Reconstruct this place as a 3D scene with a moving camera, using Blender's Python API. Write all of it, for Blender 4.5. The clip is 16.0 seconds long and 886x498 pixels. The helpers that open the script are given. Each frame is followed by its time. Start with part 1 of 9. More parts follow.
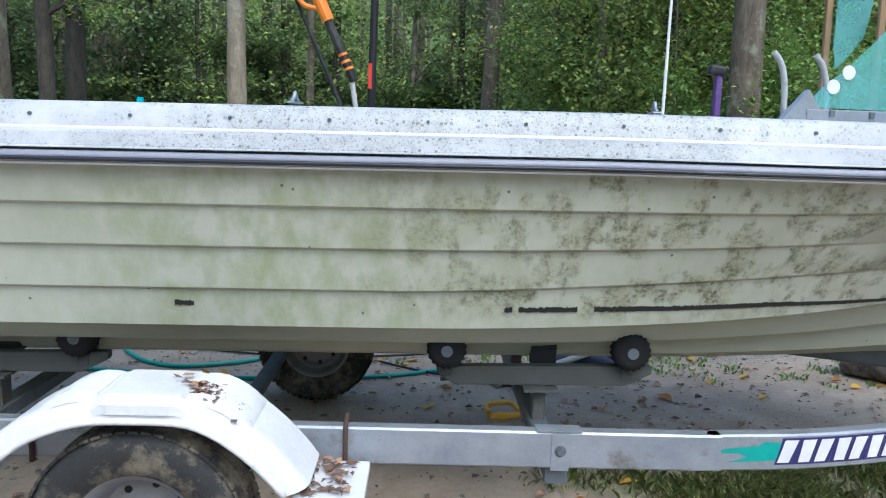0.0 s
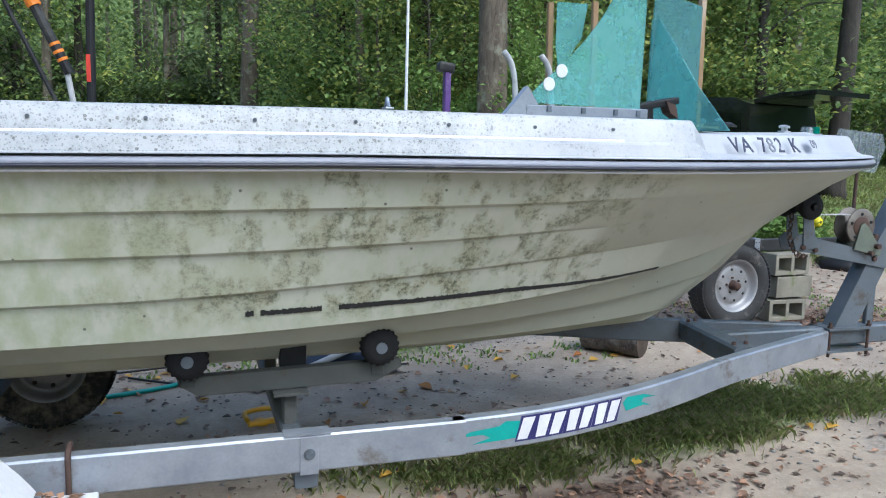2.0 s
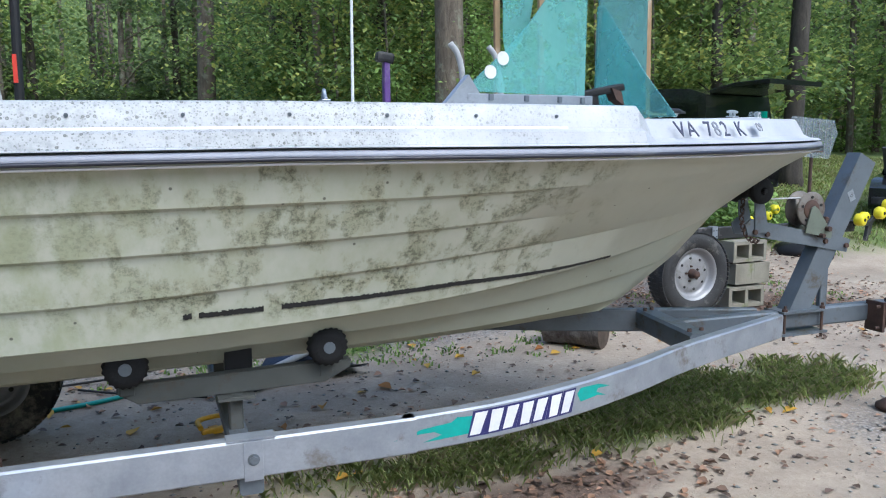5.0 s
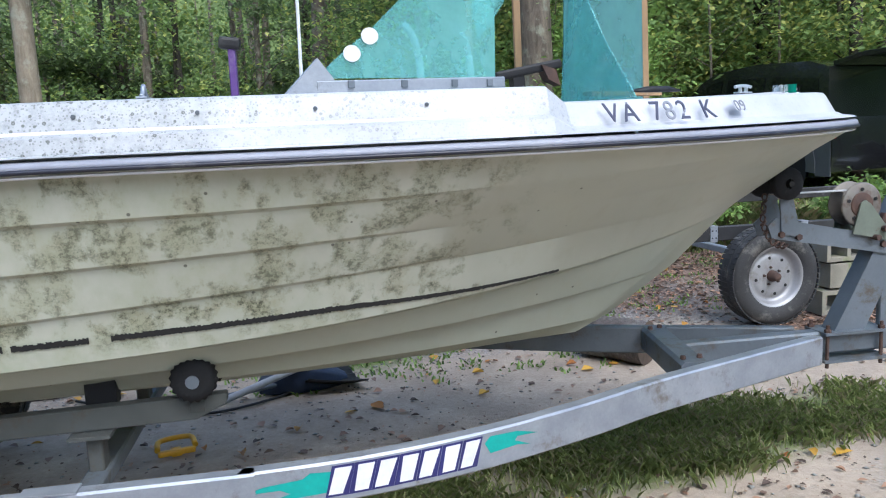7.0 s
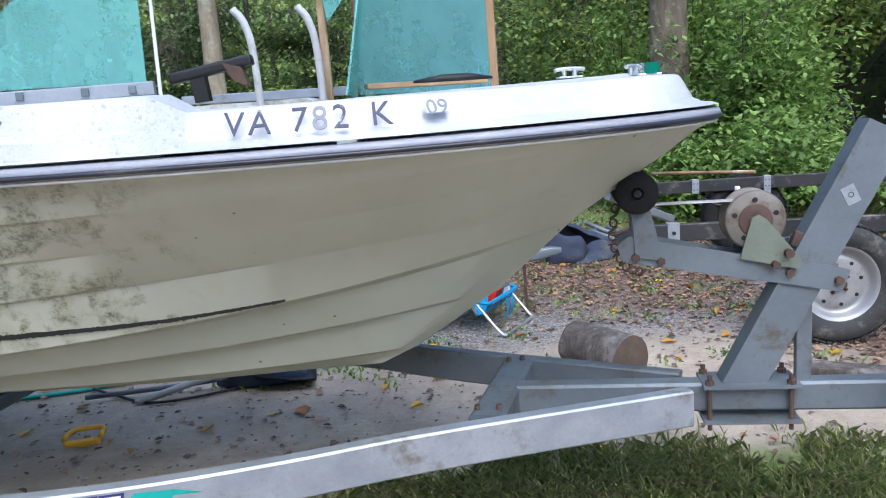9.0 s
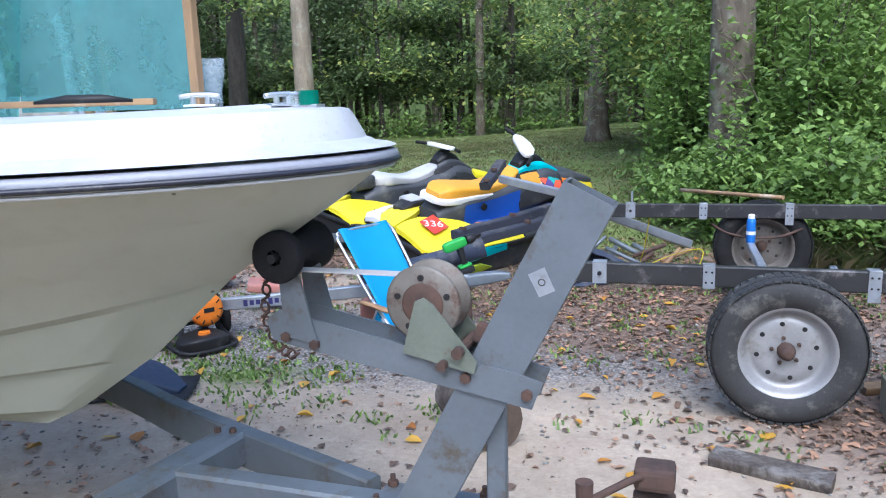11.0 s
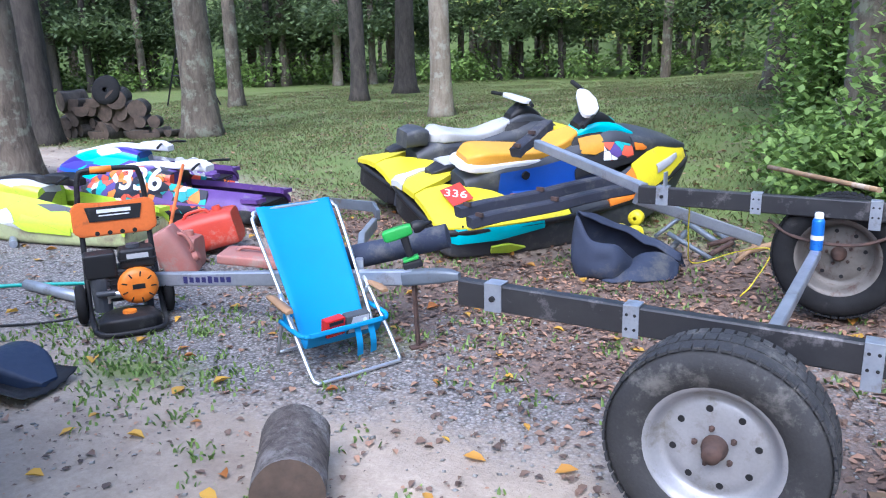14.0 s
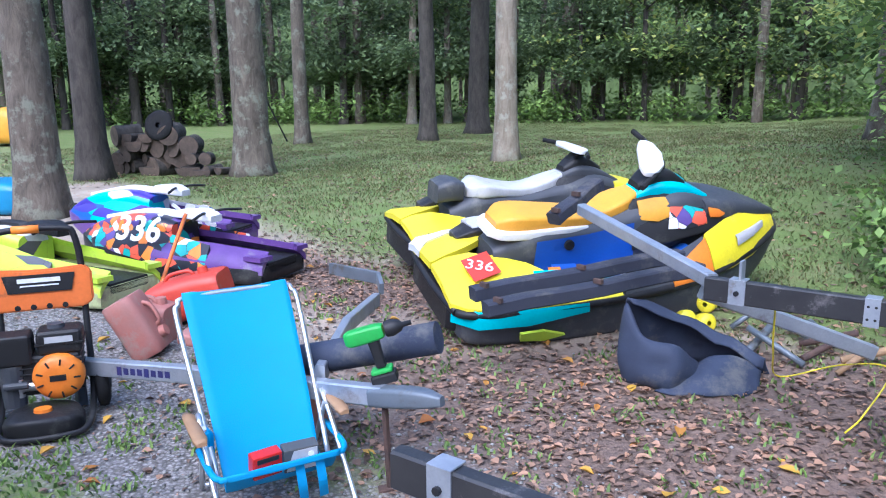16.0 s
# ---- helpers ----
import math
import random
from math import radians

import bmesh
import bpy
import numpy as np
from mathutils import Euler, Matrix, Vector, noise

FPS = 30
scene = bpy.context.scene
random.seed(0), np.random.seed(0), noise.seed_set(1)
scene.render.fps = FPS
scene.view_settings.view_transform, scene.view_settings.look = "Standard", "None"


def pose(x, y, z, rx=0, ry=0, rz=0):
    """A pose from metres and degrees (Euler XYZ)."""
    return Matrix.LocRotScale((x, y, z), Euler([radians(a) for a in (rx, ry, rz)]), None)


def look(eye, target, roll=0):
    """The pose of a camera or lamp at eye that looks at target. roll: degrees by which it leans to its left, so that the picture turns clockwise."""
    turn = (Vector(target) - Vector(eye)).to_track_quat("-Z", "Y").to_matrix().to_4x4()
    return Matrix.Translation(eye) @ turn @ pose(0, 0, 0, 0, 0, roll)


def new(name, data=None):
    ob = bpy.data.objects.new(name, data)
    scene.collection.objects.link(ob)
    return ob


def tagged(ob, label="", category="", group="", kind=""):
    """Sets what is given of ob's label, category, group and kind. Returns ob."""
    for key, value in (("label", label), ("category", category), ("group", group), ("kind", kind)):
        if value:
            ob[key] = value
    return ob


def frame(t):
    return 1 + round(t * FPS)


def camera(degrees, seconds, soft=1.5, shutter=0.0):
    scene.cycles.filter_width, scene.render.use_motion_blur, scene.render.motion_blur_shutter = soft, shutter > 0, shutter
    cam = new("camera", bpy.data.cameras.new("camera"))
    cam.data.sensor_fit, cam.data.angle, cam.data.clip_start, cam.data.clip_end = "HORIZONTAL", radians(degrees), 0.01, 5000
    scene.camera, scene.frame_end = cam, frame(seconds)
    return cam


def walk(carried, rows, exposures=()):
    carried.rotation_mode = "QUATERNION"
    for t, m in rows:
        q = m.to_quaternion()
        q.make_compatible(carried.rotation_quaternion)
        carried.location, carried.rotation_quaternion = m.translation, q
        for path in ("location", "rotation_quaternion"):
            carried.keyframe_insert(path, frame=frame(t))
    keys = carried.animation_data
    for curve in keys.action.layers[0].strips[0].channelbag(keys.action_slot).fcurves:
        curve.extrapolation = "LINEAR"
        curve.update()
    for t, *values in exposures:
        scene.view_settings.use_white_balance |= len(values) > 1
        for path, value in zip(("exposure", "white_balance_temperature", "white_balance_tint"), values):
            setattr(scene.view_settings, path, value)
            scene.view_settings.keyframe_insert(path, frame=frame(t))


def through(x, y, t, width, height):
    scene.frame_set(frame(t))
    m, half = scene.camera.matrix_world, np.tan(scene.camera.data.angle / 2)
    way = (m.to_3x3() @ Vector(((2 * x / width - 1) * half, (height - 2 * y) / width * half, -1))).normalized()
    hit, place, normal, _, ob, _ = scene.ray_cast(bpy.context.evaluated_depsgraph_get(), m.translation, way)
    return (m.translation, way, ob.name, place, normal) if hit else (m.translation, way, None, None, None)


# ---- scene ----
cam = camera(58.9, 16.0, 1.1)
METRES, EYE, TILT, LEAN, TURN = 7.8, 1.5, 0.0, 0.0, 0.0
ROWS = [
    (0.0, 0.0, 0.0, 0.0, 0.27, -8.03, -1.94),
    (0.5, 0.0065, 0.0031, 0.0001, -6.83, -7.94, -2.07),
    (1.0, 0.0108, 0.0042, 0.0002, -11.63, -7.79, -1.91),
    (1.5, 0.0138, 0.0047, -0.0001, -14.67, -7.78, -1.74),
    (2.0, 0.0152, 0.0048, -0.0001, -16.38, -7.76, -1.32),
    (2.5, 0.016, 0.0049, -0.0003, -17.81, -7.81, -1.1),
    (3.0, 0.0166, 0.0054, -0.0004, -19.24, -7.7, -1.07),
    (3.5, 0.0168, 0.0051, -0.0001, -20.05, -7.59, -0.92),
    (6.0, 0.067, 0.0221, -0.0064, -17.29, -7.58, 1.62),
    (6.5, 0.1068, 0.0412, -0.0037, -14.69, -7.55, 1.82),
    (7.0, 0.1547, 0.0447, -0.0044, -8.24, -8.14, 2.41),
    (7.5, 0.2077, 0.0513, -0.0036, -3.73, -8.39, 2.51),
    (8.0, 0.2644, 0.0708, 0.0002, 0.32, -8.98, 2.28),
    (10.5, 0.4902, 0.174, 0.0042, 18.65, -10.86, 4.38),
    (11.0, 0.527, 0.2162, 0.0109, 19.65, -10.66, 1.57),
    (11.5, 0.5619, 0.2509, 0.0133, 23.17, -11.04, 1.49),
    (12.0, 0.5806, 0.2854, 0.0141, 29.32, -11.56, 2.79),
    (12.5, 0.6102, 0.3255, 0.0164, 27.38, -12.07, 3.55),
    (13.0, 0.6406, 0.3551, 0.0181, 28.09, -13.19, 2.62),
    (13.5, 0.6471, 0.3901, 0.0166, 33.71, -14.29, 1.62),
    (14.0, 0.6463, 0.4242, 0.0188, 34.74, -14.78, 1.29),
    (14.5, 0.6413, 0.461, 0.0189, 36.42, -14.63, 2.05),
    (15.0, 0.6259, 0.5001, 0.0158, 38.92, -14.03, 2.34),
    (15.5, 0.6074, 0.5438, 0.0179, 39.58, -12.61, 2.45),
    (16.0, 0.5989, 0.5794, 0.0181, 40.94, -11.98, 0.46),
]
walk(cam, [(t, pose(0, 0, EYE, TILT, LEAN, TURN) @ pose(METRES * x, METRES * y, METRES * z, 90 + pitch, roll, yaw)) for t, x, y, z, yaw, pitch, roll in ROWS],
     [(0.0, 0.98, 5650, 3), (6.0, 1.09, 5700, 5), (8.0, 1.25, 5750, 7), (10.5, 1.34, 5550, 8), (12.5, 1.52, 5450, 12), (16.0, 1.57, 5200, 15)])

# ---- world and light ----
world = bpy.data.worlds.new("overcast_sky")
scene.world = world
world.use_nodes = True
_sky = world.node_tree.nodes.new("ShaderNodeTexSky")
_sky.sky_type = "NISHITA"
_sky.sun_disc = False
_sky.sun_elevation = radians(50)
_sky.sun_rotation = radians(160)
_sky.air_density, _sky.dust_density, _sky.ozone_density = 1.0, 3.0, 1.5
_bg = world.node_tree.nodes["Background"]
_bg.inputs[1].default_value = 0.15
world.node_tree.links.new(_sky.outputs[0], _bg.inputs[0])

_sun = bpy.data.lights.new("sun", "SUN")
_sun.energy, _sun.angle, _sun.color = 1.0, radians(50), (1.0, 0.97, 0.93)
sun = new("sun", _sun)
# the sun stands behind the walker and high, behind thin cloud
sun.matrix_world = look((4, -8, 14), (0, 3, 0))


# ---- materials ----
def ramp(nt, fac, stops):
    r = nt.nodes.new("ShaderNodeValToRGB")
    els = r.color_ramp.elements
    while len(els) < len(stops):
        els.new(0.5)
    for e, (p, c) in zip(els, stops):
        e.position = p
        e.color = (*c, 1) if len(c) == 3 else c
    nt.links.new(fac, r.inputs[0])
    return r.outputs[0]


def noise_tex(nt, vec, scale, detail=5, rough=0.6, distort=0.0):
    n = nt.nodes.new("ShaderNodeTexNoise")
    n.inputs["Scale"].default_value = scale
    n.inputs["Detail"].default_value = detail
    n.inputs["Roughness"].default_value = rough
    n.inputs["Distortion"].default_value = distort
    if vec is not None:
        nt.links.new(vec, n.inputs["Vector"])
    return n.outputs["Fac"]


def mixc(nt, fac, a, b, mode="MIX"):
    m = nt.nodes.new("ShaderNodeMix")
    m.data_type, m.blend_type = "RGBA", mode
    for sock, v in ((m.inputs[0], fac), (m.inputs[6], a), (m.inputs[7], b)):
        if isinstance(v, bpy.types.NodeSocket):
            nt.links.new(v, sock)
        elif isinstance(v, (int, float)):
            sock.default_value = v
        else:
            sock.default_value = (*v, 1)
    return m.outputs[2]


def mathn(nt, op, a, b=0.0, clamp=False):
    m = nt.nodes.new("ShaderNodeMath")
    m.operation, m.use_clamp = op, clamp
    for sock, v in ((m.inputs[0], a), (m.inputs[1], b)):
        if isinstance(v, bpy.types.NodeSocket):
            nt.links.new(v, sock)
        else:
            sock.default_value = v
    return m.outputs[0]


def start_mat(name):
    m = bpy.data.materials.new(name)
    m.use_nodes = True
    nt = m.node_tree
    return m, nt, nt.nodes["Principled BSDF"], nt.nodes.new("ShaderNodeTexCoord")


def bumped(nt, b, height, strength=0.3, dist=0.01):
    n = nt.nodes.new("ShaderNodeBump")
    n.inputs["Strength"].default_value = strength
    n.inputs["Distance"].default_value = dist
    nt.links.new(height, n.inputs["Height"])
    nt.links.new(n.outputs[0], b.inputs["Normal"])


def mk(name, col, col2=None, scale=6.0, rough=0.5, metal=0.0, bump=0.15, grain=60.0, dirt=None, dirt_amt=0.5, dirt_scale=3.0,
       coat=0.0, stretch=(1, 1, 1), vary=0.0, spec=0.5):
    """A surface with broad colour change, fine grain, and patches of dirt or wear."""
    m, nt, b, tc = start_mat(name)
    mp = nt.nodes.new("ShaderNodeMapping")
    mp.inputs["Scale"].default_value = stretch
    nt.links.new(tc.outputs["Object"], mp.inputs[0])
    v = mp.outputs[0]
    col2 = col2 or tuple(c * 0.82 for c in col)
    big = noise_tex(nt, v, scale, 4)
    fine = noise_tex(nt, v, grain, 4)
    c = ramp(nt, big, ((0.3, col2), (0.7, col)))
    c = mixc(nt, 0.25, c, ramp(nt, fine, ((0.25, (0.45, 0.45, 0.45)), (0.75, (1, 1, 1)))), "MULTIPLY")
    if dirt:
        d = ramp(nt, noise_tex(nt, v, dirt_scale, 8, 0.72), ((0.62 - 0.3 * dirt_amt, (0, 0, 0)), (0.72 - 0.2 * dirt_amt, (1, 1, 1))))
        c = mixc(nt, d, c, dirt)
    if vary:
        oi = nt.nodes.new("ShaderNodeObjectInfo")
        hv = nt.nodes.new("ShaderNodeHueSaturation")
        nt.links.new(mathn(nt, "ADD", mathn(nt, "MULTIPLY", oi.outputs["Random"], vary), 1 - vary / 2), hv.inputs["Value"])
        nt.links.new(c, hv.inputs["Color"])
        c = hv.outputs[0]
    nt.links.new(c, b.inputs["Base Color"])
    nt.links.new(ramp(nt, fine, ((0.2, (rough * 0.8,) * 3), (0.8, (min(1, rough * 1.2),) * 3))), b.inputs["Roughness"])
    b.inputs["Metallic"].default_value = metal
    b.inputs["Coat Weight"].default_value = coat
    b.inputs["Specular IOR Level"].default_value = spec
    if bump:
        bumped(nt, b, fine, bump, 0.004)
    return m


def leaf_mat(name, dark, light, through=0.35, odd=None, odd_part=0.0):
    """Leaves: colour by leaf, light passing through."""
    m, nt, b, tc = start_mat(name)
    g = nt.nodes.new("ShaderNodeNewGeometry")
    stops = [(0.0, dark), (0.8, light)]
    if odd:
        stops = [(0.0, dark), (0.75 - odd_part / 2, light), (1.0 - odd_part, odd)]
    c = ramp(nt, g.outputs["Random Per Island"], stops)
    wide = noise_tex(nt, tc.outputs["Object"], 0.45, 3)
    c = mixc(nt, 0.5, c, ramp(nt, wide, ((0.3, (0.55, 0.6, 0.55)), (0.7, (1.15, 1.15, 1.0)))), "MULTIPLY")
    nt.links.new(c, b.inputs["Base Color"])
    b.inputs["Roughness"].default_value = 0.55
    t = nt.nodes.new("ShaderNodeBsdfTranslucent")
    nt.links.new(c, t.inputs[0])
    ms = nt.nodes.new("ShaderNodeMixShader")
    ms.inputs[0].default_value = through
    nt.links.new(b.outputs[0], ms.inputs[1])
    nt.links.new(t.outputs[0], ms.inputs[2])
    nt.links.new(ms.outputs[0], nt.nodes["Material Output"].inputs[0])
    return m


def glass_mat(name, tint, rough=0.05, clear=0.5):
    """Old tinted acrylic: partly clear, partly hazed by scratches and dust."""
    m, nt, b, tc = start_mat(name)
    b.inputs["Base Color"].default_value = (*tint, 1)
    b.inputs["Roughness"].default_value = rough
    tr = nt.nodes.new("ShaderNodeBsdfTransparent")
    tr.inputs[0].default_value = (*(min(1, 0.35 + 0.65 * c / max(tint)) for c in tint), 1)
    ms = nt.nodes.new("ShaderNodeMixShader")
    haze = noise_tex(nt, tc.outputs["Object"], 5.0, 6, 0.65)
    f = ramp(nt, haze, ((0.25, (clear + 0.12,) * 3), (0.75, (max(0, clear - 0.15),) * 3)))
    nt.links.new(f, ms.inputs[0])
    nt.links.new(b.outputs[0], ms.inputs[1])
    nt.links.new(tr.outputs[0], ms.inputs[2])
    nt.links.new(ms.outputs[0], nt.nodes["Material Output"].inputs[0])
    return m


def bark_mat(name, a, c, lichen=None, scale=9.0):
    m, nt, b, tc = start_mat(name)
    mp = nt.nodes.new("ShaderNodeMapping")
    mp.inputs["Scale"].default_value = (1.0, 1.0, 0.28)
    nt.links.new(tc.outputs["Object"], mp.inputs[0])
    n1 = noise_tex(nt, mp.outputs[0], scale, 8, 0.72, 0.6)
    n2 = noise_tex(nt, tc.outputs["Object"], 1.6, 5)
    col = ramp(nt, n1, ((0.32, a), (0.66, c)))
    col = mixc(nt, 0.5, col, ramp(nt, n2, ((0.3, (0.55, 0.55, 0.5)), (0.7, (1.1, 1.1, 1.1)))), "MULTIPLY")
    if lichen:
        col = mixc(nt, ramp(nt, noise_tex(nt, tc.outputs["Object"], 4.0, 7, 0.7), ((0.52, (0, 0, 0)), (0.62, (0.8, 0.8, 0.8)))), col, lichen)
    oi = nt.nodes.new("ShaderNodeObjectInfo")
    hv = nt.nodes.new("ShaderNodeHueSaturation")
    nt.links.new(mathn(nt, "ADD", mathn(nt, "MULTIPLY", oi.outputs["Random"], 0.4), 0.8), hv.inputs["Value"])
    nt.links.new(col, hv.inputs["Color"])
    nt.links.new(hv.outputs[0], b.inputs["Base Color"])
    b.inputs["Roughness"].default_value = 0.92
    bumped(nt, b, n1, 0.9, 0.03)
    return m


def hull_mat(name, base, base2, stain_dark, stain_amt):
    """Weathered gelcoat with mildew that grows in patches and runs down."""
    m, nt, b, tc = start_mat(name)
    o = tc.outputs["Object"]
    sx = nt.nodes.new("ShaderNodeSeparateXYZ")
    nt.links.new(o, sx.inputs[0])
    c = ramp(nt, noise_tex(nt, o, 1.3, 4), ((0.3, base2), (0.7, base)))
    mp = nt.nodes.new("ShaderNodeMapping")
    mp.inputs["Scale"].default_value = (1.0, 1.0, 0.25)
    nt.links.new(o, mp.inputs[0])
    runs = noise_tex(nt, mp.outputs[0], 14.0, 5, 0.6)
    c = mixc(nt, ramp(nt, runs, ((0.52, (0, 0, 0)), (0.8, (0.35, 0.35, 0.35)))), c, (0.36, 0.34, 0.24))
    # soft green runs aft and crusty clusters forward, thickest under each lap
    along = mathn(nt, "ADD", mathn(nt, "MULTIPLY", sx.outputs[0], 0.2), 0.5)
    soft = ramp(nt, along, ((0.2, (0.15,) * 3), (0.34, (1, 1, 1)), (0.46, (0.8,) * 3), (0.56, (0.45,) * 3), (0.7, (0.4,) * 3), (0.86, (0, 0, 0))))
    crust = ramp(nt, along, ((0.42, (0, 0, 0)), (0.50, (0.55,) * 3), (0.60, (1, 1, 1)), (0.74, (1, 1, 1)), (0.83, (0.75,) * 3), (0.865, (0, 0, 0))))
    mq = nt.nodes.new("ShaderNodeMapping")
    mq.inputs["Scale"].default_value = (1.0, 1.0, 0.62)
    nt.links.new(o, mq.inputs[0])
    wide = noise_tex(nt, mq.outputs[0], 10.5, 5, 0.6)
    clump = noise_tex(nt, o, 5.2, 3, 0.5)
    fine = noise_tex(nt, o, 75.0, 4, 0.7)
    grit = noise_tex(nt, o, 21.0, 7, 0.8)
    veil = mathn(nt, "MULTIPLY", ramp(nt, wide, ((0.38, (0, 0, 0)), (0.62, (1, 1, 1)))), mathn(nt, "MULTIPLY", soft, stain_amt))
    c = mixc(nt, mathn(nt, "MULTIPLY", veil, 0.75, True), c, (0.26, 0.29, 0.145))
    band = ramp(nt, sx.outputs[2], ((0.86, (0, 0, 0)), (0.95, (0.7,) * 3), (1.05, (1, 1, 1)), (1.30, (1, 1, 1)), (1.38, (0.6,) * 3)))
    crust = mathn(nt, "MULTIPLY", crust, band)
    k = mathn(nt, "MULTIPLY", ramp(nt, mathn(nt, "ADD", mathn(nt, "MULTIPLY", wide, 0.55), mathn(nt, "MULTIPLY", clump, 0.45)), ((0.475, (0, 0, 0)), (0.54, (1, 1, 1)))), mathn(nt, "MULTIPLY", crust, stain_amt))
    c = mixc(nt, mathn(nt, "MULTIPLY", k, 0.6, True), c, ramp(nt, clump, ((0.4, (0.34, 0.29, 0.19)), (0.6, (0.27, 0.28, 0.165)))))
    bloom = mathn(nt, "MULTIPLY", ramp(nt, grit, ((0.45, (0, 0, 0)), (0.55, (1, 1, 1)))), k, True)
    c = mixc(nt, mathn(nt, "MULTIPLY", bloom, 0.75), c, (0.15, 0.155, 0.09))
    speck = mathn(nt, "MULTIPLY", ramp(nt, fine, ((0.49, (0, 0, 0)), (0.53, (1, 1, 1)))), bloom, True)
    c = mixc(nt, mathn(nt, "MULTIPLY", speck, 0.85), c, stain_dark)
    pale = mathn(nt, "MULTIPLY", ramp(nt, fine, ((0.36, (1, 1, 1)), (0.43, (0, 0, 0)))), k, True)
    c = mixc(nt, mathn(nt, "MULTIPLY", pale, 0.6), c, (0.42, 0.41, 0.33))
    # lone dark pits
    vo = nt.nodes.new("ShaderNodeTexVoronoi")
    vo.inputs["Scale"].default_value = 9.0
    nt.links.new(o, vo.inputs["Vector"])
    c = mixc(nt, ramp(nt, vo.outputs["Distance"], ((0.035, (0.8,) * 3), (0.055, (0, 0, 0)))), c, (0.06, 0.055, 0.045))
    nt.links.new(c, b.inputs["Base Color"])
    b.inputs["Roughness"].default_value = 0.5
    b.inputs["Coat Weight"].default_value = 0.1
    bumped(nt, b, fine, 0.05, 0.002)
    return m


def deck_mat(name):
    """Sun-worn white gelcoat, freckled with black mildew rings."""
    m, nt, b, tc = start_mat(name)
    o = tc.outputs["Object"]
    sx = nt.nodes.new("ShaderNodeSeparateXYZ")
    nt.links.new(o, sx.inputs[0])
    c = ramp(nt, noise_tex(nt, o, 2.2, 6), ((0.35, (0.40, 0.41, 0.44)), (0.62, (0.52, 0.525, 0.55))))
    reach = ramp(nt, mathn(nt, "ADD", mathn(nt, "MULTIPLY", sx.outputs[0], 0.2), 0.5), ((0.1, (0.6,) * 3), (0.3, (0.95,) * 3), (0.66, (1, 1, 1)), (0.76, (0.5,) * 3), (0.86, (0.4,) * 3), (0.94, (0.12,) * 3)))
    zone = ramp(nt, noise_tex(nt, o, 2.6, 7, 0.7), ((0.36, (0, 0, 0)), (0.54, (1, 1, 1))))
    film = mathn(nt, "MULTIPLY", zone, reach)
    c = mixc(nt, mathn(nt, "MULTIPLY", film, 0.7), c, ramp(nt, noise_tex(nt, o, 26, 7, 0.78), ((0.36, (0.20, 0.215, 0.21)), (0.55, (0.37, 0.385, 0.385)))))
    # mildew rings of two sizes
    for sc, r0, cut, dark in ((130.0, 0.30, 0.40, 0.55), (62.0, 0.27, 0.62, 0.85)):
        vo = nt.nodes.new("ShaderNodeTexVoronoi")
        vo.inputs["Scale"].default_value = sc
        nt.links.new(o, vo.inputs["Vector"])
        ring = ramp(nt, vo.outputs["Distance"], ((0.05, (0.55,) * 3), (r0 * 0.7, (1, 1, 1)), (r0, (1, 1, 1)), (r0 * 1.35, (0, 0, 0))))
        pick = ramp(nt, vo.outputs["Color"], ((cut, (0, 0, 0)), (cut + 0.04, (1, 1, 1))))
        k = mathn(nt, "MULTIPLY", mathn(nt, "MULTIPLY", ring, pick), film)
        c = mixc(nt, mathn(nt, "MULTIPLY", k, dark), c, (0.085, 0.09, 0.075))
    nt.links.new(c, b.inputs["Base Color"])
    b.inputs["Roughness"].default_value = 0.42
    return m


def patch_mat(name, colours, scale=9.0, rough=0.35, seam=0.018, stretch=(1, 1, 1)):
    """A printed graphic of coloured facets."""
    m, nt, b, tc = start_mat(name)
    mp = nt.nodes.new("ShaderNodeMapping")
    mp.inputs["Scale"].default_value = stretch
    nt.links.new(tc.outputs["Object"], mp.inputs[0])
    vo = nt.nodes.new("ShaderNodeTexVoronoi")
    vo.inputs["Scale"].default_value = scale
    nt.links.new(mp.outputs[0], vo.inputs["Vector"])
    sp = nt.nodes.new("ShaderNodeSeparateColor")
    nt.links.new(vo.outputs["Color"], sp.inputs[0])
    r = nt.nodes.new("ShaderNodeValToRGB")
    r.color_ramp.interpolation = "CONSTANT"
    els = r.color_ramp.elements
    while len(els) < len(colours):
        els.new(0.5)
    for i, (e, c) in enumerate(zip(els, colours)):
        e.position, e.color = i / len(colours), (*c, 1)
    nt.links.new(sp.outputs[0], r.inputs[0])
    edge = nt.nodes.new("ShaderNodeTexVoronoi")
    edge.feature = "DISTANCE_TO_EDGE"
    edge.inputs["Scale"].default_value = scale
    nt.links.new(mp.outputs[0], edge.inputs["Vector"])
    c = mixc(nt, ramp(nt, edge.outputs["Distance"], ((seam * 0.45, (1, 1, 1)), (seam, (0, 0, 0)))), r.outputs[0], (0.02, 0.02, 0.025))
    c = mixc(nt, 0.3, c, ramp(nt, noise_tex(nt, tc.outputs["Object"], 30, 5), ((0.3, (0.55,) * 3), (0.7, (1, 1, 1)))), "MULTIPLY")
    nt.links.new(c, b.inputs["Base Color"])
    b.inputs["Roughness"].default_value = rough
    return m


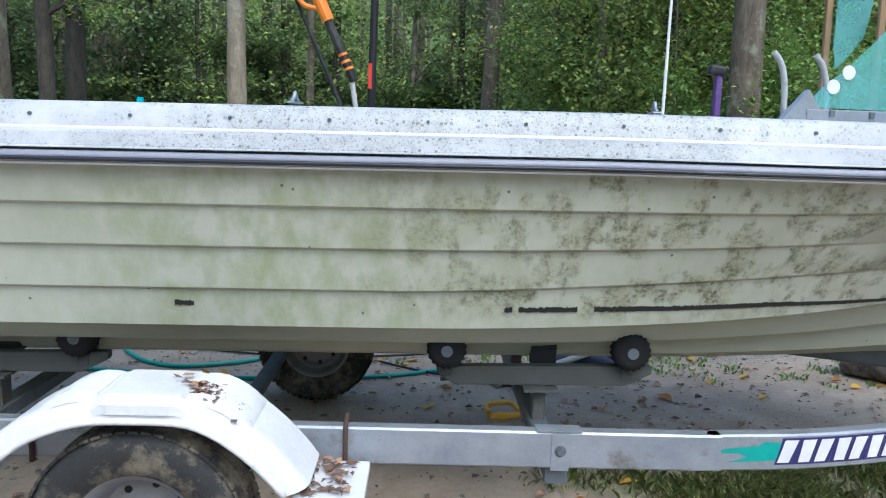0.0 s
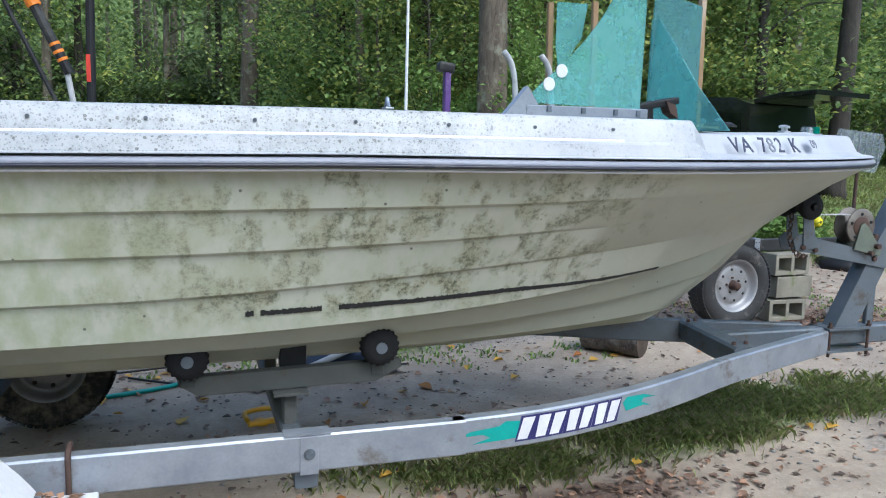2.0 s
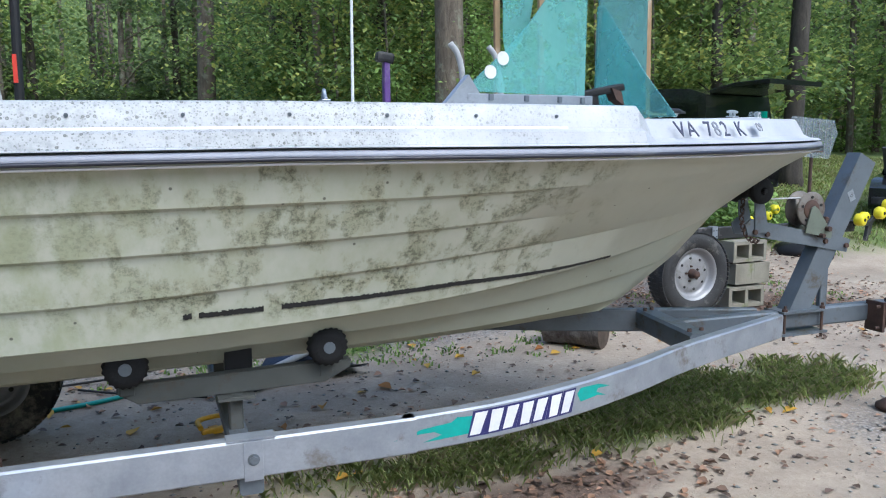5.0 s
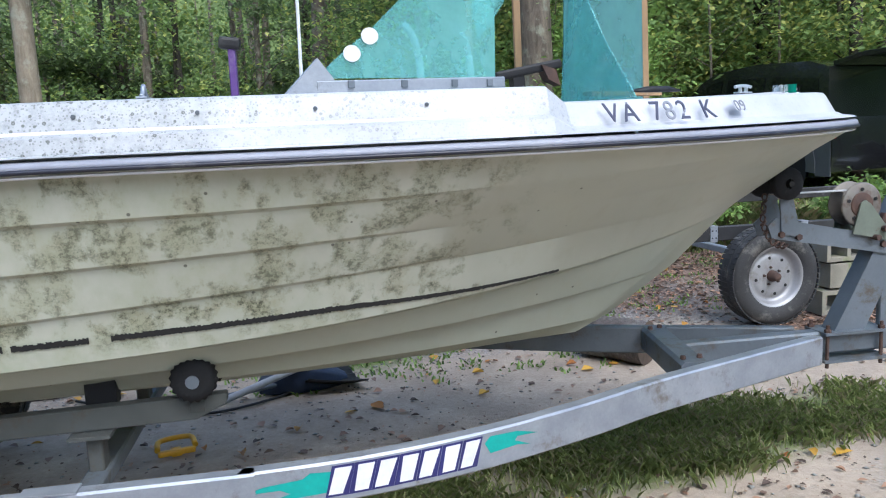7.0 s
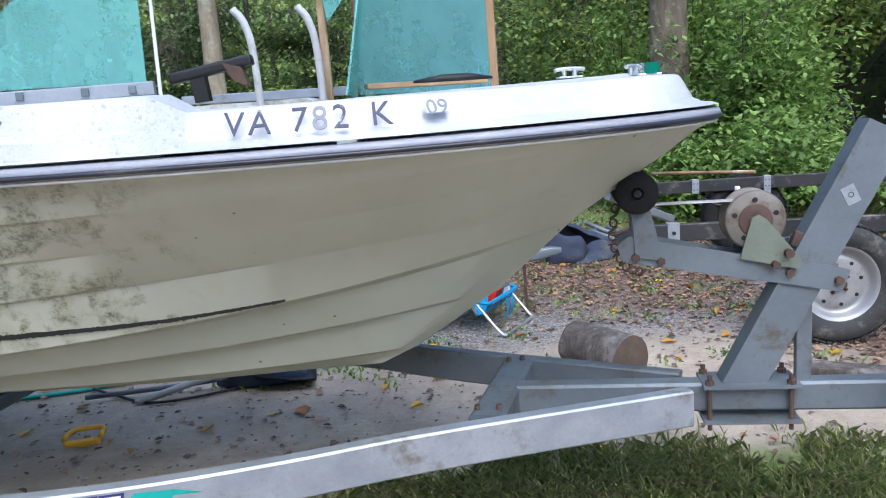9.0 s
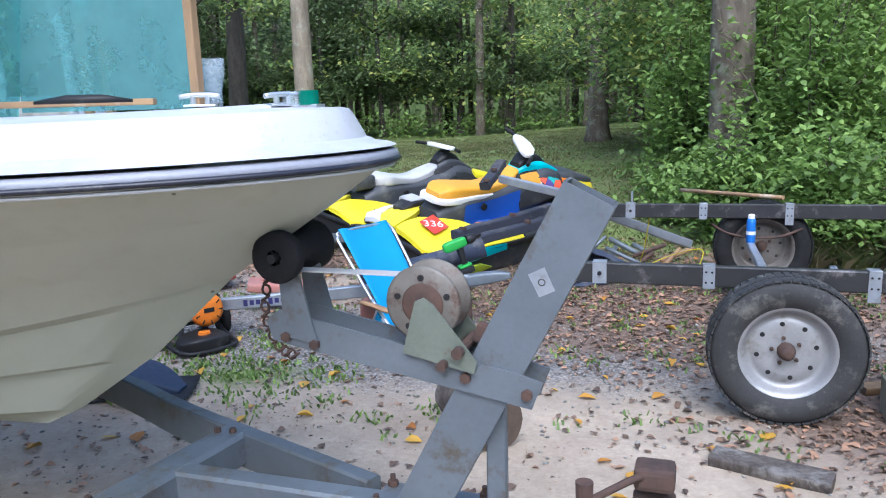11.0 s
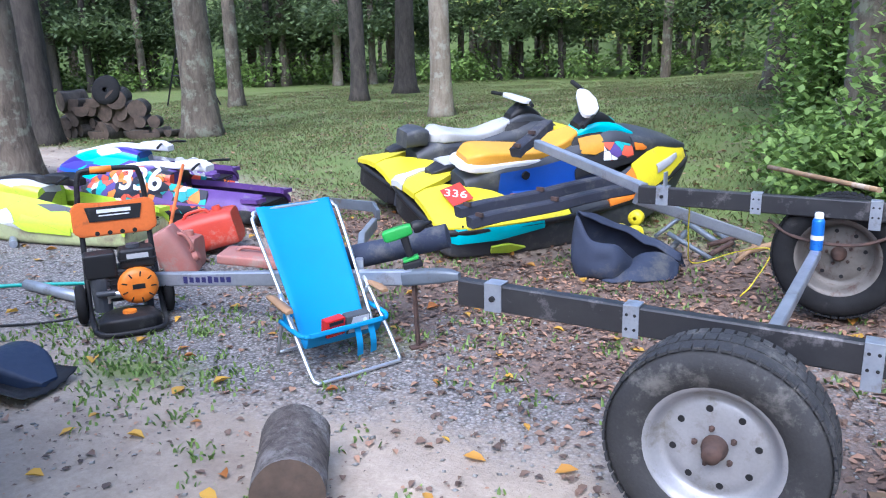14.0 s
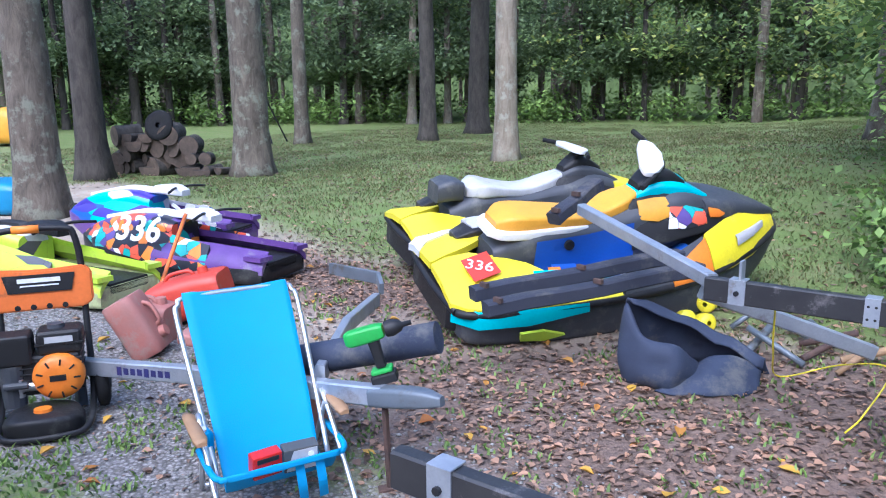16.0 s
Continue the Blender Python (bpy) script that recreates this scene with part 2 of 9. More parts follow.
M = dict(
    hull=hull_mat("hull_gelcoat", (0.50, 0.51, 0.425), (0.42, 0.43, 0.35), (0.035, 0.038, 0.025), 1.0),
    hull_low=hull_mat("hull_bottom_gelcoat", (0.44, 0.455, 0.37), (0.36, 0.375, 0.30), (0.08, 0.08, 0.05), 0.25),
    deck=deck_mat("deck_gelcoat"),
    inner=mk("faded_cockpit_liner", (0.55, 0.55, 0.52), (0.36, 0.36, 0.33), 3, 0.6, dirt=(0.12, 0.11, 0.08), dirt_amt=0.5),
    navy=mk("navy_rub_strip", (0.018, 0.02, 0.035), None, 5, 0.4, dirt=(0.1, 0.1, 0.1), dirt_amt=0.1),
    rubwhite=mk("chalky_white_vinyl", (0.62, 0.62, 0.64), None, 6, 0.45),
    rubgrey=mk("blue_grey_vinyl", (0.30, 0.31, 0.36), (0.24, 0.25, 0.30), 6, 0.45),
    black_paint=mk("flaking_black_paint", (0.012, 0.012, 0.012), None, 5, 0.5),
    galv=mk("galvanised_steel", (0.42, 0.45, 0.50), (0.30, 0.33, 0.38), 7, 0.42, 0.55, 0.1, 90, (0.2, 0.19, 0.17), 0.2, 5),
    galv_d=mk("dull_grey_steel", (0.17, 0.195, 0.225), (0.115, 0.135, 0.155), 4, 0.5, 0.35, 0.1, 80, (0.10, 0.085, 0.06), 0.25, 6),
    winch=mk("green_grey_plated_steel", (0.20, 0.23, 0.19), (0.14, 0.16, 0.13), 6, 0.45, 0.3, 0.1, 80, (0.12, 0.06, 0.04), 0.2, 9),
    rust=mk("rusted_steel", (0.105, 0.06, 0.045), (0.05, 0.034, 0.03), 14, 0.85, 0.15, 0.4, 70),
    drum=mk("worn_zinc_and_rust", (0.21, 0.195, 0.175), (0.14, 0.125, 0.11), 9, 0.6, 0.35, 0.3, 70, (0.10, 0.06, 0.045), 0.3, 12),
    rubber=mk("black_rubber", (0.012, 0.012, 0.013), (0.02, 0.02, 0.021), 8, 0.8, 0, 0.2, 120, (0.05, 0.048, 0.046), 0.05, 5, spec=0.2),
    arm=mk("dark_olive_steel", (0.085, 0.09, 0.085), (0.06, 0.065, 0.06), 4, 0.6, 0.1, 0.1, 80, (0.07, 0.055, 0.04), 0.2, 6),
    tyre=mk("dusty_tyre_rubber", (0.036, 0.036, 0.037), (0.024, 0.024, 0.025), 6, 0.78, 0, 0.35, 100, (0.115, 0.11, 0.10), 0.3, 7),
    tyre_mud=mk("muddy_tyre_rubber", (0.03, 0.03, 0.03), None, 6, 0.8, 0, 0.4, 80, (0.22, 0.19, 0.14), 0.55, 6),
    rim=mk("silver_painted_wheel", (0.36, 0.36, 0.37), (0.28, 0.28, 0.29), 5, 0.42, 0.35, 0.08, 90, (0.2, 0.19, 0.17), 0.25, 7),
    white=mk("white_plastic", (0.78, 0.78, 0.80), (0.66, 0.66, 0.68), 4, 0.38, dirt=(0.3, 0.24, 0.17), dirt_amt=0.05, dirt_scale=9),
    black_frame=mk("scuffed_black_steel", (0.022, 0.022, 0.025), (0.04, 0.04, 0.042), 5, 0.45, 0.2, 0.1, 90, (0.14, 0.13, 0.13), 0.22, 9),
    blackp=mk("black_plastic", (0.018, 0.018, 0.02), None, 7, 0.5, dirt=(0.06, 0.06, 0.055), dirt_amt=0.2, spec=0.3),
    greyp=mk("grey_moulded_plastic", (0.055, 0.06, 0.072), (0.04, 0.044, 0.054), 5, 0.55, dirt=(0.11, 0.11, 0.1), dirt_amt=0.3),
    yellow=mk("yellow_plastic", (0.83, 0.72, 0.02), (0.74, 0.62, 0.015), 4, 0.4, dirt=(0.45, 0.37, 0.1), dirt_amt=0.15),
    limehull=mk("dirty_pale_lime_gelcoat", (0.46, 0.52, 0.24), (0.36, 0.38, 0.22), 4, 0.5, dirt=(0.22, 0.19, 0.12), dirt_amt=0.35),
    lime=mk("lime_plastic", (0.52, 0.72, 0.04), (0.42, 0.6, 0.05), 4, 0.42, dirt=(0.25, 0.28, 0.1), dirt_amt=0.2),
    orange=mk("orange_plastic", (0.82, 0.25, 0.02), (0.7, 0.18, 0.015), 4, 0.45),
    orange_d=mk("orange_paint", (0.72, 0.17, 0.03), None, 5, 0.45, dirt=(0.15, 0.07, 0.04), dirt_amt=0.2),
    amber=mk("amber_seat_vinyl", (0.75, 0.36, 0.03), None, 5, 0.5),
    red=mk("red_fuel_plastic", (0.58, 0.06, 0.03), (0.48, 0.05, 0.03), 4, 0.45, dirt=(0.45, 0.25, 0.2), dirt_amt=0.15),
    red_fade=mk("faded_red_plastic", (0.42, 0.13, 0.10), (0.34, 0.18, 0.15), 4, 0.6, dirt=(0.3, 0.24, 0.2), dirt_amt=0.3),
    purple=mk("purple_plastic", (0.13, 0.06, 0.24), (0.09, 0.04, 0.18), 4, 0.4, dirt=(0.2, 0.18, 0.22), dirt_amt=0.2),
    blue=mk("bright_blue_plastic", (0.02, 0.09, 0.42), None, 4, 0.4),
    cyan=mk("turquoise_plastic", (0.02, 0.50, 0.58), None, 4, 0.4),
    seatgrey=mk("bleached_seat_vinyl", (0.50, 0.50, 0.51), (0.36, 0.36, 0.37), 5, 0.6, dirt=(0.2, 0.2, 0.19), dirt_amt=0.25),
    canvas=mk("bright_blue_chair_cloth", (0.014, 0.28, 0.56), (0.013, 0.24, 0.49), 3, 0.75, 0, 0.35, 220),
    alu=mk("scuffed_aluminium_tube", (0.72, 0.73, 0.75), None, 6, 0.33, 0.85, 0.05, 120),
    wood=mk("weathered_wood", (0.38, 0.24, 0.12), (0.24, 0.15, 0.085), 8, 0.8, 0, 0.35, 60, stretch=(1, 1, 0.2), dirt=(0.5, 0.42, 0.33), dirt_amt=0.25),
    wood_arm=mk("varnished_chair_arm", (0.34, 0.2, 0.1), None, 8, 0.6),
    logend=mk("sawn_log_end", (0.12, 0.085, 0.062), (0.05, 0.037, 0.028), 9, 0.9, 0, 0.5, 60),
    concrete=mk("concrete_block", (0.29, 0.27, 0.22), (0.21, 0.195, 0.15), 5, 0.92, 0, 0.5, 90, (0.18, 0.19, 0.1), 0.25, 5),
    tarp=mk("navy_foam_mat", (0.036, 0.048, 0.085), (0.026, 0.034, 0.062), 4, 0.8, 0, 0.25, 150, (0.1, 0.1, 0.1), 0.2),
    bunk=mk("charcoal_bunk_carpet", (0.03, 0.034, 0.052), None, 5, 0.95, 0, 0.6, 200, (0.09, 0.085, 0.08), 0.25),
    green_tool=mk("green_tool_plastic", (0.04, 0.38, 0.06), None, 5, 0.45),
    can_blue=mk("blue_spray_can", (0.03, 0.18, 0.62), None, 5, 0.3, 0.3, 0.02),
    letter=mk("faded_dark_lettering", (0.04, 0.045, 0.09), None, 12, 0.6, dirt=(0.5, 0.5, 0.52), dirt_amt=0.2, dirt_scale=25),
    letter_pale=mk("worn_grey_lettering", (0.22, 0.23, 0.27), None, 12, 0.6),
    decal_white=mk("white_decal", (0.8, 0.8, 0.82), None, 8, 0.4),
    decal_teal=mk("teal_decal", (0.02, 0.36, 0.31), None, 8, 0.4),
    decal_navy=mk("navy_decal", (0.03, 0.03, 0.14), None, 8, 0.4),
    decal_red=mk("red_decal", (0.62, 0.05, 0.03), None, 8, 0.4),
    bark=bark_mat("grey_bark", (0.055, 0.043, 0.033), (0.18, 0.148, 0.112), (0.22, 0.225, 0.17)),
    bark_d=bark_mat("dark_bark", (0.025, 0.021, 0.018), (0.085, 0.072, 0.06)),
    bark_p=bark_mat("pale_bark", (0.15, 0.12, 0.09), (0.31, 0.26, 0.20), (0.30, 0.295, 0.24)),
    bark_log=bark_mat("log_bark", (0.06, 0.05, 0.045), (0.22, 0.185, 0.165), (0.33, 0.31, 0.29), 22),
    leaf=leaf_mat("woodland_leaves", (0.085, 0.135, 0.045), (0.24, 0.35, 0.11), 0.48, (0.42, 0.46, 0.13), 0.12),
    sapling=leaf_mat("sapling_leaves", (0.12, 0.19, 0.06), (0.31, 0.43, 0.14), 0.48, (0.52, 0.52, 0.15), 0.12),
    # far leaves carry the wood's shade in their darker green
    leaf_far=leaf_mat("shade_dark_far_leaves", (0.075, 0.11, 0.055), (0.18, 0.245, 0.11), 0.45),
    bush=leaf_mat("shrub_leaves", (0.11, 0.18, 0.05), (0.30, 0.44, 0.12), 0.42),
    grass=leaf_mat("grass_blades", (0.13, 0.155, 0.055), (0.225, 0.265, 0.095), 0.4, (0.30, 0.25, 0.13), 0.2),
    grass_dry=leaf_mat("yard_grass_blades", (0.20, 0.25, 0.075), (0.40, 0.46, 0.16), 0.4, (0.40, 0.36, 0.2), 0.2),
    litter=leaf_mat("fallen_brown_leaves", (0.08, 0.053, 0.04), (0.235, 0.145, 0.105), 0.1, (0.40, 0.23, 0.15), 0.22),
    litter_y=leaf_mat("fallen_yellow_leaves", (0.38, 0.13, 0.03), (0.62, 0.36, 0.05), 0.2),
    acrylic=glass_mat("tinted_acrylic", (0.24, 0.50, 0.49), 0.10, 0.58),
    acrylic_d=glass_mat("dusty_tinted_acrylic", (0.13, 0.28, 0.29), 0.12, 0.42),
    clear=glass_mat("clear_plastic", (0.6, 0.65, 0.68), 0.08, 0.75),
    carpaint=mk("black_car_paint", (0.010, 0.010, 0.012), None, 3, 0.18, 0.0, 0.0, coat=0.6),
    carglass=mk("dark_car_glass", (0.006, 0.007, 0.008), None, 3, 0.06, 0.0, 0.0),
    cargrey=mk("grey_cladding", (0.075, 0.08, 0.085), None, 5, 0.6),
    lamp_red=mk("red_lamp_lens", (0.55, 0.02, 0.015), None, 5, 0.2),
    facets=patch_mat("facet_graphic", ((0.7, 0.1, 0.05), (0.03, 0.35, 0.33), (0.75, 0.75, 0.75), (0.02, 0.02, 0.03), (0.75, 0.22, 0.03), (0.1, 0.06, 0.24)), 11.0),
    limewhite=patch_mat("lime_graphic", ((0.50, 0.70, 0.04), (0.42, 0.43, 0.42), (0.62, 0.64, 0.62), (0.50, 0.70, 0.04), (0.10, 0.10, 0.11), (0.50, 0.70, 0.04)), 3.4, 0.35, 0.002, (0.6, 1, 1.6)),
    blues=patch_mat("blue_graphic", ((0.02, 0.1, 0.45), (0.05, 0.03, 0.3), (0.02, 0.45, 0.55), (0.02, 0.09, 0.4), (0.62, 0.62, 0.68)), 4.5, 0.35, 0.004, (0.5, 1, 1.8)),
)


# ---- building helpers ----
def part(name, bm, material, parent=None, label=""):
    """Links a bmesh as one mesh object, as a thing of its own or under a parent."""
    me = bpy.data.meshes.new(name)
    bm.to_mesh(me)
    bm.free()
    if isinstance(material, (list, tuple)):
        for m in material:
            me.materials.append(m)
    else:
        me.materials.append(material)
    ob = new(name, me)
    ob.parent = parent
    if label:
        ob["label"] = label
    return ob


def thing(name, m, label, category, group="", kind=""):
    ob = new(name)
    ob.empty_display_size = 0.1
    ob.matrix_world = m
    return tagged(ob, label, category, group, kind)


def raw(name, verts, faces, material, parent=None, smooth=False, label=""):
    me = bpy.data.meshes.new(name)
    me.from_pydata([tuple(v) for v in verts], [], [tuple(f) for f in faces])
    me.materials.append(material)
    if smooth:
        me.polygons.foreach_set("use_smooth", [True] * len(me.polygons))
    ob = new(name, me)
    ob.parent = parent
    if label:
        ob["label"] = label
    return ob


def box(bm, size, at=(0, 0, 0), rot=(0, 0, 0), bevel=0.0, seg=2):
    g = bmesh.ops.create_cube(bm, size=1.0, matrix=pose(*at, *rot) @ Matrix.Diagonal((*size, 1)))
    if bevel:
        es = list({e for v in g["verts"] for e in v.link_edges})
        bmesh.ops.bevel(bm, geom=es, offset=bevel, segments=seg, affect="EDGES", profile=0.6)
    return bm


def cyl(bm, p0, p1, r0, r1=None, seg=16, caps=True):
    p0, p1 = Vector(p0), Vector(p1)
    d = p1 - p0
    m = Matrix.Translation((p0 + p1) / 2) @ d.to_track_quat("Z", "Y").to_matrix().to_4x4()
    bmesh.ops.create_cone(bm, cap_ends=caps, segments=seg, radius1=r0, radius2=r0 if r1 is None else r1, depth=d.length, matrix=m)
    return bm


def loft(bm, rings, close_ring=True, caps=True, smooth=True):
    """Skins a row of rings of equal length."""
    vs = [[bm.verts.new(p) for p in r] for r in rings]
    n = len(vs[0])
    for a, b in zip(vs, vs[1:]):
        for i in range(n if close_ring else n - 1):
            j = (i + 1) % n
            quad = [a[i], a[j], b[j], b[i]]
            try:
                f = bm.faces.new(quad)
                f.smooth = smooth
            except ValueError:
                pass
    if caps and close_ring:
        for r in (list(reversed(vs[0])), vs[-1]):
            try:
                bm.faces.new(r)
            except ValueError:
                pass
    return bm


def bend(pts, n=6):
    """A smooth run through the given points."""
    p = [Vector(q) for q in pts]
    p = [2 * p[0] - p[1]] + p + [2 * p[-1] - p[-2]]
    out = []
    for i in range(1, len(p) - 2):
        a, b, c, d = p[i - 1:i + 3]
        for k in range(n):
            t = k / n
            out.append(0.5 * ((2 * b) + (c - a) * t + (2 * a - 5 * b + 4 * c - d) * t * t + (3 * b - a - 3 * c + d) * t ** 3))
    out.append(p[-2])
    return out


def tube(bm, pts, r, seg=8, flat=1.0):
    """A round bar along points; r is one radius or one for each point."""
    pts = [Vector(p) for p in pts]
    rings, up = [], None
    for i, p in enumerate(pts):
        d = (pts[min(i + 1, len(pts) - 1)] - pts[max(i - 1, 0)]).normalized()
        if up is None:
            up = Vector((0, 0, 1)) if abs(d.z) < 0.9 else Vector((1, 0, 0))
        s = d.cross(up).normalized()
        up = s.cross(d).normalized()
        rr = r[i] if isinstance(r, (list, tuple)) else r
        rings.append([p + (s * math.cos(a) + up * math.sin(a) * flat) * rr for a in (2 * math.pi * k / seg for k in range(seg))])
    return loft(bm, rings)


def bar(bm, pts, w, h, up=(0, 0, 1), bevel=0.0):
    """A box-section bar along points: w across, h along up."""
    pts, up = [Vector(p) for p in pts], Vector(up)
    rings = []
    for i, p in enumerate(pts):
        d = (pts[min(i + 1, len(pts) - 1)] - pts[max(i - 1, 0)]).normalized()
        s = d.cross(up).normalized()
        u = s.cross(d).normalized()
        e = min(w, h) * 0.12
        rings.append([p + s * a + u * b for a, b in (
            (-w / 2 + e, -h / 2), (w / 2 - e, -h / 2), (w / 2, -h / 2 + e), (w / 2, h / 2 - e), (w / 2 - e, h / 2), (-w / 2 + e, h / 2), (-w / 2, h / 2 - e), (-w / 2, -h / 2 + e))])
    return loft(bm, rings, smooth=False)


def lathe(bm, prof, seg=32, m=None, smooth=True):
    """Turns a profile of (radius, height) about z."""
    m = m or Matrix()
    rings = [[m @ Vector((r * math.cos(2 * math.pi * k / seg), r * math.sin(2 * math.pi * k / seg), z)) for k in range(seg)] for r, z in prof]
    return loft(bm, rings, caps=False, smooth=smooth)


def plate(bm, outline, thick, m=None, bevel=0.0):
    """A flat plate: an outline in x, y, made thick along z."""
    m = m or Matrix()
    a = [bm.verts.new(m @ Vector((x, y, -thick / 2))) for x, y in outline]
    f = bm.faces.new(a)
    g = bmesh.ops.extrude_face_region(bm, geom=[f])
    up = (m.to_3x3() @ Vector((0, 0, 1))).normalized() * thick
    vs = [v for v in g["geom"] if isinstance(v, bmesh.types.BMVert)]
    bmesh.ops.translate(bm, verts=vs, vec=up)
    bmesh.ops.recalc_face_normals(bm, faces=bm.faces[:])
    if bevel:
        es = [e for e in bm.edges if e.calc_face_angle(0) > 0.5]
        bmesh.ops.bevel(bm, geom=es, offset=bevel, segments=2, affect="EDGES")
    return bm


def text_part(words, size, m, material, parent, name="lettering", thick=0.001, shear=0.0, squeeze=1.0, wide=0.0):
    """Words in the built-in font as a thin mesh, centred; x along, y up in m."""
    cu = bpy.data.curves.new(name, "FONT")
    cu.body, cu.size, cu.extrude, cu.shear, cu.offset = words, size, thick, shear, wide
    cu.align_x, cu.align_y, cu.resolution_u = "CENTER", "CENTER", 3
    tmp = bpy.data.objects.new(name, cu)
    me = bpy.data.meshes.new_from_object(tmp)
    bpy.data.objects.remove(tmp)
    bpy.data.curves.remove(cu)
    me.transform(m @ Matrix.Diagonal((squeeze, 1, 1, 1)))
    me.materials.clear()
    me.materials.append(material)
    ob = new(name, me)
    ob.parent = parent
    return ob


def shade(ob, angle=35):
    """Smooth shading that keeps hard corners."""
    me = ob.data
    me.polygons.foreach_set("use_smooth", [True] * len(me.polygons))
    me.set_sharp_from_angle(angle=radians(angle))
    return ob


def lerp_table(table, x):
    """Reads a short table of (x, value...) between its rows."""
    xs = [r[0] for r in table]
    return [float(np.interp(x, xs, [r[i] for r in table])) for i in range(1, len(table[0]))]


def rise(x, y):
    """The height of the ground: level at the boat, climbing away behind the far trailer."""
    a = min(1, max(0, (x + 9) / 11.0))
    b = min(1, max(0, (y - 8.2) / 11.0))
    c = min(1, max(0, (x - 3.5) / 4.0)) * min(1, max(0, (y - 7.0) / 4.0)) * 0.50
    return -0.04 + 0.55 * a * a * (3 - 2 * a) * b * b * (3 - 2 * b) + c + 0.015 * noise.noise((x * 0.5, y * 0.5, 0)) + 0.012 * noise.noise((x * 2.2, y * 2.2, 4))


# ---- ground ----
def build_ground():
    def axis(lo, hi, step):
        a = list(np.arange(lo, hi, step))
        g, s = [], step
        x = hi
        while x < 400:
            g.append(x)
            s *= 1.22
            x += s
        left, s, x = [], step, lo
        while x > -400:
            s *= 1.22
            x -= s
            left.append(x)
        return left[::-1] + a + g
    xs, ys = axis(-6, 9, 0.13), axis(-1.5, 13, 0.13)
    verts = [(x, y, rise(x, y)) for y in ys for x in xs]
    nx = len(xs)
    faces = [(j * nx + i, j * nx + i + 1, (j + 1) * nx + i + 1, (j + 1) * nx + i) for j in range(len(ys) - 1) for i in range(nx - 1)]
    m, nt, b, tc = start_mat("yard_earth")
    o = tc.outputs["Object"]

    def attr(n):
        a = nt.nodes.new("ShaderNodeAttribute")
        a.attribute_name = n
        return a.outputs["Fac"]
    mid = noise_tex(nt, o, 1.6, 6, 0.65)
    fine = noise_tex(nt, o, 34, 6, 0.75)
    vo = nt.nodes.new("ShaderNodeTexVoronoi")
    vo.inputs["Scale"].default_value = 55
    nt.links.new(o, vo.inputs["Vector"])
    sand = ramp(nt, mid, ((0.3, (0.34, 0.275, 0.215)), (0.7, (0.53, 0.445, 0.35))))
    sand = mixc(nt, 0.45, sand, ramp(nt, fine, ((0.3, (0.5, 0.48, 0.45)), (0.65, (1, 1, 1)))), "MULTIPLY")
    damp = ramp(nt, noise_tex(nt, o, 0.75, 7, 0.7), ((0.45, (0, 0, 0)), (0.62, (0.75,) * 3)))
    sand = mixc(nt, damp, sand, mixc(nt, 0.5, sand, (0.19, 0.16, 0.13)))
    gs = nt.nodes.new("ShaderNodeSeparateColor")
    nt.links.new(vo.outputs["Color"], gs.inputs[0])
    gravel = ramp(nt, gs.outputs[0], ((0.0, (0.15, 0.14, 0.135)), (1.0, (0.36, 0.34, 0.325))))
    gravel = mixc(nt, ramp(nt, vo.outputs["Distance"], ((0.35, (0, 0, 0)), (0.7, (0.8,) * 3))), gravel, (0.10, 0.09, 0.08))
    soil = ramp(nt, fine, ((0.3, (0.085, 0.06, 0.046)), (0.7, (0.26, 0.185, 0.145))))
    turf = ramp(nt, fine, ((0.25, (0.075, 0.105, 0.03)), (0.75, (0.19, 0.255, 0.075))))
    dry = ramp(nt, mid, ((0.45, (0, 0, 0)), (0.75, (0.7,) * 3)))
    turf = mixc(nt, dry, turf, (0.22, 0.20, 0.11))

    def edge(name, spread=0.55):
        k = mathn(nt, "ADD", attr(name), mathn(nt, "MULTIPLY", mathn(nt, "SUBTRACT", mid, 0.5), spread))
        k = mathn(nt, "ADD", k, mathn(nt, "MULTIPLY", mathn(nt, "SUBTRACT", fine, 0.5), 0.5))
        return ramp(nt, k, ((0.38, (0, 0, 0)), (0.62, (1, 1, 1))))
    c = mixc(nt, edge("gravel"), sand, gravel)
    c = mixc(nt, edge("litter"), c, soil)
    c = mixc(nt, edge("turf"), c, turf)
    nt.links.new(c, b.inputs["Base Color"])
    b.inputs["Roughness"].default_value = 0.95
    b.inputs["Specular IOR Level"].default_value = 0.25
    h = mathn(nt, "ADD", fine, mathn(nt, "MULTIPLY", vo.outputs["Distance"], mathn(nt, "MULTIPLY", attr("gravel"), -0.8)))
    bumped(nt, b, h, 0.55, 0.02)
    ob = raw("ground", verts, faces, m, smooth=True)
    tagged(ob, "sandy driveway with gravel, leaf litter and patchy grass", "ground", kind="structure")
    for n, f in (("gravel", gravel_at), ("litter", litter_at), ("turf", turf_at)):
        a = ob.data.attributes.new(n, "FLOAT", "POINT")
        a.data.foreach_set("value", [f(v[0], v[1]) for v in verts])
    return ob


def blob(x, y, cx, cy, rx, ry, turn=0.0):
    c, s = math.cos(radians(turn)), math.sin(radians(turn))
    dx, dy = x - cx, y - cy
    u, v = (dx * c + dy * s) / rx, (-dx * s + dy * c) / ry
    return max(0.0, 1.0 - (u * u + v * v) ** 0.5 * 0.5)


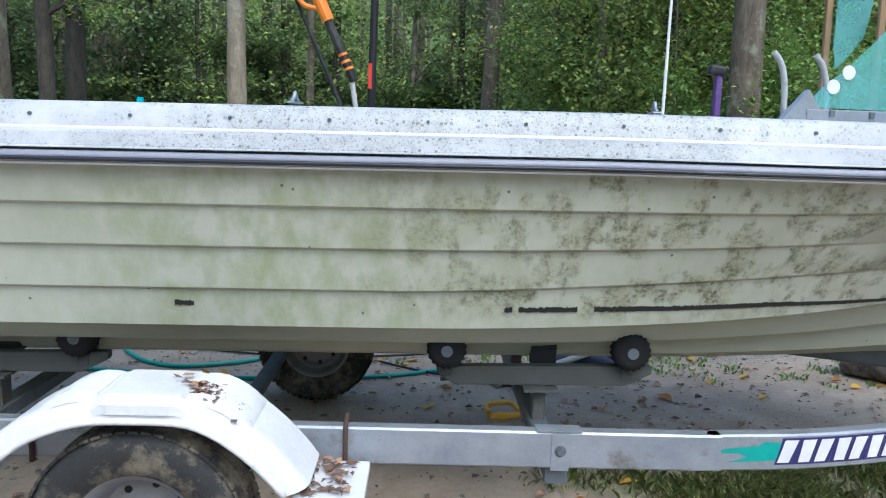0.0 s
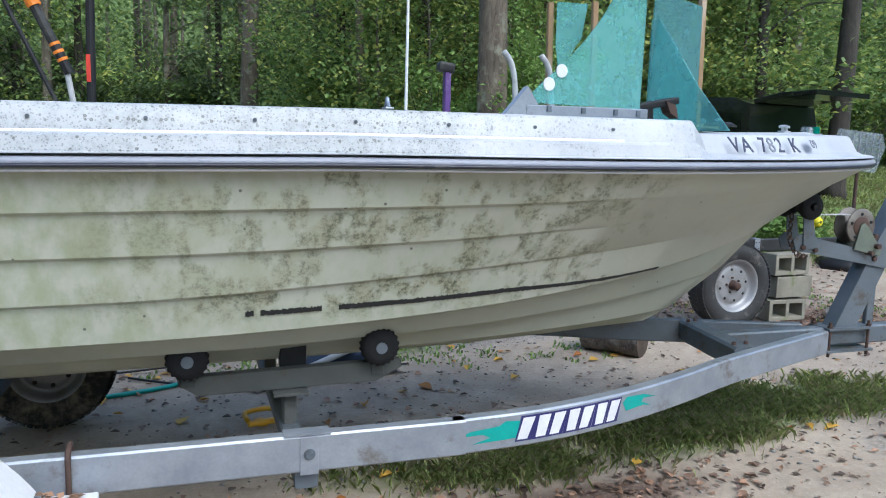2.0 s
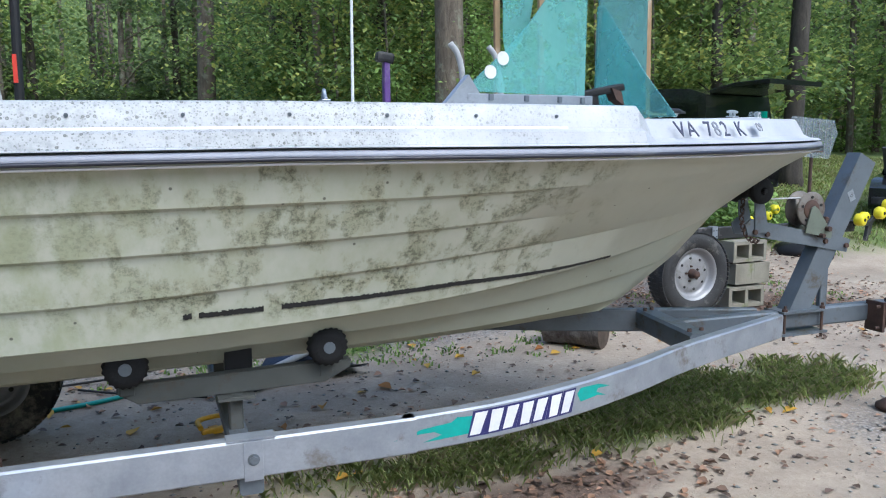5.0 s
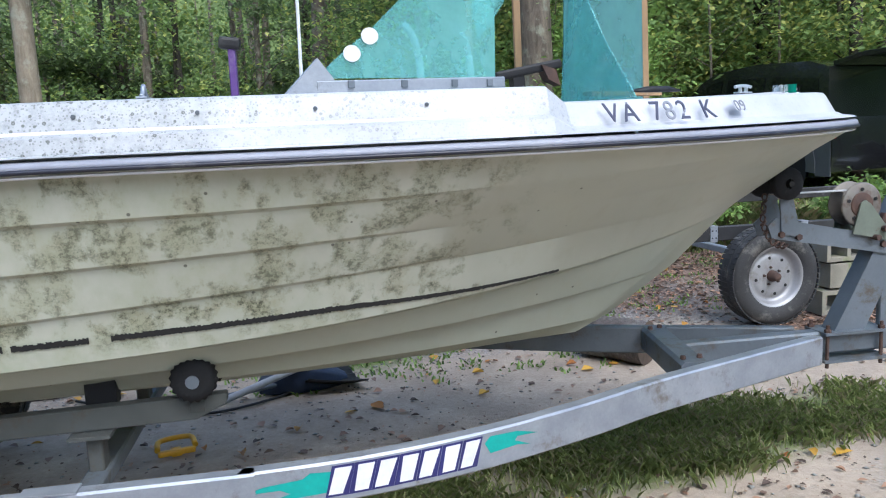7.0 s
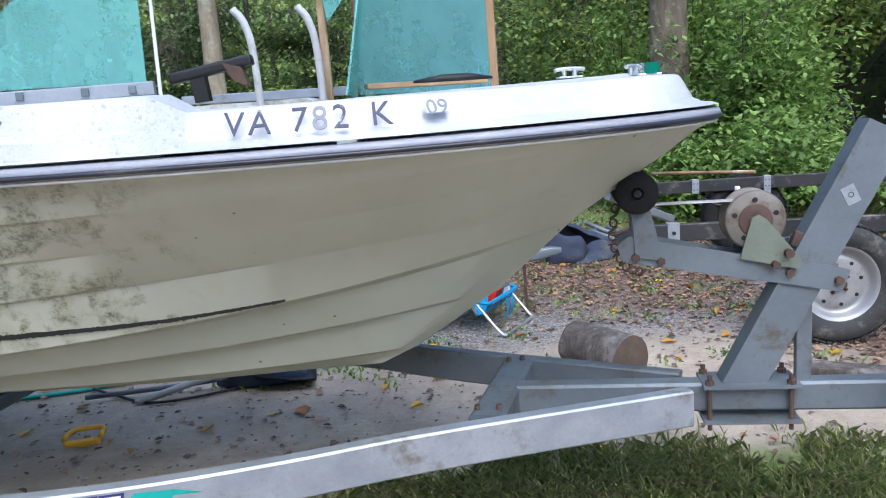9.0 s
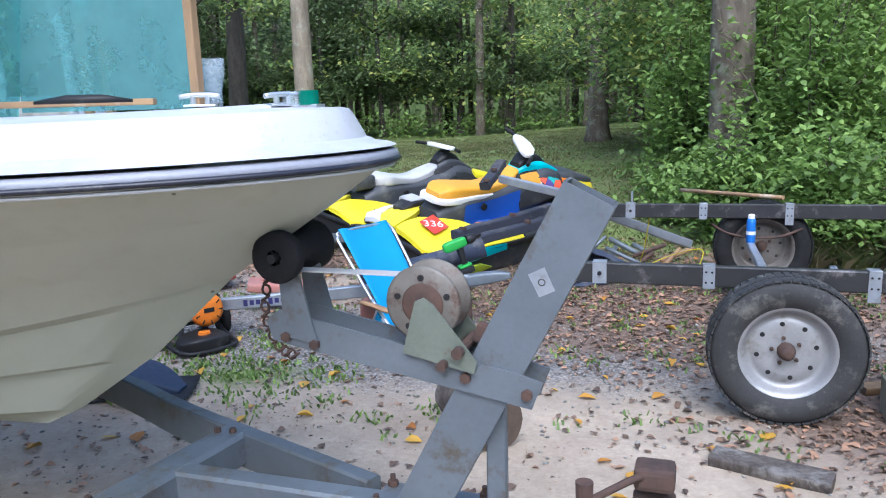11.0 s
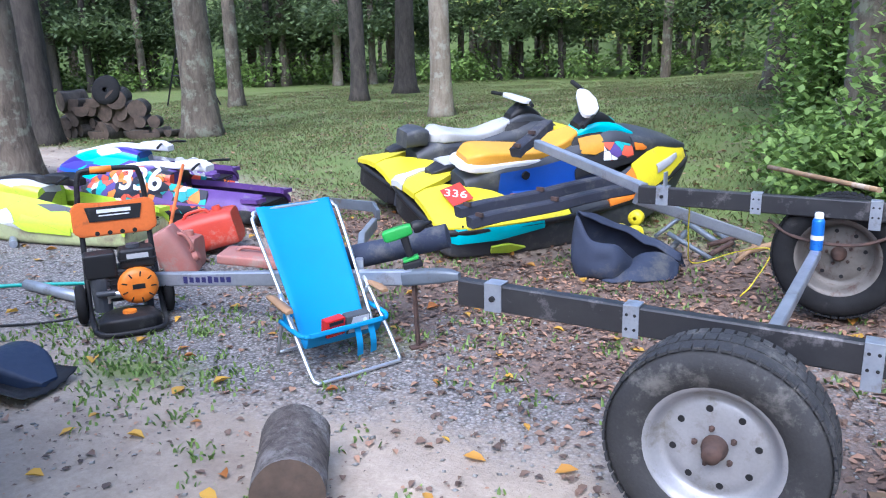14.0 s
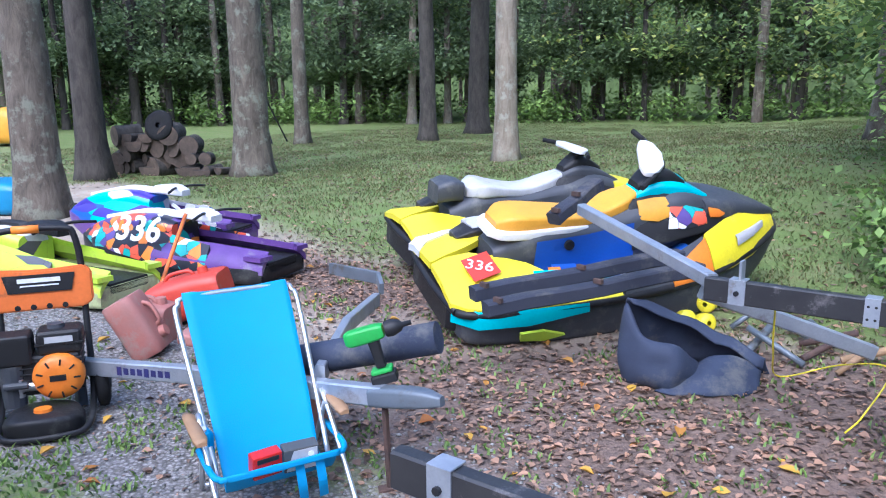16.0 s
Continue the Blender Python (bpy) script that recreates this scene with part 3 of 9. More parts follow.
def gravel_at(x, y):
    return max(blob(x, y, -1.2, 6.6, 2.6, 1.3) * 1.0, blob(x, y, 1.6, 6.4, 1.5, 0.9) * 0.95, blob(x, y, 4.3, 3.1, 1.0, 0.5) * 0.7, blob(x, y, 3.0, 6.9, 1.6, 1.0) * 0.9, blob(x, y, 4.5, 7.0, 1.6, 0.8) * 0.8)


def litter_at(x, y):
    return max(blob(x, y, 3.6, 7.0, 1.5, 0.7) * 0.75, blob(x, y, 2.2, 7.0, 1.3, 0.6) * 0.6, blob(x, y, 2.9, 7.9, 1.8, 1.1) * 0.95, blob(x, y, 4.6, 8.6, 2.2, 1.6) * 0.9, blob(x, y, 5.3, 5.8, 1.0, 0.7) * 0.95, blob(x, y, -0.6, 1.9, 2.6, 0.35) * 0.75, blob(x, y, 1.6, 2.95, 0.9, 0.22, 8) * 0.8, blob(x, y, 7, 11, 3, 2) * 0.8, blob(x, y, -0.3, 8.9, 2.2, 0.9) * 0.8, blob(x, y, 5.0, 6.6, 1.4, 0.6) * 0.7, 0.8 if y > 33 else 0.0)


def turf_at(x, y):
    lawn = min(1.0, max(0.0, (y - 8.6 + 0.2 * min(0, x + 1)) / 2.0)) * (0.95 if x < 4.0 else 0.75)
    return max(lawn, blob(x, y, 2.8, 3.75, 1.0, 0.34, 14) * 0.95, blob(x, y, 3.8, 3.95, 0.6, 0.32, 8) * 0.85, blob(x, y, 1.3, 3.4, 0.8, 0.22) * 0.75, blob(x, y, 1.4, 5.6, 0.5, 0.3) * 0.7, blob(x, y, 2.2, 6.6, 0.5, 0.4) * 0.55, blob(x, y, 8.5, 9.5, 1.6, 1.6) * 0.95, 0.7 if x > 9 else 0, 0.6 if x < -9 and y > 6 else 0)


build_ground()

# ---- the boat ----
BOAT = pose(0, 3.36, 0, 0, 0, 1.5)
STEM = ((0.560, 1.45), (0.600, 2.02), (0.635, 2.17), (0.70, 2.31), (0.77, 2.44), (0.84, 2.53), (0.98, 2.72), (1.12, 2.86), (1.19, 2.96), (1.25, 3.06), (1.31, 3.15), (1.445, 3.315))


def stem_x(z):
    return lerp_table(STEM, z)[0]


def hull_line(b0, z0, z_end, fine, x0, pz, pb, u, x_aft=-2.7):
    """A strake at the share u of its length: level aft, sweeping in and up to the stem."""
    xe = stem_x(z_end)
    x = x_aft + (xe - x_aft) * u
    s = min(1.0, max(0.0, (x - x0) / (xe - x0)))
    b = b0 * max(0.0, 1 - s ** pb) ** fine
    z = z0 + 0.012 * min(x, 0.5) + (z_end - z0) * s ** pz
    return Vector((x, b, z))


def hull_at(line, x, x_aft=-2.7):
    """The point of a strake at the station x."""
    return hull_line(*line, min(1.0, (x - x_aft) / (stem_x(line[2]) - x_aft)))


LINES = (  # half breadth, height aft, height at the stem, fullness, where it begins to sweep, and how fast it rises and narrows
    (0.900, 1.415, 1.440, 0.50, 0.90, 2.6, 2.3), (0.870, 1.404, 1.432, 0.50, 0.88, 2.6, 2.3),
    (0.836, 1.276, 1.449, 0.4, 0.1, 2.39, 2.28), (0.816, 1.265, 1.439, 0.4, 0.1, 2.39, 2.28),
    (0.778, 1.133, 1.350, 0.525, -0.05, 1.75, 2.2), (0.758, 1.122, 1.340, 0.525, -0.05, 1.75, 2.2),
    (0.722, 0.981, 1.216, 0.63, -0.15, 1.42, 2.12), (0.702, 0.970, 1.206, 0.63, -0.15, 1.42, 2.12),
    (0.668, 0.837, 1.129, 0.78, -0.25, 2.40, 2.03),
    (0.575, 0.812, 1.105, 0.80, -0.25, 2.42, 2.03), (0.516, 0.747, 0.900, 0.85, -0.20, 2.49, 2.05),
    (0.420, 0.730, 0.884, 0.89, -0.20, 2.53, 2.05), (0.354, 0.664, 0.700, 0.85, -0.10, 2.4, 2.2),
    (0.235, 0.648, 0.688, 0.86, -0.10, 2.4, 2.2), (0.15, 0.600, 0.650, 0.95, 0.0, 2.6, 2.3), (0.0, 0.578, 0.636, 1.0, 0.0, 2.6, 2.3))


def stripe_at(x):
    """The boot stripe runs low on the last lap and closes on the chine towards the bow."""
    k = lerp_table(((-2.7, 0.62), (-1.0, 0.60), (0.0, 0.50), (1.2, 0.30), (1.65, 0.11), (1.95, 0.03)), x)[0]
    return hull_at(LINES[8], x).lerp(hull_at(LINES[7], x), k)


def us(n):
    return [1 - (1 - k / n) ** 1.8 for k in range(n + 1)]


def skin(lines, n=64, sides=(-1, 1)):
    bm = bmesh.new()
    for sgn in sides:
        rows = [[bm.verts.new((p.x, p.y * sgn, p.z)) for p in (hull_line(*ln, u) for u in us(n))] for ln in lines]
        for a, b in zip(rows, rows[1:]):
            for i in range(n):
                f = bm.faces.new((a[i], a[i + 1], b[i + 1], b[i]) if sgn < 0 else (a[i], b[i], b[i + 1], a[i + 1]))
                f.smooth = True
    bmesh.ops.remove_doubles(bm, verts=bm.verts[:], dist=0.0008)
    bmesh.ops.recalc_face_normals(bm, faces=bm.faces[:])
    return bm


def rub(u, off=0.0, dz=0.0):
    p = hull_line(*LINES[0], u)
    q = hull_line(*LINES[0], min(1, u + 0.004))
    if u > 0.995:
        q, p0 = p, hull_line(*LINES[0], u - 0.004)
        d = (q - p0)
    else:
        d = q - p
    n = Vector((-d.y, d.x, 0)).normalized()
    if u > 0.999:
        n = Vector((1, 0, 0))
    out = p + n * off
    return Vector((out.x, max(0.0, out.y), p.z + dz))


def deck_rows(u):
    """Offsets inward and heights of the deck's moulded steps at the share u of the length."""
    x = hull_line(*LINES[0], u).x
    k = min(1, max(0, (x - 1.86) / 0.05))
    k = k * k * (3 - 2 * k)
    top = 0.178 * (1 - k) + 0.132 * k
    lip = 0.088 * (1 - k) + 0.05 * k
    face = 0.012 * (1 - k) + 0.035 * k
    return ((0.020, 0.034), (0.004, 0.040), (0.004 - face, lip - 0.006), (-0.006 - face, lip), (-0.022 - face, lip + 0.006), (-0.032 - 1.7 * face, top - 0.014), (-0.042 - 1.7 * face, top - 0.003), (-0.058 - 1.7 * face, top), (-0.24, top + 0.004))


def build_boat():
    boat = thing("motorboat", BOAT, "old white lapstrake fibreglass motorboat stained with mildew, on its trailer", "boat")
    shade(part("hull", skin(LINES[:9]), M["hull"], boat, "cream lapstrake hull sides stained with green mildew"), 25)
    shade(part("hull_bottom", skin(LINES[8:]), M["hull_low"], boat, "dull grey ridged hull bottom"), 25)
    # transom
    bm = bmesh.new()
    ring = [hull_line(*ln, 0) for ln in LINES]
    bm.faces.new([bm.verts.new((p.x, -p.y, p.z)) for p in ring] + [bm.verts.new((p.x, p.y, p.z)) for p in reversed(ring[:-1])])
    part("transom", bm, M["hull"], boat)
    # deck shell
    n = 72
    bm = bmesh.new()
    for sgn in (-1, 1):
        cols = []
        for u in us(n):
            cols.append([bm.verts.new((p.x, p.y * sgn, p.z)) for p in (rub(u, o, dz) for o, dz in deck_rows(u))])
        for a, b in zip(cols, cols[1:]):
            for i in range(len(a) - 1):
                f = bm.faces.new((a[i], b[i], b[i + 1], a[i + 1]))
                f.smooth = True
    bmesh.ops.remove_doubles(bm, verts=bm.verts[:], dist=0.0008)
    bmesh.ops.recalc_face_normals(bm, faces=bm.faces[:])
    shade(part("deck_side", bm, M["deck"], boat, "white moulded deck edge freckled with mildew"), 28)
    # foredeck, side decks and liner
    bm = bmesh.new()
    fore = [u for u in us(n) if hull_line(*LINES[0], u).x > 2.25]
    prev = None
    for u in fore:
        p = rub(u, -0.24, 0.134)
        row = [bm.verts.new((p.x, p.y * t, p.z + 0.014 * (1 - t * t))) for t in (-1, -0.66, -0.33, 0, 0.33, 0.66, 1)]
        if prev:
            for i in range(6):
                bm.faces.new((prev[i], row[i], row[i + 1], prev[i + 1])).smooth = True
        prev = row
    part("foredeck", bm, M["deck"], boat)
    bm = bmesh.new()
    for sgn in (-1, 1):
        prev = None
        for u in us(n):
            x = hull_line(*LINES[0], u).x
            if x > 2.3:
                break
            o, dz = deck_rows(u)[-1]
            p, q = rub(u, o, dz), rub(u, o - 0.06, -0.22)
            row = [bm.verts.new((p.x, p.y * sgn, p.z)), bm.verts.new((q.x, q.y * sgn, q.z - 0.0)), bm.verts.new((q.x, 0, q.z - 0.02))]
            if prev:
                for i in range(2):
                    bm.faces.new((prev[i], row[i], row[i + 1], prev[i + 1]))
            prev = row
    box(bm, (0.02, 0.9, 0.30), (2.27, 0, 1.36))
    part("cockpit_liner", bm, M["inner"], boat)
    # rub rail: white lip, dark insert, white foot
    for nm, off, dz, r, fl, mt, lab in (("rub_rail", 0.010, 0.010, 0.016, 1.0, "rubgrey", "grey vinyl rub rail"), ("rub_strip", 0.0245, 0.000, 0.0075, 0.9, "navy", "navy blue rub strip"), ("rub_lip", 0.012, -0.014, 0.006, 0.8, "rubwhite", "")):
        bm = bmesh.new()
        pts = [rub(u, off, dz) for u in us(70)]
        tube(bm, [(p.x, -p.y, p.z) for p in pts] + [(p.x, p.y, p.z) for p in reversed(pts[:-1])], r, 8, fl)
        part(nm, bm, M[mt], boat, lab)
    # flaking boot stripe along the lowest lap, near the stem on both sides
    for sgn in (-1, 1):
        bm = bmesh.new()
        rnd = random.Random(5)
        for k in range(560):
            x = -1.05 + 0.0055 * k
            solid = -0.97 < x < -0.87 or 0.12 < x < 1.98
            wear = noise.noise((x * 9, 0, 3)) + 0.5 * noise.noise((x * 31, 2, 3)) + lerp_table(((-1, 0.15), (0.12, -0.15), (0.55, 0.35), (0.9, 0.8), (2, 0.9)), x)[0]
            if not solid or wear < -0.05:
                if len(bm.faces):
                    part("boot_stripe", bm, M["black_paint"], boat, "flaking black boot stripe")
                    bm = bmesh.new()
                continue
            w = 0.016 * (1 - max(0, (x - 1.3) / 0.7) * 0.6)
            lo, hi = rnd.uniform(0.0, 0.003), w * rnd.uniform(0.75, 1.1)
            q = []
            for xx, d in ((x, lo - 0.004), (x + 0.0056, lo - 0.004), (x + 0.0056, hi), (x, hi)):
                p = stripe_at(xx)
                q.append(bm.verts.new((p.x, sgn * (p.y + 0.0045 + 0.15 * d), p.z + d)))
            bm.faces.new(q)
        if len(bm.faces):
            part("boot_stripe", bm, M["black_paint"], boat, "flaking black boot stripe")
    # raised mouldings that run along the near deck side
    for dz, r, far in ((0.093, 0.0075, 0.70), (0.030, 0.007, 0.76)):
        bm = bmesh.new()
        run = [rub(far * k / 60, -0.034, dz) for k in range(61)]
        tube(bm, [(p.x, -p.y, p.z) for p in run], r, 8)
        part("deck_moulding", bm, M["white"], boat, "clean white raised moulding")
    # fasteners along the gunwale
    for k in range(13):
        x = -2.25 + 0.31 * k
        bm = bmesh.new()
        u = (x + 2.7) / (3.315 + 2.7)
        p = rub(u, -0.044, 0.135)
        cyl(bm, (p.x, -p.y - 0.006, p.z), (p.x, -p.y + 0.02, p.z + 0.004), 0.006, 0.005, 10)
        part("gunwale_screw", bm, M["galv_d"], boat)
    # registration on the near bow side; one character has weathered away to grey
    for i, (ch, x) in enumerate((("V", 2.034), ("A", 2.095), ("7", 2.19), ("8", 2.238), ("2", 2.288), ("K", 2.385))):
        u = 0.5
        for _ in range(30):
            u += ((x + 0.0) - rub(u, -0.05, 0).x) / 6.06
        p, q = rub(u, -0.046, 0.084), rub(u + 0.005, -0.046, 0.084)
        d = (q - p).normalized()
        turn = math.degrees(math.atan2(-d.y, d.x))
        m = pose(p.x, -p.y - 0.004, p.z + 0.004, 0, 0, turn) @ pose(0, 0, 0, 58, 0, 0)
        text_part(ch, 0.098, m, M["letter_pale" if ch == "8" else "letter"], boat, "registration_character", 0.0015, 0, 0.85)
    u = 0.5
    for _ in range(30):
        u += (2.52 - rub(u, -0.05, 0).x) / 6.06
    p = rub(u, -0.046, 0.090)
    m = pose(p.x, -p.y - 0.004, p.z + 0.004, 0, 0, 27) @ pose(0, 0, 0, 58, 0, 0)
    bm = bmesh.new()
    plate(bm, ((-0.032, -0.014), (0.032, -0.014), (0.032, 0.028), (-0.032, 0.028)), 0.0012, m)
    sticker = part("year_sticker", bm, M["deck"], boat, "peeling year sticker")
    text_part("09", 0.06, m @ pose(0, 0, 0.0015), M["letter_pale"], sticker, "year_digits", 0.0008)
    return boat


boat = build_boat()


def build_windscreen():
    """The near wing, the foot rail with its clips, and the frames that still stand."""
    ws = thing("windscreen", BOAT, "broken turquoise acrylic boat windscreen with two round stickers in metal feet", "windscreen")
    yp = -0.735

    def pane(name, pts, y, mat, turn=0.0, x0=0.0, label="", thick=0.006):
        bm = bmesh.new()
        plate(bm, [(x - x0, z) for x, z in pts], thick, pose(x0, y, 0, 90, 0, 0) if not turn else pose(x0, y, 0, 0, 0, turn) @ pose(0, 0, 0, 90, 0, 0))
        ob = part(name, bm, mat, ws, label)
        return ob
    curve = [(1.17, 1.655), (1.24, 1.72), (1.33, 1.795), (1.42, 1.885), (1.50, 1.985), (1.57, 2.10), (1.61, 2.22)]
    pane("wing_pane", curve + [(1.70, 2.22), (1.69, 1.645), (1.17, 1.645)], yp, M["acrylic"], 0, 0, "turquoise tinted acrylic wing pane")
    for x, z, r in ((1.243, 1.735, 0.024), (1.295, 1.785, 0.024)):
        bm = bmesh.new()
        cyl(bm, (x + 0.02, yp - 0.006, z - 0.02), (x + 0.02, yp - 0.0035, z - 0.02), r, r, 24)
        part("round_sticker", bm, M["decal_white"], ws, "round white sticker")
    bm = bmesh.new()
    bar(bm, [(1.16, yp - 0.01, 1.618), (1.71, yp - 0.01, 1.626)], 0.028, 0.038)
    rail = part("foot_rail", bm, M["galv"], ws, "dull metal foot rail")
    for x in (1.25, 1.40, 1.55, 1.66):
        bm = bmesh.new()
        box(bm, (0.018, 0.008, 0.022), (x, yp - 0.027, 1.626), (0, 0, 0), 0.002)
        part("clip", bm, M["galv_d"], rail)
    bm = bmesh.new()
    plate(bm, ((1.075, 1.600), (1.20, 1.600), (1.21, 1.635), (1.165, 1.70)), 0.024, pose(0, yp - 0.01, 0, 90, 0, 0))
    part("corner_bracket", bm, M["galv"], ws, "grey metal corner bracket")
    # the near wing turns inwards towards the bow
    wrap = pose(1.15, yp, 0, 0, 0, 15) @ Matrix.Diagonal((1.10, 1, 1, 1)) @ pose(-1.15, -yp, 0)
    for ob in list(ws.children) + list(rail.children):
        ob.data.transform(wrap)
    # frame posts that still stand, and the broken far pane between two of them
    for x, y, x2, y2, w in ((1.90, 0.62, 1.89, 0.62, 0.026), (2.10, 0.50, 2.09, 0.50, 0.026)):
        bm = bmesh.new()
        bar(bm, [(x, y, 1.50), (x2, y2, 2.25)], w, 0.032, (1, 0, 0))
        part("frame_post", bm, M["wood"], ws, "rusty peeling frame post")
    pane("far_pane", [(1.91, 2.02), (1.93, 1.90), (2.0, 1.98), (2.06, 2.07), (2.09, 2.25), (1.91, 2.25)], 0.58, M["acrylic"], 0, 0, "broken turquoise far pane")
    bm = bmesh.new()
    bar(bm, [(1.20, 0.735, 1.632), (1.95, 0.72, 1.625)], 0.028, 0.038)
    part("foot_rail", bm, M["galv"], ws)
    return ws


build_windscreen()


def build_loose_panes():
    """Two panes lean on the foredeck against a wooden post."""
    t = thing("spare_pane", BOAT, "turquoise acrylic pane standing on the foredeck against a wooden post", "pane")
    bm = bmesh.new()
    a, b = Vector((2.16, 0.06, 1.585)), Vector((2.60, 0.275, 1.60))
    d = (b - a).normalized()
    m = Matrix.Translation(a) @ Matrix(((d.x, 0, d.y, 0), (d.y, 0, -d.x, 0), (0, 1, 0, 0), (0, 0, 0, 1)))
    w = (b - a).length
    plate(bm, ((0.0, 0.0), (w, 0.0), (w, 0.64), (0.06, 0.66), (0.02, 0.6)), 0.006, m)
    part("pane", bm, M["acrylic_d"], t, "dusty dark teal pane")
    bm = bmesh.new()
    o, e1, e2 = Vector((2.15, 0.05, 1.575)), Vector((2.245, -0.464, 1.575)), Vector((2.207, 0.117, 2.115))
    ax = (e1 - o).normalized()
    nz = ax.cross(e2 - o).normalized()
    ay = nz.cross(ax)
    f = Matrix.Translation(o) @ Matrix((ax, ay, nz)).transposed().to_4x4()
    lw, lx, ly = (e1 - o).length, (e2 - o).dot(ax), (e2 - o).dot(ay)
    plate(bm, ((0, 0), (lw, 0), (lw * 0.55, ly * 0.40), (lw * 0.22, ly * 0.75), (lx + 0.04, ly), (lx - 0.01, ly)), 0.006, f)
    part("corner_pane", bm, M["acrylic"], t, "bright turquoise corner pane")
    bm = bmesh.new()
    bar(bm, [b + Vector((0.01, 0.01, -0.01)), b + Vector((0.0, 0.01, 0.67))], 0.035, 0.03, (1, 0, 0))
    part("post", bm, M["wood"], t, "peeling orange-brown wooden post")
    return t


build_loose_panes()


# ---- the boat's trailer ----
def build_wheel(parent, m, r=0.36, w=0.2, rim_r=0.21, mat="tyre", inner=False):
    """Tyre, rim and hub; the wheel's outer face looks along +z of m."""
    prof = [(rim_r, -w * 0.36), (rim_r + 0.01, -w * 0.43), (r * 0.80, -w * 0.52), (r * 0.93, -w * 0.47), (r * 0.985, -w * 0.36), (r, -w * 0.2), (r, w * 0.2), (r * 0.985, w * 0.36), (r * 0.93, w * 0.47), (r * 0.80, w * 0.52), (rim_r + 0.01, w * 0.43), (rim_r, w * 0.36), (rim_r - 0.012, 0.0)]
    bm = bmesh.new()
    lathe(bm, prof, 56, m)
    tyre = part("tyre", bm, M[mat], parent)
    bm = bmesh.new()
    for k in range(56):
        a = 2 * math.pi * k / 56
        for sgn in (-1, 1):
            q = m @ pose(0, 0, 0, 0, 0, math.degrees(a) + (3.2 if sgn > 0 else 0)) @ pose(r * 0.985, 0, sgn * w * 0.36)
            bmesh.ops.create_cube(bm, size=1, matrix=q @ Matrix.Diagonal((0.009, r * 0.085, w * 0.2, 1)))
        q = m @ pose(0, 0, 0, 0, 0, math.degrees(a)) @ pose(r * 0.998, 0, 0)
        bmesh.ops.create_cube(bm, size=1, matrix=q @ Matrix.Diagonal((0.010, r * 0.095, w * 0.26, 1)))
    part("tread", bm, M[mat], tyre)
    d = w * (0.12 if not inner else -0.2)
    bm = bmesh.new()
    lathe(bm, [(rim_r + 0.008, w * 0.43), (rim_r - 0.006, w * 0.41), (rim_r - 0.016, w * 0.30), (rim_r - 0.03, w * 0.22), (rim_r - 0.045, d), (rim_r * 0.72, d + 0.012), (rim_r * 0.55, d + 0.018), (rim_r * 0.36, d + 0.012), (0.04, d + 0.012), (0.0, d + 0.012)], 40, m)
    lathe(bm, [(rim_r + 0.008, -w * 0.43), (rim_r - 0.016, -w * 0.30), (rim_r - 0.03, -w * 0.1), (rim_r - 0.045, d - 0.004)], 40, m)
    # a rim seen from its back takes a darker metal, shade put into the colour
    rim = part("rim", bm, M["rim" if not inner else "drum"], parent, "silver steel rim" if not inner else "dirty back of a steel rim, shade put into its grey")
    for k in range(8):
        bm = bmesh.new()
        q = m @ pose(0, 0, 0, 0, 0, 45 * k + 10) @ pose(rim_r * 0.62, 0, d + 0.0155)
        cyl(bm, q @ Vector((0, 0, -0.004)), q @ Vector((0, 0, 0.003)), 0.012, 0.012, 10)
        part("rim_hole", bm, M["blackp"], rim)
    for k in range(5):
        bm = bmesh.new()
        q = m @ pose(0, 0, 0, 0, 0, 72 * k + 30) @ pose(rim_r * 0.30, 0, d + 0.015)
        cyl(bm, q @ Vector((0, 0, -0.002)), q @ Vector((0, 0, 0.014)), 0.011, 0.008, 6)
        part("wheel_nut", bm, M["rust"], rim)
    bm = bmesh.new()
    lathe(bm, [(0.044, d), (0.042, d + 0.035), (0.034, d + 0.05), (0.03, d + 0.085), (0.012, d + 0.09), (0.0, d + 0.09)], 18, m)
    part("hub", bm, M["rust"], rim, "rusted hub")
    return tyre


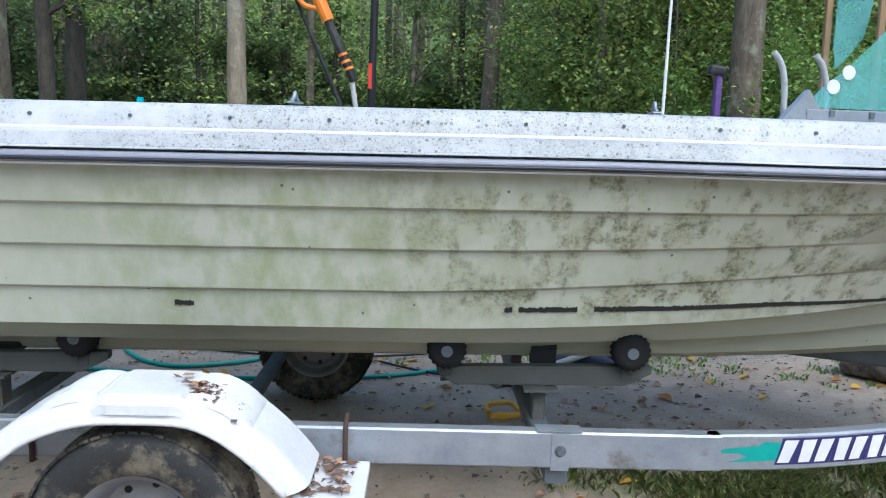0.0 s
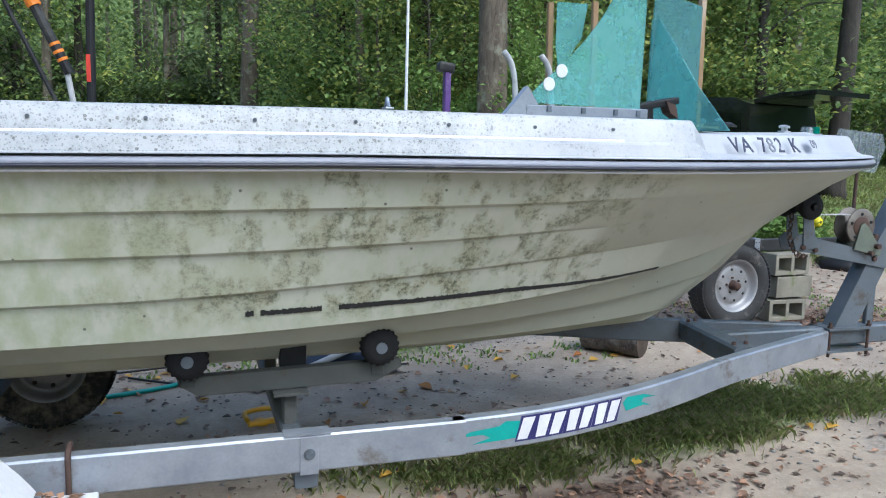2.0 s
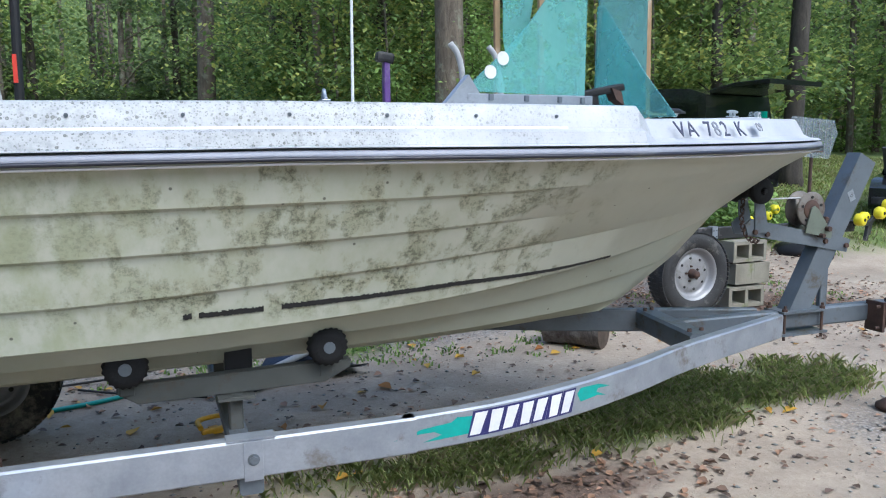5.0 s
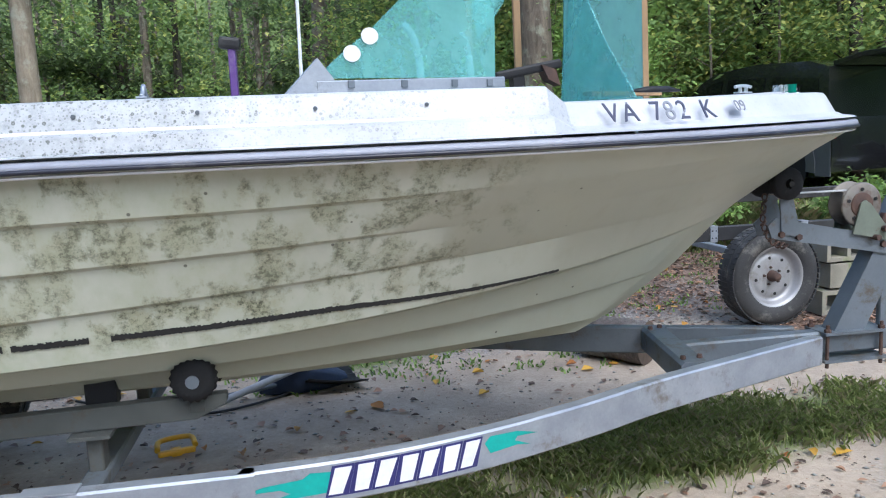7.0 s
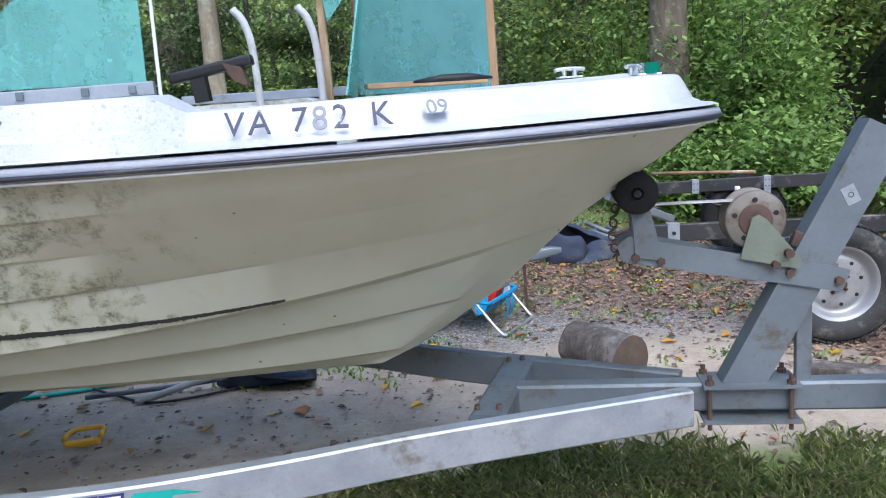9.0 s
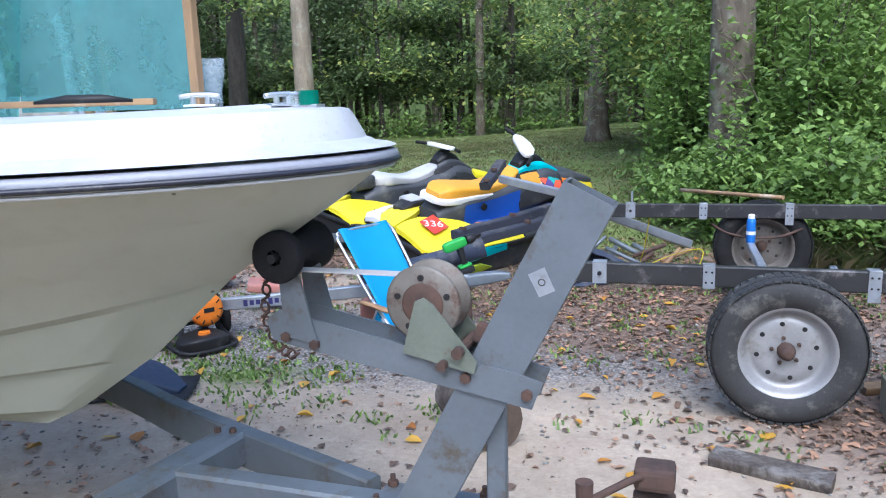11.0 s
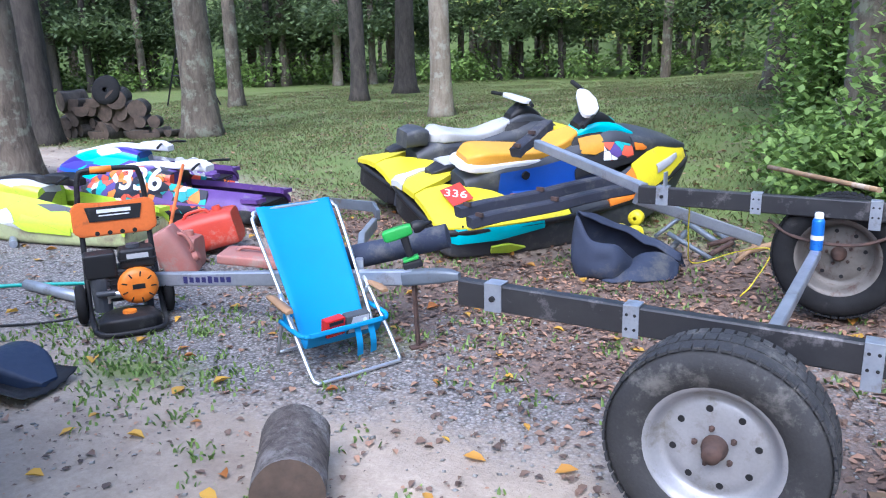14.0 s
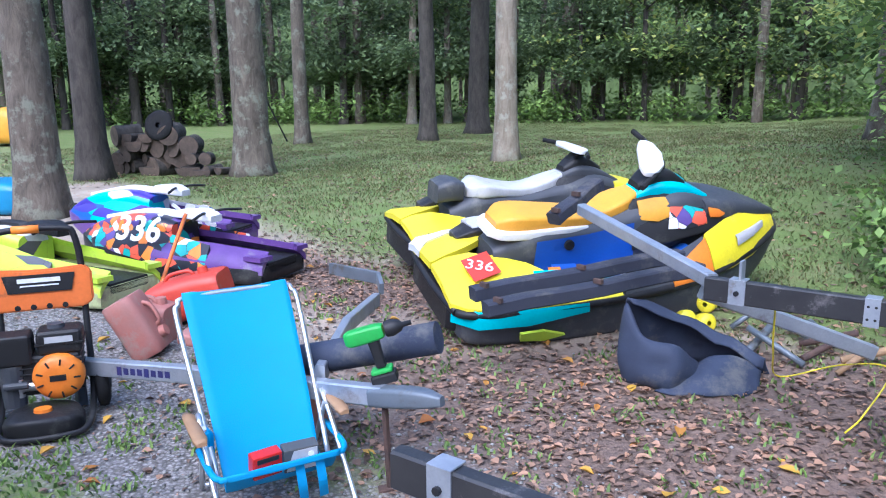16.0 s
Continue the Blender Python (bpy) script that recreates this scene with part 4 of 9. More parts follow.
def build_trailer():
    tr = thing("boat_trailer", BOAT, "grey galvanised boat trailer with rollers, white fenders and a winch post", "trailer")
    zc = 0.495
    rail = [(-3.0, -0.875), (0.55, -0.875), (0.9, -0.865), (1.25, -0.83), (1.62, -0.735), (2.0, -0.585), (2.41, -0.395), (3.22, -0.085)]
    for sgn in (-1, 1):
        pts = bend([(x, sgn * -y, zc) for x, y in rail], 5)
        bm = bmesh.new()
        bar(bm, pts, 0.055, 0.125)
        # far rail: shade beneath the boat is put in as the darker steel
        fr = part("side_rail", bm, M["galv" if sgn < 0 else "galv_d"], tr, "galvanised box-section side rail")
        if sgn < 0:
            decal(fr, pts)
    bm = bmesh.new()
    bar(bm, [(2.63, 0, 0.507), (4.6, 0.0, 0.503)], 0.075, 0.10)
    tongue = part("tongue", bm, M["galv_d"], tr, "grey steel tongue beam")
    # front cross member in a shallow v, with its bolts
    bm = bmesh.new()
    bar(bm, [(2.56, -0.29, 0.503), (2.65, 0.31, 0.503)], 0.115, 0.112)
    xm = part("cross_member", bm, M["galv_d"], tr, "dull grey cross member")
    for x, y in ((2.60, -0.24), (2.53, -0.24), (2.66, 0.25), (2.61, 0.24)):
        bm = bmesh.new()
        cyl(bm, (x, y, 0.56), (x, y, 0.574), 0.012, 0.010, 6)
        part("bolt", bm, M["rust"], xm)
    for x in (0.38, -1.70):
        bm = bmesh.new()
        bar(bm, [(x, -0.88, 0.40), (x, 0.88, 0.40)], 0.075, 0.06)
        part("cross_member", bm, M["galv_d"], tr)
        bm = bmesh.new()
        box(bm, (0.060, 0.004, 0.128), (x + 0.005, -0.9045, 0.490), (0, 0, 0), 0.0015)
        pl = part("clamp_plate", bm, M["galv"], tr)
        bm = bmesh.new()
        cyl(bm, (x + 0.005, -0.918, 0.495), (x + 0.005, -0.905, 0.495), 0.013, 0.013, 6)
        cyl(bm, (x + 0.005, -0.910, 0.495), (x + 0.005, -0.905, 0.495), 0.019, 0.019, 14)
        part("bolt", bm, M["galv_d"], pl)
        bm = bmesh.new()
        plate(bm, ((-0.075, -0.03), (0.075, -0.03), (0.075, 0.03), (-0.075, 0.03)), 0.005, pose(x, -0.875, 0.5605))
        part("top_plate", bm, M["galv"], pl)
    # rollers on tilting arms
    for x0, sgn in ((0.38, -1), (0.38, 1), (-1.70, -1), (-1.70, 1)):
        y = sgn * 0.37
        bm = bmesh.new()
        ends = [(x0 - 0.40, 0.61), (x0 - 0.33, 0.565), (x0 + 0.33, 0.575), (x0 + 0.43, 0.625), (x0 + 0.43, 0.655), (x0 - 0.40, 0.635)]
        plate(bm, ends, 0.05, pose(0, y - 0.05, 0, 90, 0, 0), 0.003)
        arm = part("roller_arm", bm, M["arm"], tr, "dull grey tilting roller arm")
        bm = bmesh.new()
        bar(bm, [(x0, y - 0.03, 0.43), (x0, y - 0.03, 0.60)], 0.08, 0.05, (1, 0, 0))
        box(bm, (0.13, 0.12, 0.012), (x0, y - 0.06, 0.56))
        part("arm_bracket", bm, M["arm"], arm)
        bm = bmesh.new()
        box(bm, (0.10, 0.06, 0.12), (x0 + 0.02, y + 0.02, 0.69), (0, 0, 0), 0.004)
        part("pivot_block", bm, M["blackp"], arm)
        for dx, zz in ((-0.365, 0.712), (0.335, 0.722)):
            for dy in (-0.10, 0.13):
                bm = bmesh.new()
                seg, rings = 40, []
                for yy, r in ((-0.04, 0.045), (-0.035, 0.066), (-0.015, 0.073), (0.015, 0.073), (0.035, 0.066), (0.04, 0.045)):
                    rings.append([(x0 + dx + (0.02 if dy > 0 else 0) + (r + (0.004 if k % 2 else -0.003)) * math.cos(2 * math.pi * k / seg), y + dy + yy, zz + (-0.012 if dy > 0 else 0) + (r + (0.004 if k % 2 else -0.003)) * math.sin(2 * math.pi * k / seg)) for k in range(seg)])
                loft(bm, rings)
                ro = part("roller", bm, M["rubber"], arm, "ribbed black rubber roller")
                bm = bmesh.new()
                cyl(bm, (x0 + dx + (0.02 if dy > 0 else 0), y + dy - 0.045, zz), (x0 + dx + (0.02 if dy > 0 else 0), y + dy + 0.03, zz), 0.022, 0.022, 12)
                part("roller_pin", bm, M["galv_d"], ro)
            bm = bmesh.new()
            box(bm, (0.05, 0.10, 0.12), (x0 + dx, y - 0.03, 0.66), (0, 0, 0), 0.004)
            part("roller_bracket", bm, M["arm"], arm)
    # fenders, wheels and axle
    for sgn in (-1, 1):
        yw = sgn * 1.10
        m = pose(-0.90 if sgn < 0 else -0.68, yw, 0.31, -90 * -sgn, 0, 0)
        whl = new("wheel")
        whl.parent = tr
        build_wheel(whl, m, 0.33, 0.2, 0.185, "tyre_mud")
        bm = bmesh.new()
        prof = [(-1.56, 0.46), (-1.48, 0.46), (-1.42, 0.49), (-1.32, 0.60), (-1.22, 0.675), (-1.09, 0.73), (-0.96, 0.75), (-0.76, 0.75), (-0.64, 0.715), (-0.53, 0.64), (-0.44, 0.55), (-0.38, 0.47), (-0.36, 0.455), (-0.24, 0.455)]
        prof = [(p.x, p.z) for p in bend([(x, 0, z) for x, z in prof], 3)]
        yo, yi = yw + sgn * 0.13, yw - sgn * 0.13
        ctr, rings, lips = Vector((-0.86, 0, 0.36)), [], []
        for x, z in prof:
            if not -1.44 < x < -0.385:
                continue
            p = Vector((x, 0, z))
            e = (ctr - p).normalized()
            cut = [(0.0, 0.0, yi), (0.0, -0.004, yo - sgn * 0.06), (0.004, 0.0, yo - sgn * 0.030), (0.014, 0.0, yo - sgn * 0.012), (0.035, 0.0, yo), (0.066, 0.0, yo + sgn * 0.004), (0.074, 0.0, yo - sgn * 0.002), (0.066, 0.0, yo - sgn * 0.012), (0.03, 0.0, yo - sgn * 0.02), (0.012, 0.0, yi)]
            rings.append([(p + e * d + Vector((0, y, dz)))[:] for d, dz, y in cut])
            lips.append(p + e * 0.068 + Vector((0, yo + sgn * 0.004, 0)))
        loft(bm, rings)
        bmesh.ops.recalc_face_normals(bm, faces=bm.faces[:])
        fe = shade(part("fender", bm, M["white"], tr, "white plastic fender with leaf debris"), 40)
        bm = bmesh.new()
        tube(bm, lips, 0.011, 8)
        part("fender_lip", bm, M["white"], fe, "rolled white lip")
        for x0, x1 in ((-1.60, -1.385), (-0.445, -0.235)):
            bm = bmesh.new()
            box(bm, (x1 - x0, 0.30, 0.028), ((x0 + x1) / 2, yw - sgn * 0.01, 0.447), (0, 0, 0), 0.008)
            box(bm, (x1 - x0 - 0.01, 0.02, 0.06), ((x0 + x1) / 2, yw + sgn * 0.13, 0.425), (0, 0, 0), 0.006)
            part("fender_step", bm, M["white"], fe, "flat white fender step")
        bm = bmesh.new()
        rr = []
        for x0, z0, g in ((-1.005, 0.735, 0.0), (-0.975, 0.756, 0.006), (-0.955, 0.757, 0.012), (-0.785, 0.757, 0.012), (-0.765, 0.756, 0.006), (-0.735, 0.735, 0.0)):
            rr.append([(x0, yi + sgn * 0.006, z0), (x0, yo - sgn * 0.022, z0), (x0, yo + sgn * g, z0 - 0.022), (x0, yo + sgn * g, z0 - 0.05), (x0, yi + sgn * 0.006, z0 - 0.05)])
        loft(bm, rr, smooth=False)
        part("fender_tread", bm, M["white"], fe, "ribbed white tread pad")
        for sh0, sh1 in ((-1.16, -1.0), (-0.74, -0.56)):
            bm = bmesh.new()
            rr = []
            for k in range(7):
                x0 = sh0 + (sh1 - sh0) * k / 6
                z0 = float(np.interp(x0, [q[0] for q in prof], [q[1] for q in prof])) + 0.016 * math.sin(math.pi * min(1, max(0.0, (k + 0.6) / 7)))
                rr.append([(x0, yi + sgn * 0.003, z0), (x0, yo - sgn * 0.05, z0), (x0, yo - sgn * 0.015, z0 - 0.022), (x0, yi + sgn * 0.003, z0 - 0.04)])
            loft(bm, rr)
            shade(part("fender_shoulder", bm, M["white"], fe), 50)
    bm = bmesh.new()
    bar(bm, [(-0.84, -1.1, 0.31), (-0.84, 1.1, 0.31)], 0.06, 0.06)
    part("axle", bm, M["galv_d"], tr)
    # rusty u-bolts over the near rail
    for x in (-1.33, -0.32):
        bm = bmesh.new()
        tube(bm, bend([(x, -0.91, 0.42), (x, -0.912, 0.55), (x, -0.89, 0.572), (x, -0.84, 0.572), (x, -0.835, 0.45)], 4), 0.009, 6)
        part("u_bolt", bm, M["rust"], tr, "rusted u-bolt")
    # winch post
    bm = bmesh.new()
    a, b = Vector((3.40, 0, 0.55)), Vector((3.83, 0, 1.375))
    d = (b - a).normalized()
    s = Vector((d.z, 0, -d.x))
    for w, th in ((0.128, 0.0),):
        e = 0.006
        outer = [(-0.064, -0.045), (0.064, -0.045), (0.064, 0.045), (-0.064, 0.045)]
        inner = [(x * 0.9, y * 0.87) for x, y in outer]
        rings = [[a + d * L + s * x + Vector((0, y, 0)) for x, y in sect] for L, sect in ((0, outer), ((b - a).length, outer), ((b - a).length, inner), ((b - a).length - 0.2, inner))]
        rings[0] = [a + s * x + Vector((0, y, 0)) - d * (s.z * x / d.z) for x, y in outer]
        loft(bm, rings, smooth=False)
    bmesh.ops.recalc_face_normals(bm, faces=bm.faces[:])
    post = part("winch_post", bm, M["galv_d"], tr, "grey square winch post")
    bm = bmesh.new()
    q = Matrix.Translation(a + d * 0.70 + Vector((0, -0.0465, 0))) @ pose(0, 0, 0, 0, 62.5, 0) @ pose(0, 0, 0, 90, 0, 0)
    plate(bm, ((-0.030, -0.021), (0.029, -0.022), (0.031, 0.019), (-0.029, 0.022)), 0.001, q)
    mp = part("maker_plate", bm, M["galv"], post, "small scuffed silver maker's plate")
    bm = bmesh.new()
    lathe(bm, [(0.006, 0.0012), (0.009, 0.0014), (0.009, 0.001)], 16, q)
    part("plate_mark", bm, M["cargrey"], mp, "round grey mark")
    bm = bmesh.new()
    plate(bm, ((-0.15, -0.075), (0.16, -0.075), (0.16, 0.075), (-0.15, 0.075)), 0.012, pose(3.42, 0, 0.552))
    plate(bm, ((-0.15, -0.075), (0.16, -0.075), (0.16, 0.075), (-0.15, 0.075)), 0.012, pose(3.42, 0, 0.43))
    foot = part("post_foot", bm, M["galv_d"], post)
    for x in (3.29, 3.55):
        for y in (-0.058, 0.058):
            bm = bmesh.new()
            cyl(bm, (x, y, 0.40), (x, y, 0.59), 0.008, 0.008, 8)
            cyl(bm, (x, y, 0.558), (x, y, 0.572), 0.015, 0.015, 6)
            part("foot_bolt", bm, M["rust"], foot)
    bm = bmesh.new()
    bar(bm, [(3.60, 0, 0.55), (3.60, 0, 0.86)], 0.03, 0.05, (1, 0, 0))
    part("brace", bm, M["galv_d"], post)
    # winch arm with its cradle and the bow roller
    bm = bmesh.new()
    for y in (-0.052, 0.052):
        plate(bm, ((3.02, 0.985), (3.52, 0.895), (3.70, 0.862), (3.725, 0.93), (3.66, 0.95), (3.50, 0.975), (3.20, 1.035), (3.04, 1.07), (3.0, 1.04)), 0.008, pose(0, y, 0, 90, 0, 0))
    bar(bm, [(3.10, 0, 1.0), (3.56, 0, 0.94)], 0.10, 0.008)
    arm = part("winch_arm", bm, M["galv_d"], tr, "grey bolted winch arm")
    for x, z in ((3.06, 1.0), (3.14, 0.985), (3.54, 0.93), (3.69, 0.90)):
        bm = bmesh.new()
        cyl(bm, (x, -0.07, z), (x, -0.05, z), 0.014, 0.014, 6)
        part("bolt", bm, M["rust"], arm)
    bm = bmesh.new()
    prof = [(0.012, -0.082), (0.022, -0.094), (0.03, -0.082), (0.054, -0.080), (0.058, -0.105), (0.064, -0.105), (0.069, -0.095), (0.066, -0.07), (0.042, -0.03), (0.036, 0.0), (0.042, 0.03), (0.066, 0.07), (0.068, 0.095), (0.062, 0.105), (0.02, 0.105)]
    lathe(bm, prof, 28, pose(3.065, 0, 1.215, 90, 0, 0))
    br = part("bow_roller", bm, M["rubber"], tr, "black rubber bow roller")
    bm = bmesh.new()
    cyl(bm, (3.065, -0.12, 1.215), (3.065, 0.12, 1.215), 0.012, 0.012, 10)
    for k in range(8):
        an = math.pi / 4 * k
        bar(bm, [(3.065, -0.088, 1.215), (3.065 + 0.054 * math.cos(an), -0.088, 1.215 + 0.054 * math.sin(an))], 0.006, 0.012, (0, 1, 0))
    part("roller_pin", bm, M["blackp"], br)
    for y in (-0.06, 0.06):
        bm = bmesh.new()
        plate(bm, ((3.06, 1.0), (3.15, 0.985), (3.095, 1.21), (3.045, 1.22)), 0.008, pose(0, y, 0, 90, 0, 0))
        part("roller_bracket", bm, M["galv_d"], arm)
    # winch with its rusty spool and strap
    bm = bmesh.new()
    lathe(bm, [(0.0, -0.046), (0.088, -0.049), (0.096, -0.043), (0.093, -0.038), (0.035, -0.034), (0.035, 0.034), (0.093, 0.038), (0.096, 0.043), (0.088, 0.049), (0.0, 0.046)], 36, pose(3.435, -0.01, 1.105, 90, 0, 0))
    sp = part("winch_drum", bm, M["drum"], tr, "rusted steel winch drum")
    bm = bmesh.new()
    lathe(bm, [(0.0, 0.052), (0.048, 0.052), (0.053, 0.049), (0.053, 0.044)], 32, pose(3.435, -0.01, 1.105, 90, 0, 0))
    face = part("drum_face", bm, M["rust"], sp, "rusted drum gear")
    for k in range(5):
        bm = bmesh.new()
        an = radians(72 * k + 20)
        cyl(bm, (3.435 + 0.066 * math.cos(an), -0.062, 1.105 + 0.066 * math.sin(an)), (3.435 + 0.066 * math.cos(an), -0.056, 1.105 + 0.066 * math.sin(an)), 0.008, 0.008, 10)
        part("gear_hole", bm, M["blackp"], face)
    for y in (-0.070, 0.060):
        bm = bmesh.new()
        plate(bm, ((3.385, 0.985), (3.565, 0.945), (3.572, 0.975), (3.465, 1.11), (3.442, 1.125), (3.42, 1.115)), 0.007, pose(0, y, 0, 90, 0, 0))
        part("winch_cheek", bm, M["winch"], sp, "green-grey winch cheek")
    bm = bmesh.new()
    bar(bm, [(3.41, 0, 1.165), (3.05, 0, 1.165)], 0.045, 0.004)
    part("winch_strap", bm, M["seatgrey"], sp, "grey winch strap")
    bm = bmesh.new()
    cyl(bm, (3.53, -0.10, 1.0), (3.53, 0.10, 1.0), 0.014, 0.014, 10)
    cyl(bm, (3.49, -0.10, 0.965), (3.49, 0.10, 0.965), 0.012, 0.012, 10)
    box(bm, (0.05, 0.03, 0.05), (3.58, -0.02, 1.03), (0, 20, 0), 0.006)
    part("winch_shaft", bm, M["rust"], sp)
    # safety chain hanging from the bow
    bm = bmesh.new()
    for k, p in enumerate(bend([(3.0, -0.03, 1.16), (2.99, -0.04, 1.05), (3.03, -0.05, 0.97), (3.08, -0.06, 0.95)], 5)):
        rr = [(p + Vector((math.cos(t) * 0.012, (math.sin(t) * 0.007) if k % 2 else 0, math.sin(t) * 0.014 if not k % 2 else math.cos(t) * 0.008))) for t in (2 * math.pi * i / 8 for i in range(9))]
        tube(bm, rr, 0.0035, 5)
    part("safety_chain", bm, M["rust"], tr, "rusted safety chain")
    # jack with its crank on the tongue
    bm = bmesh.new()
    cyl(bm, (3.99, -0.17, 0.12), (3.99, -0.17, 0.74), 0.033, 0.033, 18)
    cyl(bm, (3.99, -0.17, 0.72), (3.99, -0.17, 0.745), 0.045, 0.045, 18)
    box(bm, (0.085, 0.075, 0.05), (3.99, -0.17, 0.79), (0, 0, 0), 0.012)
    jack = part("tongue_jack", bm, M["rust"], tr, "rusted brown tongue jack")
    bm = bmesh.new()
    cyl(bm, (3.99, -0.17, 0.01), (3.99, -0.17, 0.14), 0.026, 0.026, 14)
    lathe(bm, [(0.0, -0.04), (0.085, -0.04), (0.085, -0.02), (0.03, 0.02), (0.0, 0.02)], 20, pose(3.99, -0.17, 0.01))
    part("jack_foot", bm, M["rust"], jack)
    bm = bmesh.new()
    tube(bm, bend([(3.99, -0.17, 0.79), (3.95, -0.22, 0.80), (3.87, -0.34, 0.80)], 4), 0.008, 8)
    cyl(bm, (3.865, -0.345, 0.775), (3.865, -0.345, 0.845), 0.016, 0.018, 12)
    part("crank_handle", bm, M["rust"], jack)
    bm = bmesh.new()
    box(bm, (0.02, 0.12, 0.17), (3.92, -0.08, 0.49), (0, 0, 0), 0.004)
    box(bm, (0.02, 0.12, 0.17), (4.06, -0.08, 0.49), (0, 0, 0), 0.004)
    for z in (0.43, 0.55):
        cyl(bm, (3.88, -0.115, z), (4.10, -0.115, z), 0.009, 0.009, 8)
    part("jack_clamp", bm, M["rust"], jack)
    return tr


def decal(fr, pts):
    """The maker's mark as plain slanted shapes and the teal streaks along the outer face of the rail."""
    run = [p for p in pts]

    def at(x):
        for a, b in zip(run, run[1:]):
            if a.x <= x <= b.x:
                t = (x - a.x) / (b.x - a.x)
                return a.lerp(b, t), (b - a).normalized()
        return run[-1], Vector((1, 0, 0))
    glyphs = (((-0.9, 1), (0.9, 1), (0.6, -1), (-0.9, -1)), ((-0.9, 1), (0.9, 1), (0.9, -1), (-0.6, -1)))
    for i, g in enumerate((0, 1, 0, 1, 0, 1, 0)):
        p, d = at(1.155 + i * 0.066)
        turn = math.degrees(math.atan2(d.y, d.x))
        m = Matrix.Translation(p) @ pose(0, 0, 0, 0, 0, turn) @ pose(0, -0.0285, 0.004) @ pose(0, 0, 0, 90, 0, 0)
        for nm, mt, gx, gz, lift in (("logo_outline", "decal_navy", 0.0335, 0.046, 0.0), ("logo_shape", "decal_white", 0.0275, 0.039, 0.0012)):
            bm = bmesh.new()
            if lift:
                plate(bm, [(x * gx + y * 0.012, y * gz) for x, y in glyphs[g]], 0.0008, m @ pose(0, 0, lift))
            else:
                plate(bm, [(x * gx + y * 0.012, y * gz) for x, y in ((-1, 1), (1, 1), (1, -1), (-1, -1))], 0.0008, m)
            part(nm, bm, M[mt], fr, "white logo shape" if lift else "dark blue logo ground")
    for x0, x1, shape in ((0.84, 1.13, ((0, -0.012), (0.35, 0.012), (0.72, 0.02), (0.80, 0.035), (1.0, 0.03), (0.97, -0.01), (1.0, -0.03), (0.8, -0.032), (0.36, -0.035), (0.6, -0.018), (0.5, -0.004), (0.3, -0.004))), (1.60, 1.79, ((1, 0.012), (0.6, 0.035), (0.1, 0.04), (0.0, 0.02), (0.1, -0.015), (0.6, -0.01), (0.85, -0.02), (0.55, 0.006), (0.6, 0.018)))):
        bm = bmesh.new()
        vs = []
        for t, z in shape:
            p, d = at(x0 + (x1 - x0) * t)
            nrm = Vector((d.y, -d.x, 0))
            vs.append(bm.verts.new(p + nrm * 0.0288 + Vector((0, 0, z + 0.004))))
        bm.faces.new(vs)
        part("logo_streak", bm, M["decal_teal"], fr, "teal streak")


build_trailer()


